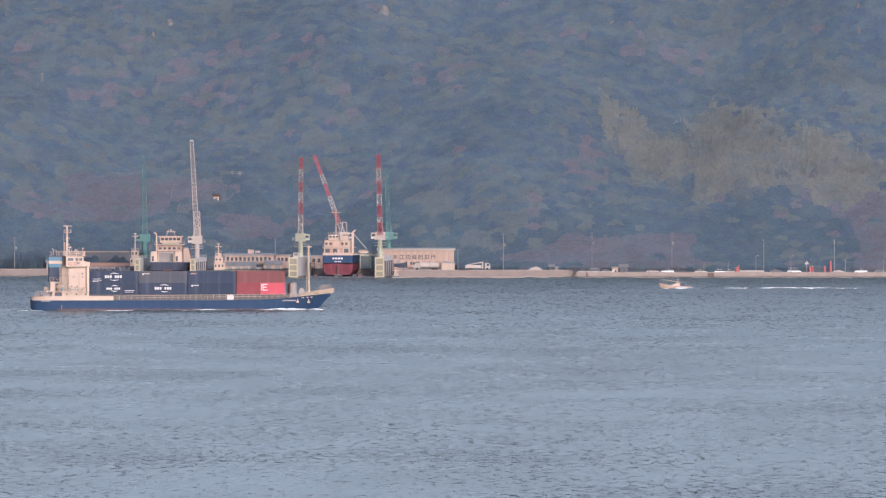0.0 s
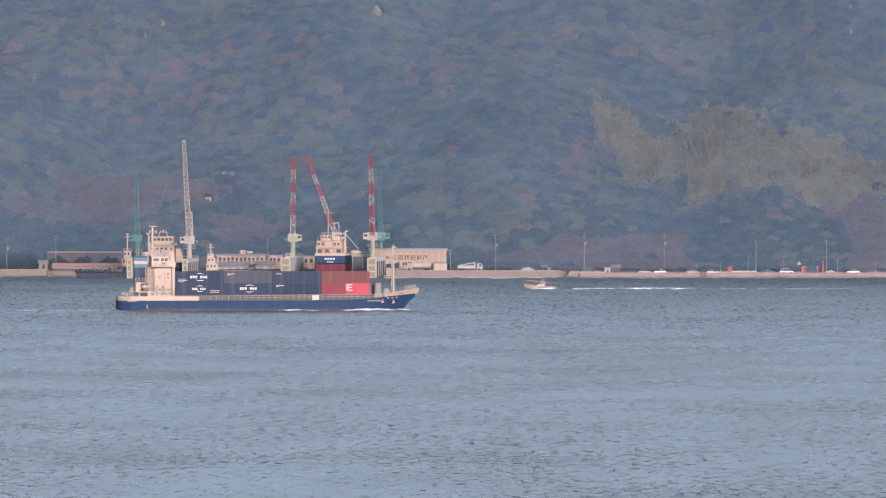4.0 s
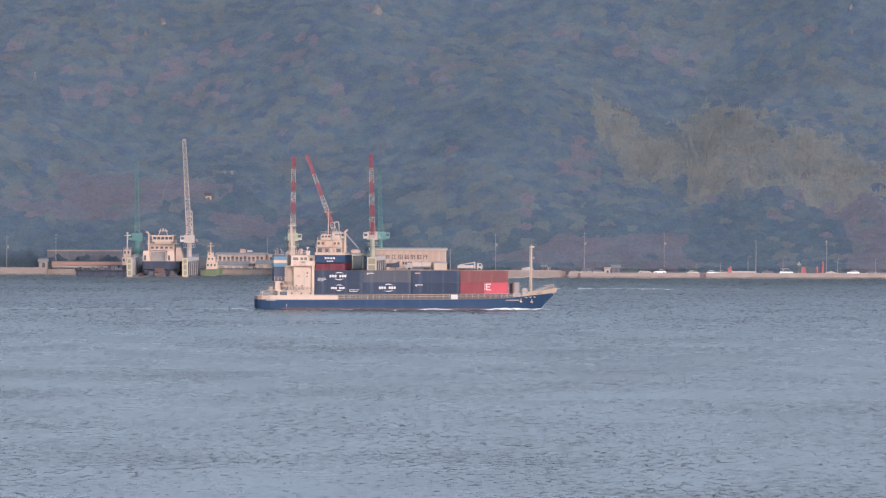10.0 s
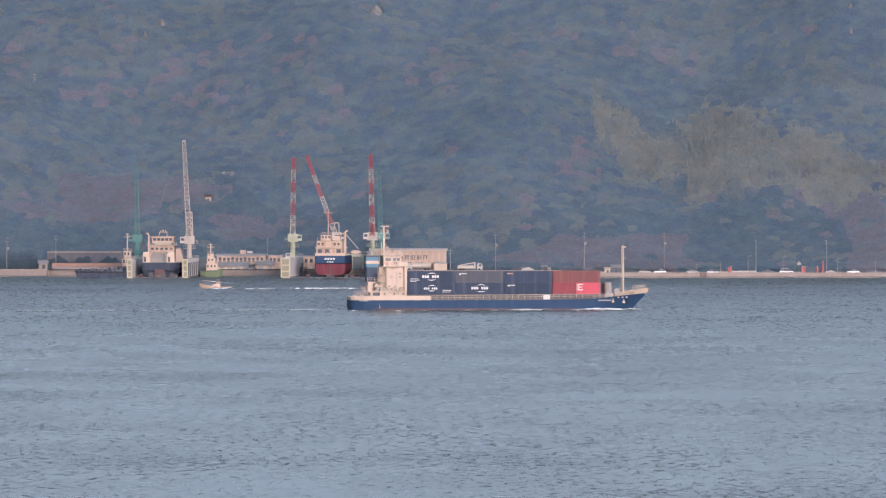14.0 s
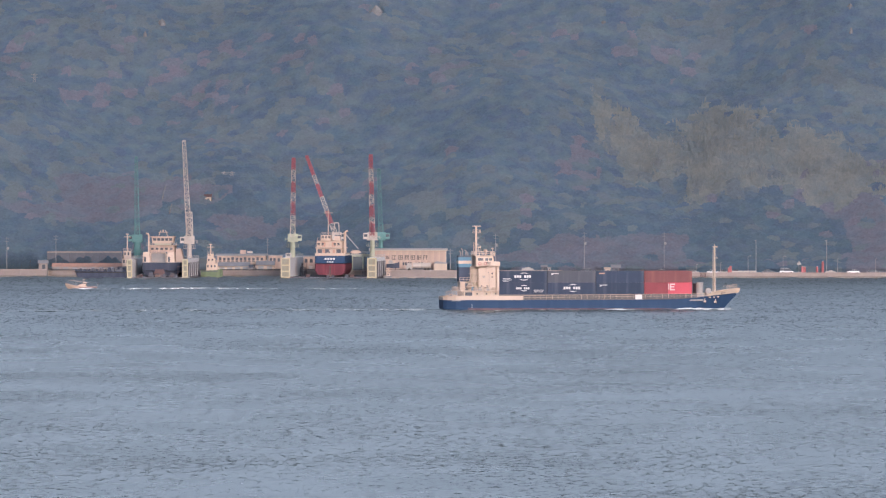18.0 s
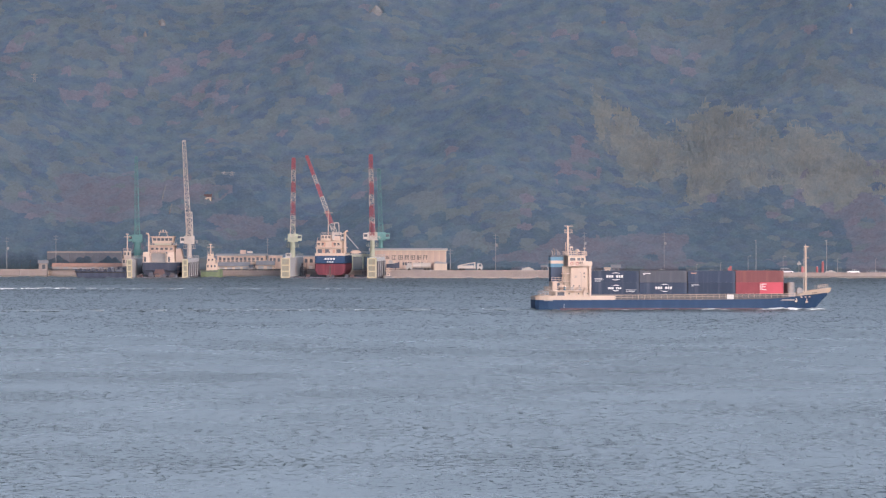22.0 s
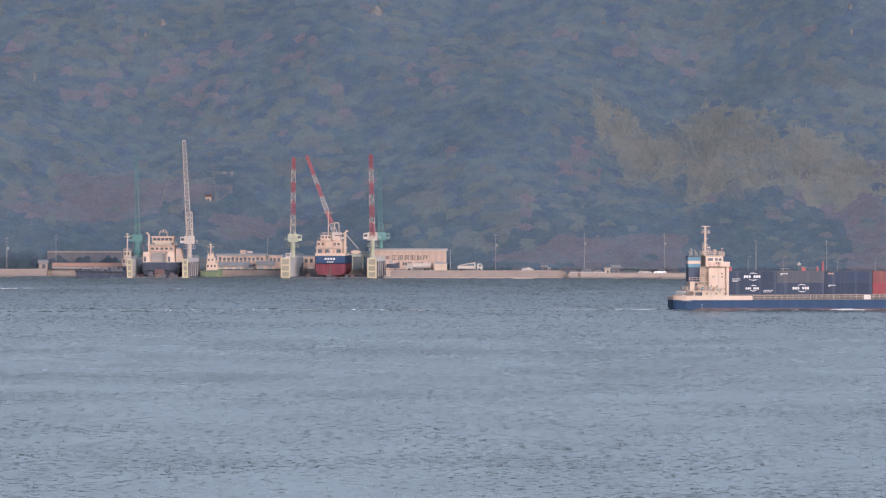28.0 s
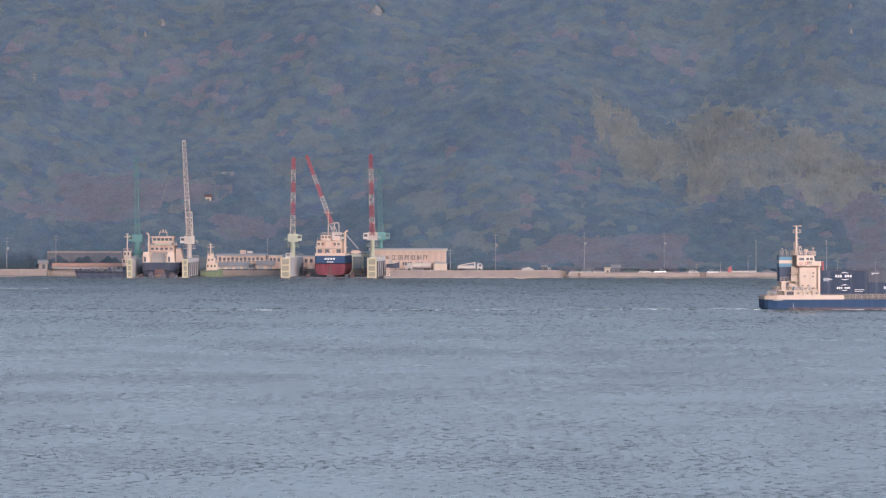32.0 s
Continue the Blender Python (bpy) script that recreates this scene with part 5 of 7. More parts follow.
# ---- floating docks ----
def dock_wall(dock, x0, x1, length, z1, front, side):
    """A hollow side wall of a floating dock with a framed end."""
    wall = part("side_wall", Shape().box(x0, x1, 0.35, length, 0.4, z1, edge=0.06), side, dock)
    w = x1 - x0
    s = Shape()
    s.box(x0, x0 + 0.45, -0.1, 0.34, 0.2, z1).box(x1 - 0.45, x1, -0.1, 0.34, 0.2, z1)
    for z in (0.2, 2.2, 4.3, z1 - 0.45):
        s.box(x0 + 0.45, x1 - 0.45, -0.1, 0.34, z, z + 0.45)
    part("end_frame", s, front, wall, "pale yellow framed end")
    part("end_plate", Shape().box(x0 + 0.45, x1 - 0.45, 0.12, 0.34, 0.3, z1 - 0.3), DOCK_PLATE_SHADE, wall)
    part("wall_rail", Shape().rail([(x0 + 0.1, 0, z1), (x1 - 0.1, 0, z1), (x1 - 0.1, length, z1)], 1.0, 2.5, 0.05), GALV, wall)
    return wall


def build_dock(label, x0, x1, y0, length, z1, wall_w, front, yaw):
    dock = thing("floating_dock", pose(x0, y0, 0, 0, 0, yaw), label, "floating dock", "floating docks")
    w = x1 - x0
    part("pontoon", Shape().box(-0.2, w + 0.2, 0, length, -1.2, 0.55, edge=0.08), DOCK_DARK, dock)
    for a, b in ((0, wall_w), (w - wall_w, w)):
        dock_wall(dock, a, b, length, z1, front, DOCK_GREY)
    # slanted fender timbers on the outer side
    fender = Shape().prism_x([(0, 0.6), (2.4, 0.6), (4.6, z1 - 1.2), (2.2, z1 - 1.2)], 0, 0.34).mesh("fender", GALV)
    for i in range(5):
        part("fender", fender, GALV, dock, m=pose(w + 0.003, 3 + i * 8.5, 0))
    part("outer_plate", Shape().box(w + 0.001, w + 0.12, 0.4, length - 0.2, 0.5, z1 - 1.2), DOCK_DARK, dock)
    for i in range(7):
        part("keel_block", Shape().box(w * 0.5 - 1.0, w * 0.5 + 1.0, 3 + i * 6.0, 4.2 + i * 6.0, 0.55, 1.3), SPRUNG, dock)
    # staging along the inner sides
    rng = random.Random(int(w * 10))
    for i in range(7):
        for x in (w - wall_w - 1.9,) if i < 5 else (wall_w + 0.3, w - wall_w - 1.9):
            h = rng.uniform(2.6, 4.6)
            mt = rng.choice([RUST, DOCK_DARK, RUST])
            st = part("staging", Shape().box(x - 0.1, x + 1.6, 3.9 + i * 6, 6.5 + i * 6, 0.55 + h / 2.2, 0.7 + h / 2.2), mt, dock)
            part("top_platform", Shape().box(x - 0.1, x + 1.6, 3.9 + i * 6, 6.5 + i * 6, 0.55 + h / 1.1, 0.7 + h / 1.1), mt, st)
            for px in (0, 1.5):
                for py in (0, 2.4):
                    part("post", Shape().tube((x + px, 4 + i * 6 + py, 0.55), (x + px, 4 + i * 6 + py, 0.55 + h), 0.08, n=4), mt, st)
    for i in range(6):
        x = rng.uniform(wall_w + 0.5, w - wall_w - 1.5)
        part("deck_box", Shape().box(x, x + rng.uniform(0.6, 1.3), 0.5, 1.5, 0.55, rng.uniform(1.0, 1.7)), rng.choice([RUST, DOCK_DARK, DOCK_DARK]), dock)
    return dock


build_dock("grey floating dock with pale yellow ends holding a ship", -107.37, -86.47, 2550, 48, 6.55, 1.95, DOCK_YELLOW, -2.6)
build_dock("large floating dock with yellow framed ends holding a ship", -55.03, -22.43, 2550, 49, 7.03, 3.2, DOCK_YELLOW, -4.2)


# ---- ships in the docks and at the quay ----
def docked_hull(ship, w, length, z0, z1, split, low, high):
    """A hull seen from its stern: flat transom, rounded bilges; two paints."""
    def loop(y, za, zb, k, base):
        pts = []
        for t in (1.0, 0.75, 0.5, 0.3, 0.15, 0.04):
            z = za + (zb - za) * t
            zz = (z - base) / (z1 - base)
            half = w / 2 * k * (1 - max(0.0, 0.34 - zz) ** 2 * 2.4)
            pts.append((half, y, z))
        return [(a, b, c) for a, b, c in pts] + [(-a, b, c) for a, b, c in reversed(pts)]
    rows = ((0, 0.94), (1.5, 1.0), (length * 0.6, 1.0), (length * 0.85, 0.7), (length, 0.08))
    hull = part("hull", Shape().loft([loop(y, split, z1, k, z0) for y, k in rows]), high, ship)
    part("bottom", Shape().loft([loop(y + (0.9 if y == 0 else 0.0), z0, split - 0.004, k, z0) for y, k in rows]), low, ship, "faded underwater paint")
    return hull


def build_docked_b():
    y0 = 2556.0
    cx = -38.44
    ship = thing("cargo_ship", pose(cx, y0, 0.0, 0, 0, -4.2), "coaster with navy and red hull standing in the floating dock", "ship")
    hull = docked_hull(ship, 10.6, 42, 0.95, 7.65, 4.96, HULL_RED, NAVY)
    top = 7.65
    part("rudder", Shape().box(-0.25, 0.25, -0.2, 1.6, 1.35, 4.2).tube((0, 0.6, 2.2), (0, 2.2, 2.2), 0.35, n=8), RUST, ship)
    name = Shape()
    for i in range(4):
        name.box(-1.8 + 0.95 * i, -1.15 + 0.95 * i, -0.06, 0.0, top - 1.35, top - 0.75)
    for i in range(4):
        name.box(-1.1 + 0.6 * i, -0.7 + 0.6 * i, -0.06, 0.0, top - 2.3, top - 1.9)
    part("name_bars", name, LETTER, hull)
    part("bulwark", Shape().box(-4.95, 4.95, 0.1, 0.25, top, top + 0.9).box(-5.2, -5.05, 0.25, 18, top, top + 0.9).box(5.05, 5.2, 0.25, 18, top, top + 0.9), WHITE, ship)
    house = part("deck_house", Shape().box(-5.0, 4.0, 3, 13, top, top + 2.6, edge=0.1), WHITE, ship)
    part("boat_deck", Shape().box(-5.3, 4.9, 1.8, 13.4, top + 2.6, top + 2.8), WHITE, ship)
    mid = part("cabin_tier", Shape().box(-4.9, 3.9, 3.6, 12.6, top + 2.8, top + 5.0, edge=0.1), WHITE, ship)
    for x in (-4.6, -3.2, 0.9, 2.2):
        part("window", Shape().box(x, x + 0.8, 3.55, 3.62, top + 3.5, top + 4.3), GLASS, mid)
    # flat black plates paint in the shade under the deck overhang
    for x in (-4.5, -1.9, 1.9):
        part("recess_shade", Shape().box(x, x + 1.5, 2.96, 3.01, top + 0.5, top + 2.2), BLACK, house)
    # warm sunlight on these panels and doors is put into their orange colour
    for x in (-3.0, 0.3):
        part("lit_panel", Shape().box(x, x + 1.2, 3.56, 3.61, top + 3.0, top + 4.6), RUST_ROOF, mid, "orange panel painted as a sunlit recess")
    for x in (-2.85, 0.6):
        part("door", Shape().box(x, x + 0.9, 2.95, 3.02, top + 0.1, top + 2.1), RUST_ROOF, house, "door coloured orange as if sunlit")
    part("bridge_deck", Shape().box(-4.6, 3.2, 2.8, 12.8, top + 5.0, top + 5.15).rail([(-4.5, 2.9, top + 5.15), (3.1, 2.9, top + 5.15)], 0.95, 0.9, 0.05), WHITE, ship)
    br = part("bridge", Shape().box(-3.6, -0.2, 5, 11, top + 5.15, top + 7.0, edge=0.1), WHITE, ship)
    for x in (-3.3, -2.2, -1.1):
        part("window", Shape().box(x, x + 0.8, 4.96, 5.02, top + 5.9, top + 6.6), GLASS, br)
    part("bridge_rail", Shape().rail([(-3.6, 5.0, top + 7.0), (-0.2, 5.0, top + 7.0)], 0.9, 0.8, 0.05), WHITE, br)
    mast = part("mast", Shape().tube((-1.3, 8, top + 7.0), (-1.3, 8, 23.0), 0.16, 0.1, 8), WHITE, ship)
    part("crosstree", Shape().tube((-2.8, 8, 22.23), (0.3, 8, 22.23), 0.1), WHITE, mast)
    fun = part("funnel", Shape().box(0.9, 3.0, 6, 10, top + 5.0, top + 6.7, (0.15, 0.15, 0.2, 0.2), edge=0.1), WHITE, ship)
    part("funnel_top", Shape().box(1.05, 2.85, 6.1, 9.9, top + 6.7, top + 7.0), BLACK, fun)
    part("exhaust_pipe", Shape().tube((2.6, 7, top + 7.0), (2.6, 7, top + 10.6), 0.11, 0.08), GALV, fun)
    rail = Shape().rail([(-5.2, 1.9, top + 2.8), (4.5, 1.9, top + 2.8)], 0.95, 0.9, 0.05)
    part("deck_rail", rail, WHITE, ship)
    lad = Shape()
    for k in (-1, 1):
        lad.tube((k * 0.35 - 1.0, 1.9, top + 0.1), (k * 0.35 + 0.4, 1.9, top + 2.7), 0.07, n=4)
        lad.tube((-1.0 - k * 1.4, 1.95, top + 0.2), (-1.0, 1.95, top + 1.0), 0.12, n=4)
    part("ladder", lad, WHITE, ship)
    dav = part("provision_crane", Shape().tube((4.6, 6, top), (4.6, 6, top + 8.0), 0.55, 0.4, 10).tube((4.6, 6, top + 8.0), (5.6, 6, top + 8.6), 0.3), WHITE, ship)
    part("crane_jib", Shape().tube((5.0, 6, top + 7.2), (9.3, 6, top + 2.2), 0.22, 0.15), GALV, dav)
    part("rescue_boat", Shape().loft([[(8.2 + x, 5 + y * r, top + 1.2 + z * r) for y, z in ((-0.8, 0.3), (-0.6, -0.5), (0.6, -0.5), (0.8, 0.3), (0, 0.7))] for x, r in ((-1.6, 0.3), (-1.0, 1), (1.2, 1), (1.8, 0.4))]), WHITE, ship)
    part("boat_platform", Shape().box(5.0, 10.2, 4, 7, top + 0.1, top + 0.4), GALV, ship)


def build_docked_a():
    y0 = 2557.0
    cx = -95.74
    ship = thing("work_ship", pose(cx, y0, 0.0, 0, 0, -2.2), "dark-hulled ship with white bridge house in the floating dock", "ship")
    top = 5.33
    docked_hull(ship, 13.4, 40, 0.75, top, top - 2.9, HULL_DARK, HULL_DARK)
    for x, mt in ((-4.6, DOCK_DARK), (-1.0, RUST), (2.6, DOCK_DARK)):
        part("bilge_block", Shape().box(x, x + 2.0, -0.3, 2.0, 0.55, 1.9, (0.3, 0.3, 0.2, 0.2)), mt, ship)
    part("rust_patch", Shape().box(-2.6, 1.2, -0.03, 0.6, 1.6, 3.0, (0.5, 0.5, 0.0, 0.0)), RUST, ship, "rusty stern frame")
    for a, b in ((-6.6, -4.0), (1.6, 4.4)):
        blk = part("side_house", Shape().box(a, b, 1, 11, top, top + 3.6, (0.2, 0.2, 0.3, 0), edge=0.1), WHITE, ship)
        part("side_door", Shape().box(a + 0.5, a + 1.2, 1.02, 1.12, top + 0.3, top + 2.0), GLASS, blk)
    part("working_deck", Shape().box(-6.6, 6.5, 0.4, 14, top - 0.1, top + 0.12), STEEL, ship)
    part("winch_recess", Shape().box(-3.9, 1.5, 5.0, 11, top + 0.1, top + 3.0), STEEL, ship)
    # low sun on the casing and the cabin tier is painted in as salmon
    part("stern_casing", Shape().box(4.6, 7.4, 2.0, 9, top, top + 4.6, (0.0, 0.9, 0.3, 0), edge=0.08), SALMON, ship, "stern casing coloured salmon as if sunlit")
    part("gallows", Shape().path([(-3.8, 1.2, top), (-3.8, 1.2, top + 3.3), (1.4, 1.2, top + 3.3), (1.4, 1.2, top)], 0.16), WHITE, ship)
    tier = part("cabin_tier", Shape().box(-4.4, 4.2, 4, 12, top + 3.6, top + 5.8, edge=0.1), SALMON, ship, "cabin tier coloured salmon as if sunlit")
    for i in range(5):
        part("window", Shape().box(-3.9 + 1.6 * i, -3.0 + 1.6 * i, 3.95, 4.02, top + 4.3, top + 5.0), GLASS, tier)
    part("boat_deck", Shape().box(-5.4, 5.0, 2.6, 12.4, top + 5.8, top + 6.0).rail([(-5.3, 2.7, top + 6.0), (4.9, 2.7, top + 6.0)], 0.95, 0.9, 0.05), WHITE, ship)
    br = part("bridge", Shape().box(-3.5, 3.6, 4.6, 10, top + 6.6, top + 8.6, (-0.3, -0.3, -0.3, 0), edge=0.1), WHITE, ship)
    for i in range(5):
        part("window", Shape().box(-3.2 + 1.35 * i, -2.1 + 1.35 * i, 4.3, 4.5, top + 7.4, top + 8.3), GLASS, br)
    part("bridge_base", Shape().box(-2.8, 2.8, 5, 10, top + 6.0, top + 6.6), CRANE_GREEN, ship)
    part("bridge_roof", Shape().box(-4.2, 4.2, 4.0, 10.4, top + 8.6, top + 8.85), WHITE, ship)
    ra = Shape().tube((-1.6, 7, top + 8.8), (-0.8, 7, top + 11.0), 0.12).tube((1.6, 7, top + 8.8), (0.8, 7, top + 11.0), 0.12).box(-1.6, 1.6, 6.7, 7.3, top + 10.2, top + 10.4).tube((0, 7, top + 10.4), (0, 7, top + 11.2), 0.25)
    part("radar_mast", ra, WHITE, ship)
    vp = Shape().path([(-4.6, 3, top), (-4.6, 3, top + 9.2), (-4.9, 3, top + 9.9), (-5.6, 3, top + 9.9)], 0.28, 8)
    part("vent_pipe", vp, WHITE, ship)
    st = Shape()
    for i in range(6):
        st.box(4.6 + 0.3 * i, 4.75 + 0.3 * i, 3, 3.3, top, top + 5.0)
    part("deck_ladder_rack", st, GALV, ship)
    part("lashing_lamp", Shape().tube((3.0, 3, top + 4), (3.0, 3, top + 6.6), 0.1).box(2.7, 3.3, 2.8, 3.2, top + 6.5, top + 7.0), GALV, ship)


def small_house_ship(name, label, x, y, mirror, hull_mat, l, top, house, mast_z, w=4.6):
    """A small vessel moored bow or stern on, with a white house and a mast."""
    ship = thing(name, pose(x, y, 0), label, "ship")
    loops = []
    for t, k in ((-0.5, 0.86), (-0.3, 1.0), (0.2, 1.0), (0.38, 0.8), (0.5, 0.2)):
        xx = mirror * t * l
        lift = 0.5 * max(0, t) * 2
        loops.append([(xx, -w / 2 * k, top + lift), (xx, -w / 2 * k * 0.85, 0.2), (xx, -w / 2 * k * 0.5, -1.0), (xx, w / 2 * k * 0.5, -1.0), (xx, w / 2 * k * 0.85, 0.2), (xx, w / 2 * k, top + lift)])
    hull = part("hull", Shape().loft(loops), hull_mat, ship)
    part("rubbing_band", Shape().box(-0.45 * l, 0.3 * l, -w / 2 - 0.06, -w / 2 + 0.1, top - 0.35, top - 0.1) if mirror > 0 else Shape().box(-0.3 * l, 0.45 * l, -w / 2 - 0.06, -w / 2 + 0.1, top - 0.35, top - 0.1), BLACK, hull)
    z = top
    for i, (a, b, h) in enumerate(house):
        tier = part("house_tier", Shape().box(a, b, -w / 2 + 0.5 + 0.2 * i, w / 2 - 0.5, z, z + h, edge=0.07), WHITE, ship)
        n = max(1, int((b - a) / 1.1))
        for k in range(n):
            part("window", Shape().box(a + 0.3 + k * (b - a - 0.3) / n, a + 0.85 + k * (b - a - 0.3) / n, -w / 2 + 0.46 + 0.2 * i, -w / 2 + 0.54 + 0.2 * i, z + h * 0.45, z + h * 0.8), GLASS, tier)
        part("deck_rail", Shape().rail([(a, -w / 2 + 0.5, z + h), (b, -w / 2 + 0.5, z + h)], 0.8, 0.8, 0.05), WHITE, tier)
        z += h
    mx = (house[-1][0] + house[-1][1]) / 2
    mast = part("mast", Shape().tube((mx, 0, z), (mx, 0, mast_z), 0.22, 0.14, 8), WHITE, ship)
    part("crosstree", Shape().box(mx - 1.1, mx + 1.1, -0.12, 0.12, mast_z - 1.2, mast_z - 0.95).box(mx - 0.5, mx + 0.5, -0.2, 0.2, mast_z - 0.3, mast_z), WHITE, mast)
    return ship


build_docked_b()
build_docked_a()
small_house_ship("tug_boat", "small green-hulled boat with white wheelhouse at the quay", -79.65, 2590.0, 1, GREEN_HULL, 7.4, 2.28, [(-1.9, 2.0, 2.4), (-1.6, 1.2, 2.0), (-1.4, 0.6, 1.4)], 11.43)
small_house_ship("supply_boat", "small ship with white wheelhouse moored beside the dock", -108.25, 2594.0, 1, HULL_DARK, 8.0, 3.6, [(-2.4, 3.4, 2.8), (-2.0, 0.6, 2.6)], 14.91)
small_house_ship("launch_boat", "little white launch boat moored by the quay wall", -18.63, 2554.0, -1, CAR_WHITE, 3.2, 0.75, [(-0.6, 0.7, 0.95), (-0.4, 0.4, 0.6)], 3.64, 1.6)


def build_barge():
    barge = thing("deck_barge", pose(-124.72, 2548, 0), "low black deck barge loaded with dark gear", "barge")
    l = -107.28 - -124.72
    hull = Shape().loft([[(x, -4, z1), (x, -3.6, -1), (x, 3.6, -1), (x, 4, z1)] if x > 1 else [(x, -3.4, z1), (x + 1.2, -3, -0.6), (x + 1.2, 3, -0.6), (x, 3.4, z1)] for x, z1 in ((0, 3.1), (2.2, 2.7), (l, 2.5))])
    part("hull", hull, HULL_DARK, barge)
    part("fender_rail", Shape().tube((0.2, -4.0, 2.3), (l, -4.05, 2.1), 0.16), TYRE, barge)
    rng = random.Random(3)
    for i in range(11):
        x = 1.4 + i * (l - 2.4) / 11
        w, h = rng.uniform(0.8, 1.5), rng.uniform(0.7, 1.9)
        part("deck_gear", Shape().box(x, x + w, -2.5, rng.uniform(-1, 2), 2.5, 2.5 + 0.7 * h, (0.15, 0.1, 0.1, 0.1), edge=0.05), rng.choice([DOCK_DARK, BLACK, DOCK_DARK, HULL_DARK]), barge)
    for x in (1.0, 6.5, 12.5):
        part("bitt", Shape().tube((x, -3.4, 2.5), (x, -3.4, 3.3), 0.2, n=8), BLACK, barge)
    part("rail", Shape().rail([(2.2, 3.5, 2.55), (l - 0.5, 3.5, 2.55)], 1.1, 1.6, 0.05), DOCK_DARK, barge)


build_barge()


# ---- buildings of the yard ----
def build_office():
    y0 = 2612.0
    x0, x1 = -78.56, -61.47
    z0, z1 = 2.2, 7.14
    b = thing("office_building", pose(x0, y0, z0), "long low pinkish office building with a row of openings", "building")
    w, h = x1 - x0, z1 - z0
    part("wall", Shape().box(0, w, 0, 8, 0, h), SALMON, b)
    part("roof", Shape().prism_x([(-0.7, h), (8.7, h), (8.5, h + 0.35), (4, h + 0.75), (-0.6, h + 0.4)], -0.5, w + 0.5), ROOF_GREY, b)
    n = 11
    for i in range(n):
        x = 0.7 + i * (w - 1.2) / n
        win = part("window", Shape().box(x, x + 0.85, -0.02, 0.06, h - 2.1, h - 0.7 if i % 3 else h - 0.5), GLASS, b)
        part("frame", Shape().box(x - 0.08, x + 0.93, -0.05, 0.02, h - 2.2, h - 2.1), WHITE, win)
    part("gallery", Shape().box(-0.2, w + 0.2, -1.2, 0, h - 2.75, h - 2.55).rail([(-0.2, -1.15, h - 2.55), (w + 0.2, -1.15, h - 2.55)], 0.9, 1.6, 0.05), CREAM, b)
    part("roof_cabin", Shape().box(8.0, 10.0, 2, 5, h + 0.4, h + 2.0, edge=0.05), SALMON, b)
    part("roof_tank", Shape().box(10.4, 12.2, 3, 5, h + 0.9, h + 1.6), CRANE_WHITE, b)
    wing = thing("workshop_wing", pose(-60.64, 2610, z0), "pinkish workshop block with dark windows", "building")
    w = -55.93 - -60.64
    part("wall", Shape().box(0, w, 0, 8, 0, h), SALMON, wing)
    part("roof", Shape().box(-0.3, w + 0.3, -0.4, 8.4, h, h + 0.3), ROOF_GREY, wing)
    for x in (0.5, 1.7, 3.2):
        part("window", Shape().box(x, x + 0.8, -0.03, 0.05, h - 2.0, h - 0.8), GLASS, wing)
    mast = thing("radio_mast", pose(-60.96, 2611, 2.2), "slim steel radio mast beside the office", "mast")
    part("pole", Shape().tube((0, 0, 0), (0, 0, 13.23 - 2.2), 0.12, 0.07), GALV, mast)
    for z in (8.6, 9.6, 10.6):
        part("cross_arm", Shape().tube((-0.5, 0, z), (0.5, 0, z), 0.06).tube((0, -0.5, z), (0, 0.5, z), 0.06), GALV, mast)


def build_shed(label, x0, x1, y0, z0, eave, ridge, roof, wall, doors=2, depth=6):
    shed = thing("shed", pose(x0, y0, z0), label, "shed", "low sheds on the quay")
    w = x1 - x0
    part("wall", Shape().box(0, w, 0.3, depth, 0, eave - z0), wall, shed)
    part("roof", Shape().prism_x([(-0.2, eave - z0), (depth + 0.3, eave - z0), (depth / 2, ridge - z0)], -0.25, w + 0.25), roof, shed)
    for i in range(doors):
        x = (i + 0.5) * w / doors - 0.9
        part("door", Shape().box(x, x + 1.8, 0.22, 0.32, 0.05, min(2.2, eave - z0 - 0.25)), ROOF_GREY, shed)


build_office()
build_shed("low shed with dark grey roof on the quay", -77.92, -67.16, 2604, 2.2, 3.59, 4.96, ROOF_GREY, CREAM, 4)
build_shed("low shed with dark grey roof beside workshop", -64.61, -58.54, 2604, 2.2, 3.98, 5.45, ROOF_GREY, CREAM, 2)
build_shed("long low shed with rusty orange roof by the quay", -135.49, -110.71, 2606, 2.2, 3.47, 4.65, RUST_ROOF, CONCRETE_LIGHT, 8)


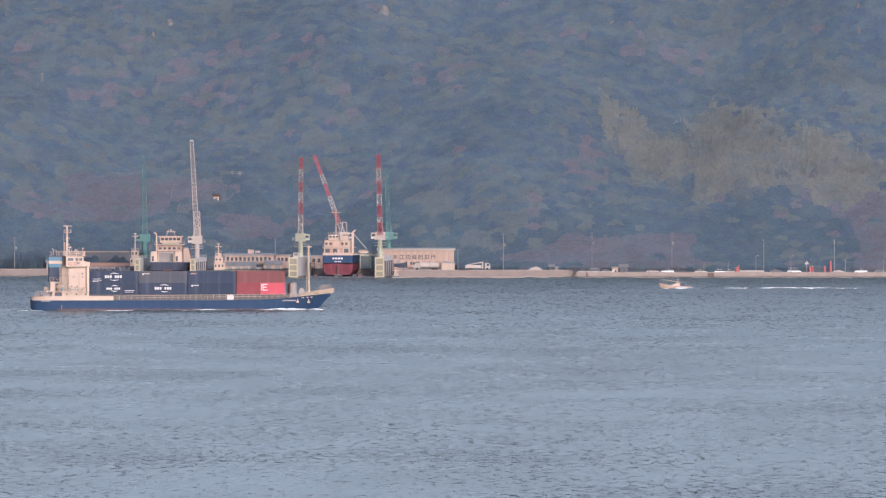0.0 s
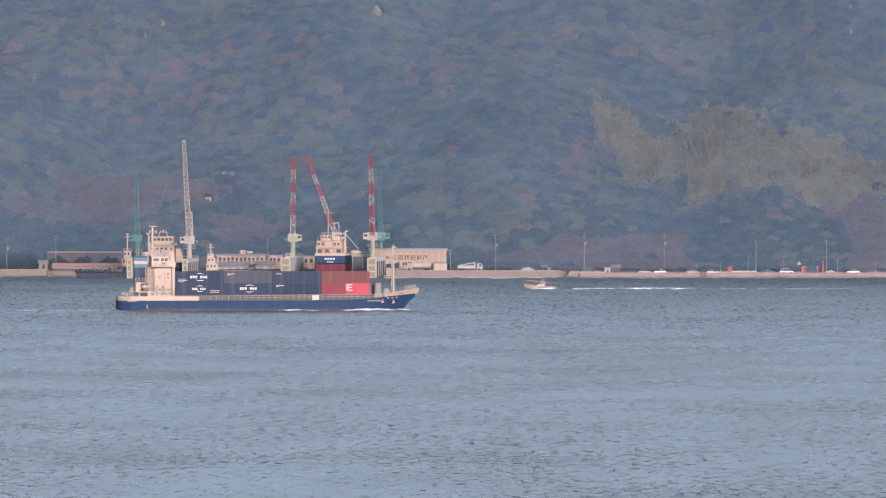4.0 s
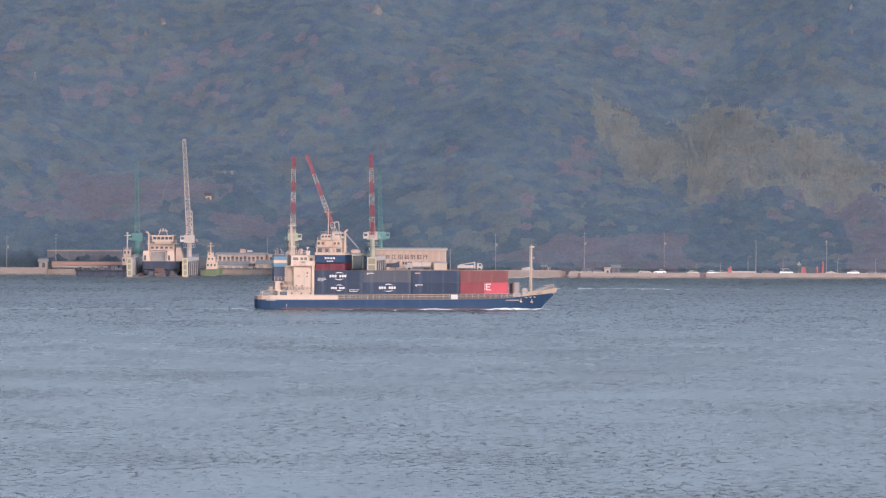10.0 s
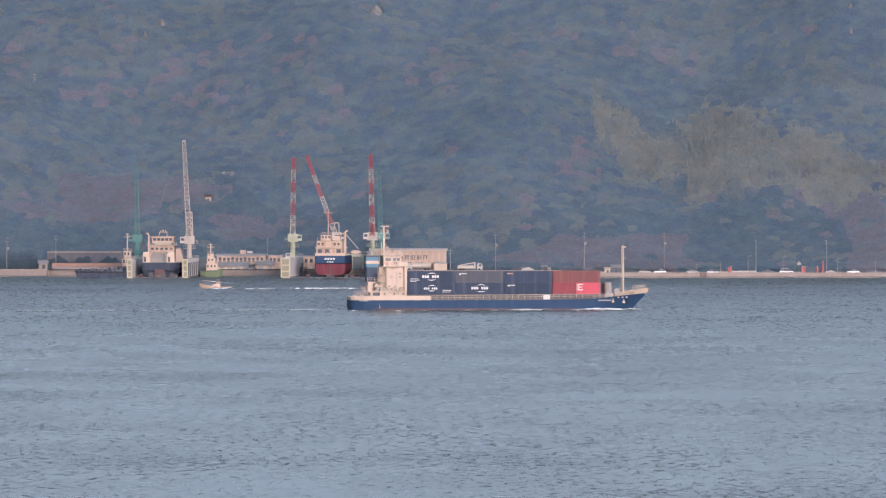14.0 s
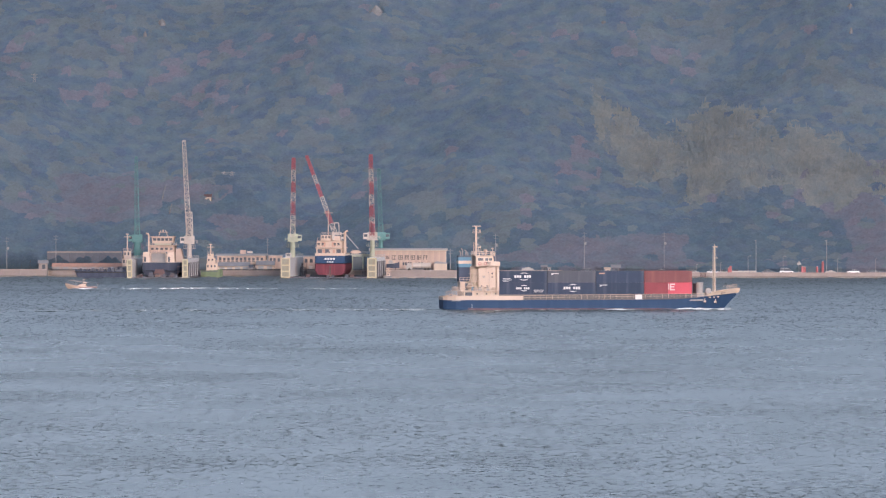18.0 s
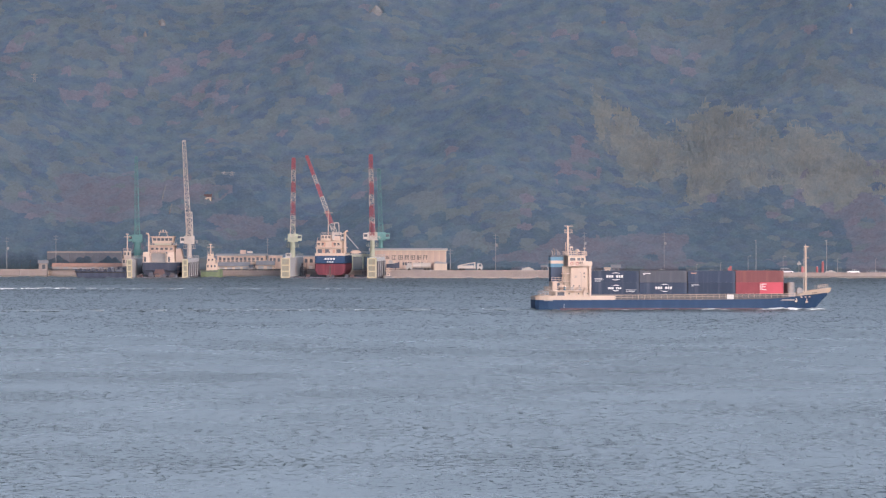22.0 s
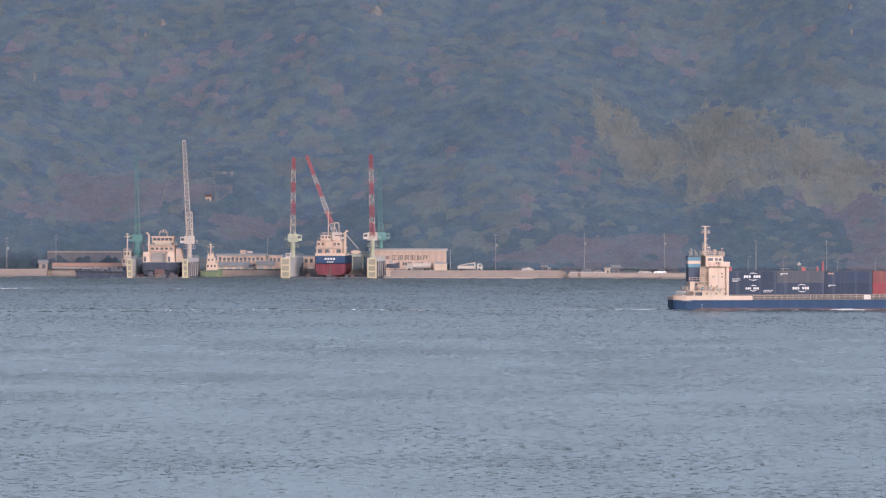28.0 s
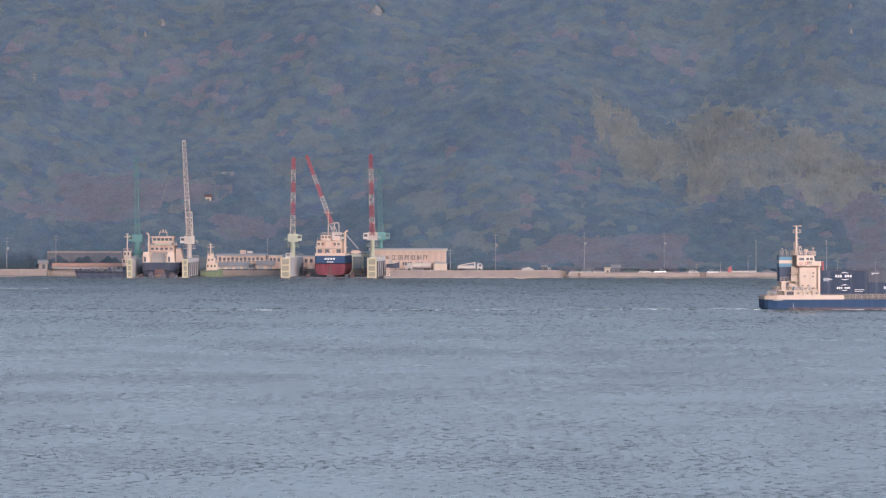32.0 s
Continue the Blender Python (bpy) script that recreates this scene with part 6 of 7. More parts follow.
def build_hall():
    """The main hall with the yard's name in plain bars."""
    y0 = 2584.0
    x0, x1 = -25.06, 1.17
    z0, z1 = 2.3, 9.24
    b = thing("shipyard_hall", pose(x0, y0, z0), "salmon-clad shipyard hall with dark sign and low windows", "building")
    w, h = x1 - x0, z1 - z0
    # cladding sheets, each its own panel
    n = 12
    sheet = Shape()
    pts = []
    k = 5
    for i in range(k):
        a = i * (w / n - 0.02) / k
        d = (w / n - 0.02) / k
        pts += [(a, 0.0), (a + 0.45 * d, 0.0), (a + 0.55 * d, 0.05), (a + 0.95 * d, 0.05)]
    pts.append((w / n - 0.02, 0.0))
    m = len(pts)
    sheet.add([(px, py, zz) for zz in (0.6, h) for px, py in pts], [(i, i + 1, m + i + 1, m + i) for i in range(m - 1)])
    me = sheet.mesh("cladding_sheet", SALMON)
    body = part("wall", Shape().box(0, w, 0.08, 16, 0, h), SALMON, b)
    for i in range(n):
        part("cladding_sheet", me, SALMON, body, m=pose(i * w / n + 0.01, 0, 0))
    part("plinth", Shape().box(-0.05, w + 0.05, -0.06, 0.1, 0, 0.6), CONCRETE, b)
    part("roof", Shape().prism_x([(-0.5, h - 0.1), (16.5, h - 0.1), (16.4, h + 0.15), (8, h + 0.7), (-0.5, h + 0.25)], -0.4, w + 0.4), CRANE_GREY, b)
    part("gutter", Shape().box(-0.4, w + 0.4, -0.62, -0.5, h - 0.05, h + 0.2), CRANE_WHITE, b)
    part("downpipe", Shape().tube((w - 0.15, -0.12, 0), (w - 0.15, -0.12, h), 0.09), CRANE_GREY, b)
    sign = Shape()
    for i in range(7):
        cx = -18.94 + i * (-6.02 - -18.94) / 6 - x0
        zc = 6.81 - z0
        a = 0.78 if i else 0.62
        # plain bars in place of each character
        ups = ((-0.9, 0.1), (-0.9, 0.2), (-0.85, 0.0, 0.85), (-0.6, 0.6), (-0.9, -0.3, 0.8), (-0.85, -0.35, 0.75), (-0.8, 0.5))[i]
        bars = ((-0.6, 0.1, 0.8), (-0.85, 0.8), (-0.85, 0.0, 0.8), (-0.7, -0.2, 0.3, 0.85), (-0.85, 0.15, 0.8), (-0.7, 0.0, 0.7), (0.2, 0.85))[i]
        for u in ups:
            sign.box(cx + a * u - 0.11, cx + a * u + 0.11, -0.05, 0.0, zc - a, zc + a)
        for v in bars:
            sign.box(cx - a * 0.95, cx + a * 0.95, -0.054, -0.004, zc + a * v - 0.11, zc + a * v + 0.11)
    part("sign_bars", sign, INK, b, "dark plain bars of the sign")
    for x in (-13.6, -12.73, -11.85, -11.07, -8.16, -7.29):
        x -= x0
        win = part("window", Shape().box(x - 0.32, x + 0.32, -0.03, 0.05, 4.19 - z0, 5.16 - z0), GLASS, b)
        part("sill", Shape().box(x - 0.38, x + 0.38, -0.1, 0.02, 4.19 - z0 - 0.1, 4.19 - z0), CONCRETE_LIGHT, win)
    part("side_door", Shape().box(-17.29 - x0, -16.13 - x0, -0.04, 0.05, 0.05, 2.6), ROOF_GREY, b)
    part("lean_to", Shape().box(-3.11 - x0, 1.36 - x0, -5.5, -0.1, 0, 2.5), CREAM, b)
    part("lean_to_roof", Shape().prism([(-3.3 - x0, 2.5), (1.55 - x0, 2.4), (1.55 - x0, 2.7), (-2.33 - x0, 3.3)], -5.8, -0.1), ROOF_GREY, b)


build_hall()


def build_retaining_wall():
    x0, x1 = -138.83, -112.49
    wall = thing("retaining_wall", pose(x0, 2634.0, 2.2), "grey-brown concrete retaining wall under the slope", "retaining wall")
    wall["kind"] = "structure"
    h = 8.52 - 2.2
    n = 10
    me = Shape().box(0.02, (x1 - x0) / n - 0.02, 0, 1.2, -0.3, h - 0.5, (0, 0, 0.35, 0)).mesh("panel", WALL_DARK)
    for i in range(n):
        part("panel", me, WALL_DARK, wall, m=pose(i * (x1 - x0) / n, 0, 0))
    part("coping", Shape().box(0, x1 - x0, 0.2, 1.4, h - 0.5, h, edge=0.06), CONCRETE, wall)


build_retaining_wall()


def build_shrub(x, y, z, w, h, seed):
    """A ragged evergreen bush: a short stem and a crown of small leaves."""
    rng = np.random.RandomState(seed)
    shrub = thing("shrub", pose(x, y, z), "dark evergreen shrub beside the concrete wall", "shrub", "shrubs under the hillside")
    part("stem", Shape().tube((0, 0, -0.2), (0.1, 0, h * 0.6), 0.12, 0.05), BARK, shrub)
    m = 1100
    a, t, k = rng.rand(m) * 6.2832, rng.rand(m), rng.rand(m) ** 0.4
    lobe = 1 + 0.25 * np.sin(3 * a + seed) + 0.2 * np.sin(5 * t * 3 + seed)
    r = w / 2 * k * lobe * np.sin(np.pi * np.clip(0.12 + 0.88 * t, 0, 1)) ** 0.6
    c = np.stack([r * np.cos(a), 0.7 * r * np.sin(a), h * (0.05 + 0.95 * t)], 1)
    e1 = rng.normal(size=(m, 3)) * 0.15
    e2 = np.cross(e1, rng.normal(size=(m, 3)))
    e2 *= 0.2 / np.linalg.norm(e2, axis=1)[:, None]
    # turn every leaf's face to fit the camera's view
    e2 *= np.where(np.cross(e1, e2)[:, 1] > 0, -1.0, 1.0)[:, None]
    crown = big_mesh("crown", np.stack([c - e1, c - e2, c + e1, c + e2], 1).reshape(-1, 3), np.arange(4 * m).reshape(-1, 4), HAZED_DARK_EVERGREEN, smooth=True)
    soft = np.array([0, -0.5, 0.5]) + 0.25 * (c - c.mean(0)) / w + 0.12 * rng.normal(size=(m, 3))
    soft /= np.linalg.norm(soft, axis=1)[:, None]
    crown.data.normals_split_custom_set(np.repeat(soft, 4, 0).astype(np.float32))
    crown.parent = shrub


for k in range(11):
    build_shrub(-137.2 + 2.5 * k, 2631.5 + 0.6 * math.sin(2.0 * k), 2.2, 3.6, 3.6 + 1.3 * math.sin(1.7 * k), 40 + k)
for k, (x, h) in enumerate(((-152.5, 4.4), (-149.0, 5.6), (-145.8, 5.0), (-142.9, 6.0), (-140.6, 4.2))):
    build_shrub(x, 2600.0 + (k % 2), 2.5, 4.4, h, 60 + k)


# ---- vehicles ----
def build_car(x, y, z, yaw, mat, label, van=False):
    car = thing("car", pose(x, y, z, 0, 0, yaw), label, "car", "vehicles on the coast road")
    key = ("car", mat.name, van)
    if key not in MESHES:
        l, w = (4.6, 1.75) if van else (4.2, 1.68)
        low = [(-l / 2, 0.3), (l / 2, 0.3), (l / 2, 0.75), (l / 2 - 0.25, 0.92), (-l / 2 + 0.1, 0.98), (-l / 2, 0.8)]
        if van:
            cab = [(-l / 2 + 0.05, 0.95), (l / 2 - 0.7, 0.92), (l / 2 - 1.25, 1.85), (-l / 2 + 0.2, 1.9)]
        else:
            cab = [(-l / 2 + 0.3, 0.95), (l / 2 - 1.0, 0.92), (l / 2 - 1.75, 1.45), (-l / 2 + 0.9, 1.47)]
        roof = [(cab[3][0] - 0.02, cab[3][1]), (cab[2][0] + 0.02, cab[2][1]), (cab[2][0] - 0.1, cab[2][1] + 0.06), (cab[3][0] + 0.1, cab[3][1] + 0.06)]
        MESHES[key] = (Shape().prism(low, -w / 2, w / 2).mesh("body", mat), Shape().prism(cab, -w / 2 + 0.1, w / 2 - 0.1).mesh("cabin_glass", GLASS),
                       Shape().prism(roof, -w / 2 + 0.1, w / 2 - 0.1).mesh("roof", mat), Shape().tube((0, -0.11, 0), (0, 0.11, 0), 0.31, n=10).mesh("wheel", TYRE), l, w)
    body, glass, roof, wheel, l, w = MESHES[key]
    part("body", body, mat, car)
    part("cabin_glass", glass, GLASS, car)
    part("roof", roof, mat, car)
    for a in (-l / 2 + 0.75, l / 2 - 0.75):
        for b in (-w / 2 + 0.1, w / 2 - 0.1):
            part("wheel", wheel, TYRE, car, m=pose(a, b, 0.31))
    return car


def build_truck(x, y, z, yaw, label, load):
    tr = thing("truck", pose(x, y, z, 0, 0, yaw), label, "truck", "vehicles on the coast road")
    cab = part("cab", Shape().prism([(2.4, 0.5), (4.2, 0.5), (4.25, 1.5), (3.95, 2.6), (2.4, 2.65)], -1.1, 1.1), CAR_WHITE, tr)
    part("windscreen", Shape().prism([(4.27, 1.55), (4.29, 1.55), (4.02, 2.4), (4.0, 2.4)], -0.95, 0.95), GLASS, cab)
    part("side_window", Shape().box(3.0, 3.8, -1.13, -1.09, 1.6, 2.3), GLASS, cab)
    part("chassis", Shape().box(-4.2, 2.4, -0.5, 0.5, 0.55, 0.85), BLACK, tr)
    if load == "tipper":
        part("bed", Shape().box(-4.3, 1.2, -1.15, 1.15, 0.9, 1.9, edge=0.05), CRANE_WHITE, tr)
        part("loader_arm", Shape().tube((1.6, 0, 0.9), (1.6, 0, 3.0), 0.25, n=8).tube((1.6, 0, 2.9), (-3.6, 0, 2.0), 0.22, 0.14), CRANE_WHITE, tr)
        part("outrigger", Shape().box(1.3, 1.9, -1.15, 1.15, 0.7, 0.95), STEEL, tr)
    else:
        part("tank", Shape().tube((-4.2, 0, 1.85), (2.0, 0, 1.85), 0.95, n=14), CRANE_GREY, tr)
        part("tank_band", Shape().tube((-1.2, 0, 1.85), (-1.0, 0, 1.85), 0.98, n=14), STEEL, tr)
    wheel = Shape().tube((0, -0.16, 0), (0, 0.16, 0), 0.48, n=12).mesh("wheel", TYRE)
    for a in (-3.3, -2.2, 3.2):
        for b in (-0.95, 0.95):
            part("wheel", wheel, TYRE, tr, m=pose(a, b, 0.48))


build_truck(9.28, 2570, 2.3, 0, "white crane truck parked on the quay", "tipper")
build_truck(-8.33, 2576, 2.3, 180, "pale tank truck parked before the hall", "tank")
for car_x, y, mat, lab, van, yaw in [
    (45.34, 2566, CAR_WHITE, "white car parked by the coast road", False, 0), (48.62, 2566, CAR_WHITE, "white van parked by the coast road", True, 180),
    (53.25, 2566, CAR_WHITE, "white car parked by the coast road", False, 0), (69.12, 2575, CAR_WHITE, "white car on the coast road", False, 0),
    (74.35, 2575, CAR_SILVER, "silver car on the coast road", False, 180), (85.28, 2566, CAR_WHITE, "white car parked by the coast road", False, 10),
    (92.22, 2566, CAR_SILVER, "silver car parked by the coast road", False, 0), (95.69, 2566, CAR_WHITE, "white car parked by the coast road", False, 0),
    (111.52, 2575, CAR_DARK, "dark car on the coast road", False, 0), (117.71, 2575, CAR_SILVER, "silver car on the coast road", True, 0),
    (100.09, 2570, CAR_WHITE, "white car parked by the coast road", False, 90), (-66.15, 2603, CAR_WHITE, "white van parked between the sheds", True, 80),
    (140.56, 2575, CAR_SILVER, "silver car on the coast road", False, 180), (147.34, 2575, CAR_DARK, "dark car on the coast road", False, 0),
]:
    build_car(car_x, y, 1.315 if y == 2575 else (2.2 if y > 2600 else 1.25), yaw, mat, lab, van)


# ---- poles, lamps, signs along the road ----
def build_utility_pole(x, y, z, top, arms=True, boxy=False):
    pole = thing("utility_pole", pose(x, y, z), "slim concrete utility pole beside the coast road", "pole", "utility poles along the shore")
    h = top - z
    part("post", Shape().tube((0, 0, 0), (0, 0, h), 0.11, 0.075, 8), GALV, pole)
    if arms:
        for dz, w in ((0.5, 0.9), (1.5, 0.7)):
            part("cross_arm", Shape().box(-w, w, -0.06, 0.06, h - dz - 0.1, h - dz), GALV, pole)
    if boxy:
        part("transformer", Shape().tube((0.4, -0.1, h - 4.4), (0.4, -0.1, h - 3.4), 0.32, n=10), GALV, pole)
    return pole


def build_lamp(x, y, z, top, reach):
    lamp = thing("street_lamp", pose(x, y, z), "thin grey street lamp with a short arm", "street lamp", "street lamps along the shore")
    h = top - z
    part("post", Shape().tube((0, 0, 0), (0, 0, h - 0.3), 0.11, 0.07, 8), GALV, lamp)
    part("arm", Shape().path([(0, 0, h - 0.3), (reach * 0.4, 0, h), (reach, 0, h + 0.02)], 0.06), GALV, lamp)
    part("head", Shape().box(min(reach, reach * 0.55), max(reach, reach * 0.55), -0.15, 0.15, h - 0.12, h + 0.02), CRANE_WHITE, lamp)


def build_floodlight(x, y, z, top):
    lamp = thing("floodlight_mast", pose(x, y, z), "tall grey floodlight mast by the road", "floodlight", "floodlight masts")
    h = top - z
    part("post", Shape().tube((0, 0, 0), (0, 0, h), 0.12, 0.09, 8), GALV, lamp)
    part("head", Shape().box(-0.4, 0.1, -0.2, 0.2, h - 0.45, h, edge=0.04), GALV, lamp)


build_utility_pole(18.05, 2582, 2.3, 14.98, True, True)
build_utility_pole(48.57, 2584, 1.25, 15.55, True, True)
build_utility_pole(76.06, 2584, 1.25, 15.55, True, True)
build_utility_pole(-150.69, 2596, 2.5, 13.73, True, True)
build_utility_pole(-134.53, 2612, 2.2, 14.4, True)
build_utility_pole(2.51, 2570, 2.3, 9.84, True)
build_floodlight(106.88, 2566, 1.25, 12.96)
build_floodlight(131.0, 2566, 1.25, 12.96)
for lx, ltop, r in ((104.02, 7.6, 1.0), (115.96, 7.5, 1.0), (134.55, 6.63, 0.5), (147.46, 6.82, 0.5), (94.58, 5.28, 0.4), (86.3, 4.71, 0.5)):
    build_lamp(lx, 2562.0, 1.25, ltop, r)


def build_sign(x, y, z, zc):
    s = thing("warning_sign", pose(x, y, z), "white triangular warning sign on a post", "sign")
    h = zc - z
    part("post", Shape().tube((0, 0, 0), (0, 0, h), 0.08), GALV, s)
    part("board", Shape().prism([(-0.75, h - 0.6), (0.75, h - 0.6), (0.0, h + 0.8)], -0.1, -0.04), CAR_WHITE, s)
    part("symbol", Shape().box(-0.14, 0.14, -0.13, -0.10, h - 0.4, h + 0.25), INK, s)


build_sign(121.41, 2563, 1.25, 5.18)


def build_marker(x, y, z, h, r):
    m = thing("harbour_marker", pose(x, y, z), "short red painted marker post on the seawall", "marker post", "red marker posts")
    part("post", Shape().tube((0, 0, 0), (0, 0, h), r, r * 0.85, 10), RED_PAINT, m)
    part("cap", Shape().tube((0, 0, h), (0, 0, h + 0.2), r * 0.5, n=8), CAR_WHITE, m)


for mx, mz in ((122.23, 2.1), (123.0, 1.9), (127.22, 2.0), (129.15, 3.8), (97.82, 2.2), (97.24, 1.6)):
    build_marker(mx, 2556.0, 1.25, mz + 0.65, 0.45)


def build_barrier(x0, x1, y, z):
    b = thing("barrier", pose(x0, y, z), "low white road barrier on the seawall", "barrier")
    n = max(2, round((x1 - x0) / 2.2))
    for i in range(n):
        part("board", Shape().box(i * (x1 - x0) / n + 0.05, (i + 1) * (x1 - x0) / n - 0.05, -0.08, 0.08, 0.75, 1.3), CAR_WHITE, b)
        part("foot", Shape().box(i * (x1 - x0) / n + 0.3, i * (x1 - x0) / n + 0.5, -0.2, 0.2, 0, 0.78), GALV, b)


build_barrier(97.51, 106.55, 2558.0, 1.25)


def build_tent(x, y, z):
    t = thing("boat_cover", pose(x, y, z), "white tarpaulin draped over a small boat ashore", "tarpaulin")
    part("cover", Shape().prism([(-2.1, 0.3), (2.1, 0.3), (1.9, 0.8), (0.2, 1.5), (-1.9, 0.9)], -1.0, 1.0), CAR_WHITE, t)
    part("trestle", Shape().box(-1.5, -1.2, -0.8, 0.8, 0, 0.3).box(1.2, 1.5, -0.8, 0.8, 0, 0.3), RUST, t)


build_tent(132.15, 2562, 1.25)
build_tent(28.96, 2568, 2.3)


def build_hut(x, y, z, w, d, h, label, wall, roof):
    hut = thing("hut", pose(x, y, z), label, "hut", "small huts")
    part("wall", Shape().box(-w / 2, w / 2, 0, d, -0.8, h), wall, hut)
    part("roof", Shape().prism_x([(-0.3, h), (d + 0.3, h), (d / 2, h + 0.35 * d)], -w / 2 - 0.3, w / 2 + 0.3), roof, hut)
    part("door", Shape().box(-w * 0.1, w * 0.25, -0.05, 0.02, 0.0, h * 0.8), GLASS, hut)


build_hut(59.18, 2572, 1.25, 2.8, 3, 2.2, "dark little shed beside the coast road", DOCK_DARK, ROOF_GREY)
build_hut(56.23, 2570, 1.25, 1.8, 2, 1.7, "pale little hut beside the coast road", CREAM, CREAM)
build_hut(36.3, 2568, 2.3, 0.9, 1, 1.1, "small white cabinet on the quay", CAR_WHITE, CAR_WHITE)
build_hut(34.62, 2572, 2.3, 1.8, 2, 1.4, "dark tool shed on the quay", DOCK_DARK, ROOF_GREY)
build_hut(-138.19, 2596, 2.5, 3.0, 3, 2.2, "grey hut at the end of the seawall", CONCRETE, ROOF_GREY)


def on_hill(x, y):
    return float(hill_height(np.array([x]), np.array([y]))[0])


hx, hy = -83.9, 2682.5
build_hut(hx, hy - 1.0, on_hill(hx, hy) - 0.4, 2.3, 3, 2.5, "little white hut in a clearing on the slope", CREAM, RUST)


def build_pylon(x, y, h, label):
    p = thing("power_pylon", pose(x, y, on_hill(x, y) - 0.3), label, "pylon", "pylons on the hill")
    part("tower", lattice(Shape(), (0, 0, 0), (0, 0, h), 1.5, 0.4, 6, 0.09, 0.06), GALV, p)
    for z in (0.75, 0.92):
        part("cross_arm", Shape().tube((-1.2, 0, h * z), (1.2, 0, h * z), 0.08), GALV, p)


for px, py, h in ((-150.8, 2774.0, 5.0), (-78.5, 2696.5, 2.5), (-75.8, 2696.5, 2.5)):
    build_pylon(px, py, h + 1.0, "small grey steel pylon among the trees")


def build_stairs(x, y, x2, y2):
    """A pale concrete drain with steps running down the slope."""
    st = thing("slope_drain", pose(x, y, on_hill(x, y)), "pale concrete stepped drain down the slope", "drain", "slope drains")
    n = 7
    for i in range(n):
        xx, yy = x + (x2 - x) * i / n, y + (y2 - y) * i / n
        z = on_hill(xx, yy)
        part("step", Shape().box(-0.13, 0.13, -0.7, 1.0, -0.6, 3.0), ROCK, st, m=pose(xx - x, yy - y, z - on_hill(x, y)))


build_stairs(*(-100.1, 2679.5), *(-99.2, 2691.5))
build_stairs(*(-97.1, 2669.0), *(-96.4, 2675.5))
build_stairs(-95.9, 2643.0, -95.0, 2652.0)


def build_guard_rail():
    """The pale guard rail of a track cut into the slope."""
    g = thing("guard_rail", pose(-132.0, 2661.0, on_hill(-132.0, 2661.0)), "thin pale guard rail of a track across the slope", "guard rail")
    z0 = on_hill(-132.0, 2661.0)
    z = 24.3 - z0
    for i in range(11):
        x = 3.2 * i
        y = next(d for d in range(-20, 60) if on_hill(-132.0 + x, 2661.0 + d) > 21.2)
        part("post", Shape().tube((x, y, -1.4 + 21.2 - z0), (x, y, z + 0.15), 0.06, n=5), ROCK, g)
        if i:
            part("rail", Shape().tube((x - 3.2, last, z), (x, y, z), 0.045, n=5), ROCK, g)
        last = y


build_guard_rail()


def build_cradle_boat():
    b = thing("boat_on_cradle", pose(-17.4, 2572, 2.3), "dark grey boat hull standing on a cradle ashore", "boat")
    part("hull", Shape().loft([[(x, -1.2 * k, 2.4 + u), (x, -0.8 * k, 1.0), (x, 0.8 * k, 1.0), (x, 1.2 * k, 2.4 + u)] for x, k, u in ((-2.0, 0.8, 0), (0.5, 1, 0.1), (1.7, 0.7, 0.4), (2.5, 0.1, 0.8))]), HULL_DARK, b)
    part("wheelhouse", Shape().box(-1.3, 0.3, -0.7, 0.7, 2.4, 3.6, (0.1, 0.3, 0.1, 0.1)), STEEL, b)
    for x in (-1.4, 1.0):
        part("cradle", Shape().box(x, x + 0.3, -1.2, 1.2, 0, 1.0), RUST, b)


build_cradle_boat()


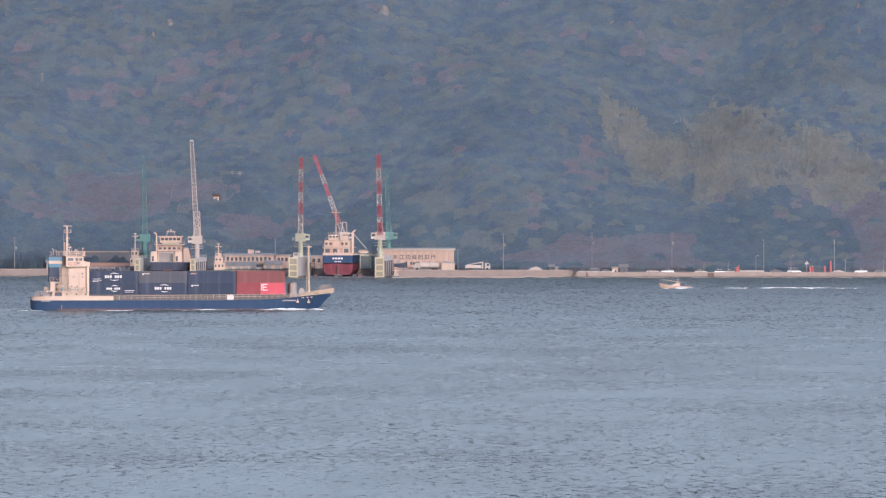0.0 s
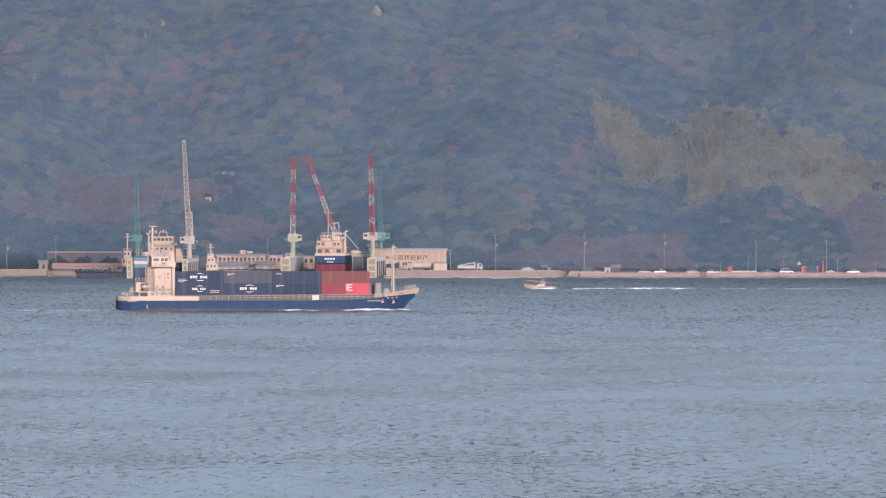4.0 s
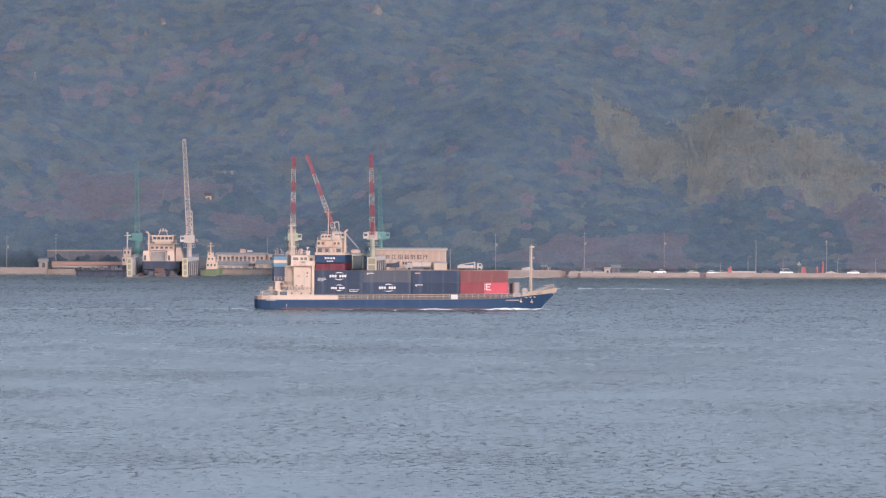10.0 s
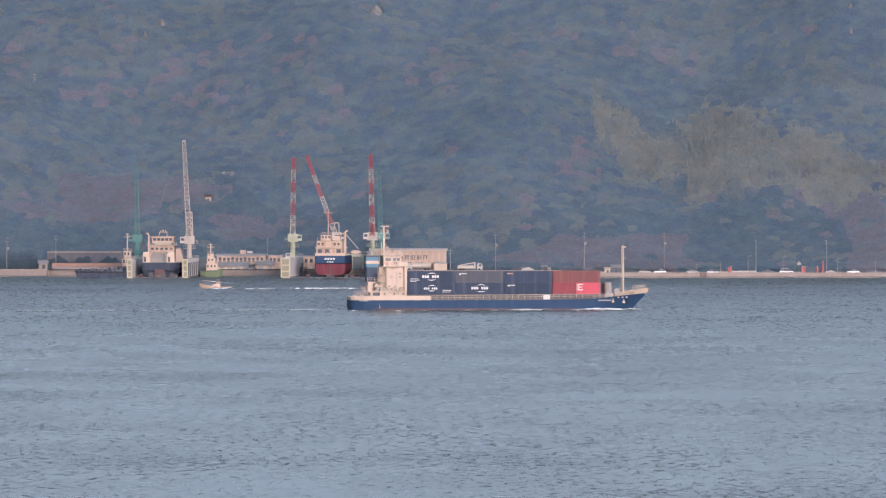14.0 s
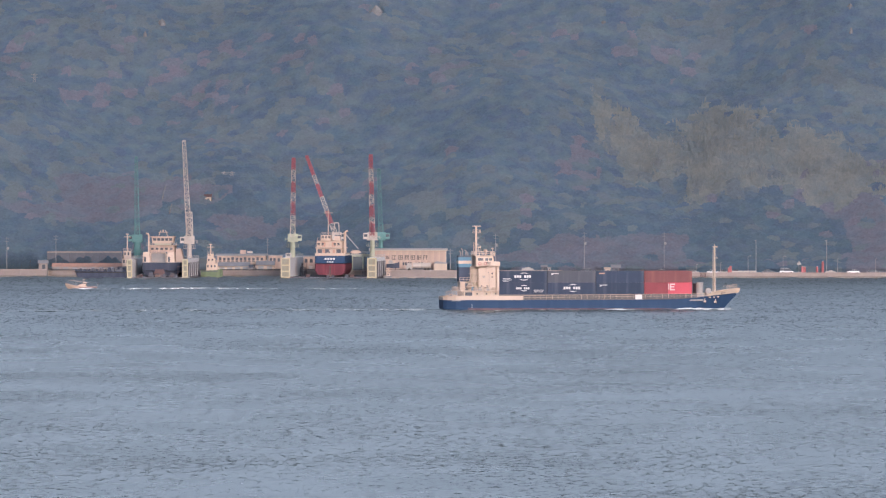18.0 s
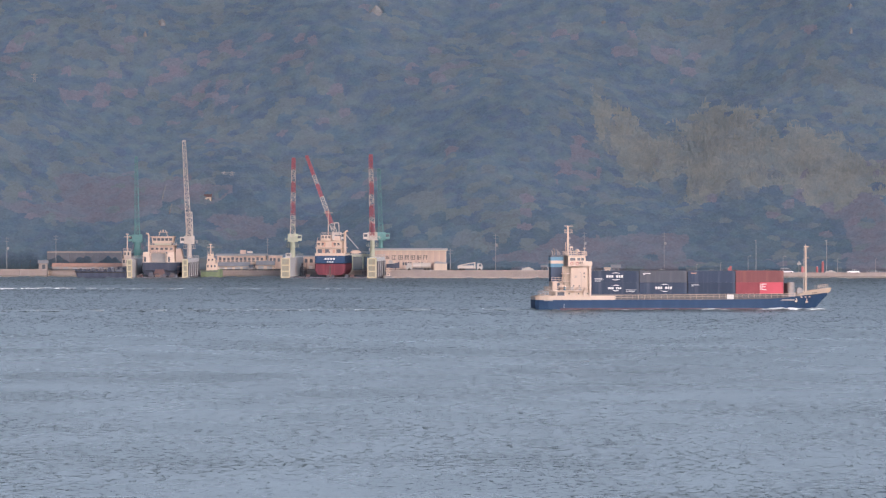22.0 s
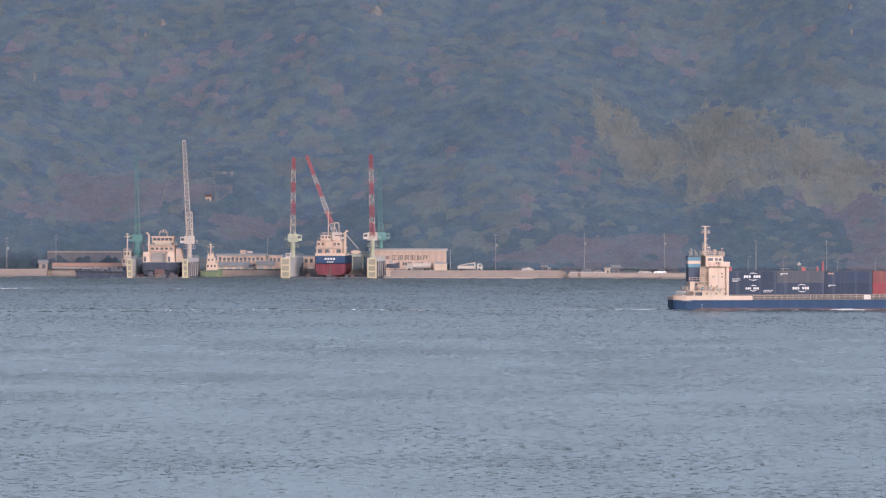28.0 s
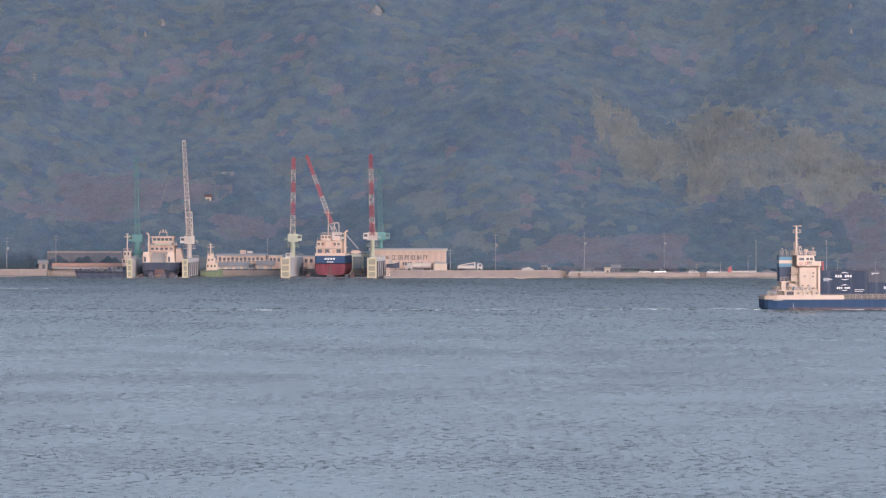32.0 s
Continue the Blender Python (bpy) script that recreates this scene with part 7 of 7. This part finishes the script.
def build_gantry():
    """The pale service bridge between dock wall and shore."""
    g = thing("service_gantry", pose(-31.89, 2602, 2.2), "pale cream service gantry beside the docked ship", "gantry")
    w = -25.04 - -31.89
    zt = 7.82 - 2.2
    part("beam", Shape().box(0, w, 0, 2.0, zt - 0.9, zt, edge=0.06), CRANE_GREEN, g)
    for x in (0.2, 3.9):
        part("post", Shape().box(x, x + 0.55, 0.3, 1.2, 0, zt - 0.9), CRANE_GREEN, g)
    part("rail", Shape().rail([(0, 0.1, zt), (w, 0.1, zt)], 0.9, 1.2, 0.05), GALV, g)
    s = thing("workshop_wing", pose(-48.79, 2606, 2.2), "pale workshop block behind the dock", "building")
    w = -43.89 - -48.79
    part("wall", Shape().box(0, w, 0, 6, 0, 6.8 - 2.2), SALMON, s)
    part("roof", Shape().box(-0.3, w + 0.3, -0.3, 6.3, 6.8 - 2.2, 7.19 - 2.2), ROOF_GREY, s)
    for x in (0.8, 2.6):
        part("window", Shape().box(x, x + 1.0, -0.04, 0.04, 2.6, 3.9), GLASS, s)
    part("notice_board", Shape().box(2.2, 3.5, -0.12, -0.04, 0.4, 1.5), CRANE_WHITE, s, "white notice board on the wall")
    h = thing("control_cabin", pose(-52.66, 2556, 6.88), "small white control cabin on the dock wall", "cabin")
    part("wall", Shape().box(-0.9, 0.9, 0, 2, 0, 1.7, edge=0.06), CRANE_WHITE, h)
    part("window", Shape().box(-0.6, 0.6, -0.04, 0.02, 0.8, 1.4), GLASS, h)


build_gantry()


def build_drain(x):
    d = thing("wall_ladder", pose(x, 2552.0, 0.35), "dark rusty ladder down the seawall", "ladder", "ladders on the seawall")
    for dx in (0, 0.5):
        part("stile", Shape().tube((dx, 0.3, 0), (dx, 0.3, 1.5), 0.11, n=6), RUST, d)
    for i in range(4):
        part("rung", Shape().tube((0, 0.3, 0.2 + 0.35 * i), (0.5, 0.3, 0.2 + 0.35 * i), 0.06, n=5), RUST, d)


for x in (46.05, 87.5, 88.65):
    build_drain(x)


# ---- what moves ----
def motions():
    c, s = math.cos(radians(SHIP_YAW)), math.sin(radians(SHIP_YAW))
    for ob in SHIP_FOLLOWERS:
        rows = []
        for t in (0.0, 8.0, 16.0, 24.0, 32.0):
            d = 5.855 * (t - 16.0) - 38.0
            rows.append((t, pose(25.6 + d * c, 1900.0 + d * s, -0.3 if ob is ship else 0.0, 0, 0, SHIP_YAW)))
        walk(ob, rows)
    for ob in BOAT_FOLLOWERS:
        rows = []
        for t, x in ((0.0, 68.21), (3.0, 39.17), (6.0, 9.79), (12.5, -54.12), (16.5, -94.66), (20.0, -130.4), (32.0, -253.24)):
            rows.append((t, pose(x, 2285.0, 0.0, 0, 0, 180)))
        walk(ob, rows)
    # the ripples run on with the wind
    walk(sea, [(0.0, pose(-4.0, 9.0, 0)), (16.0, pose(0, 0, 0)), (32.0, pose(4.0, -9.0, 0))])


motions()
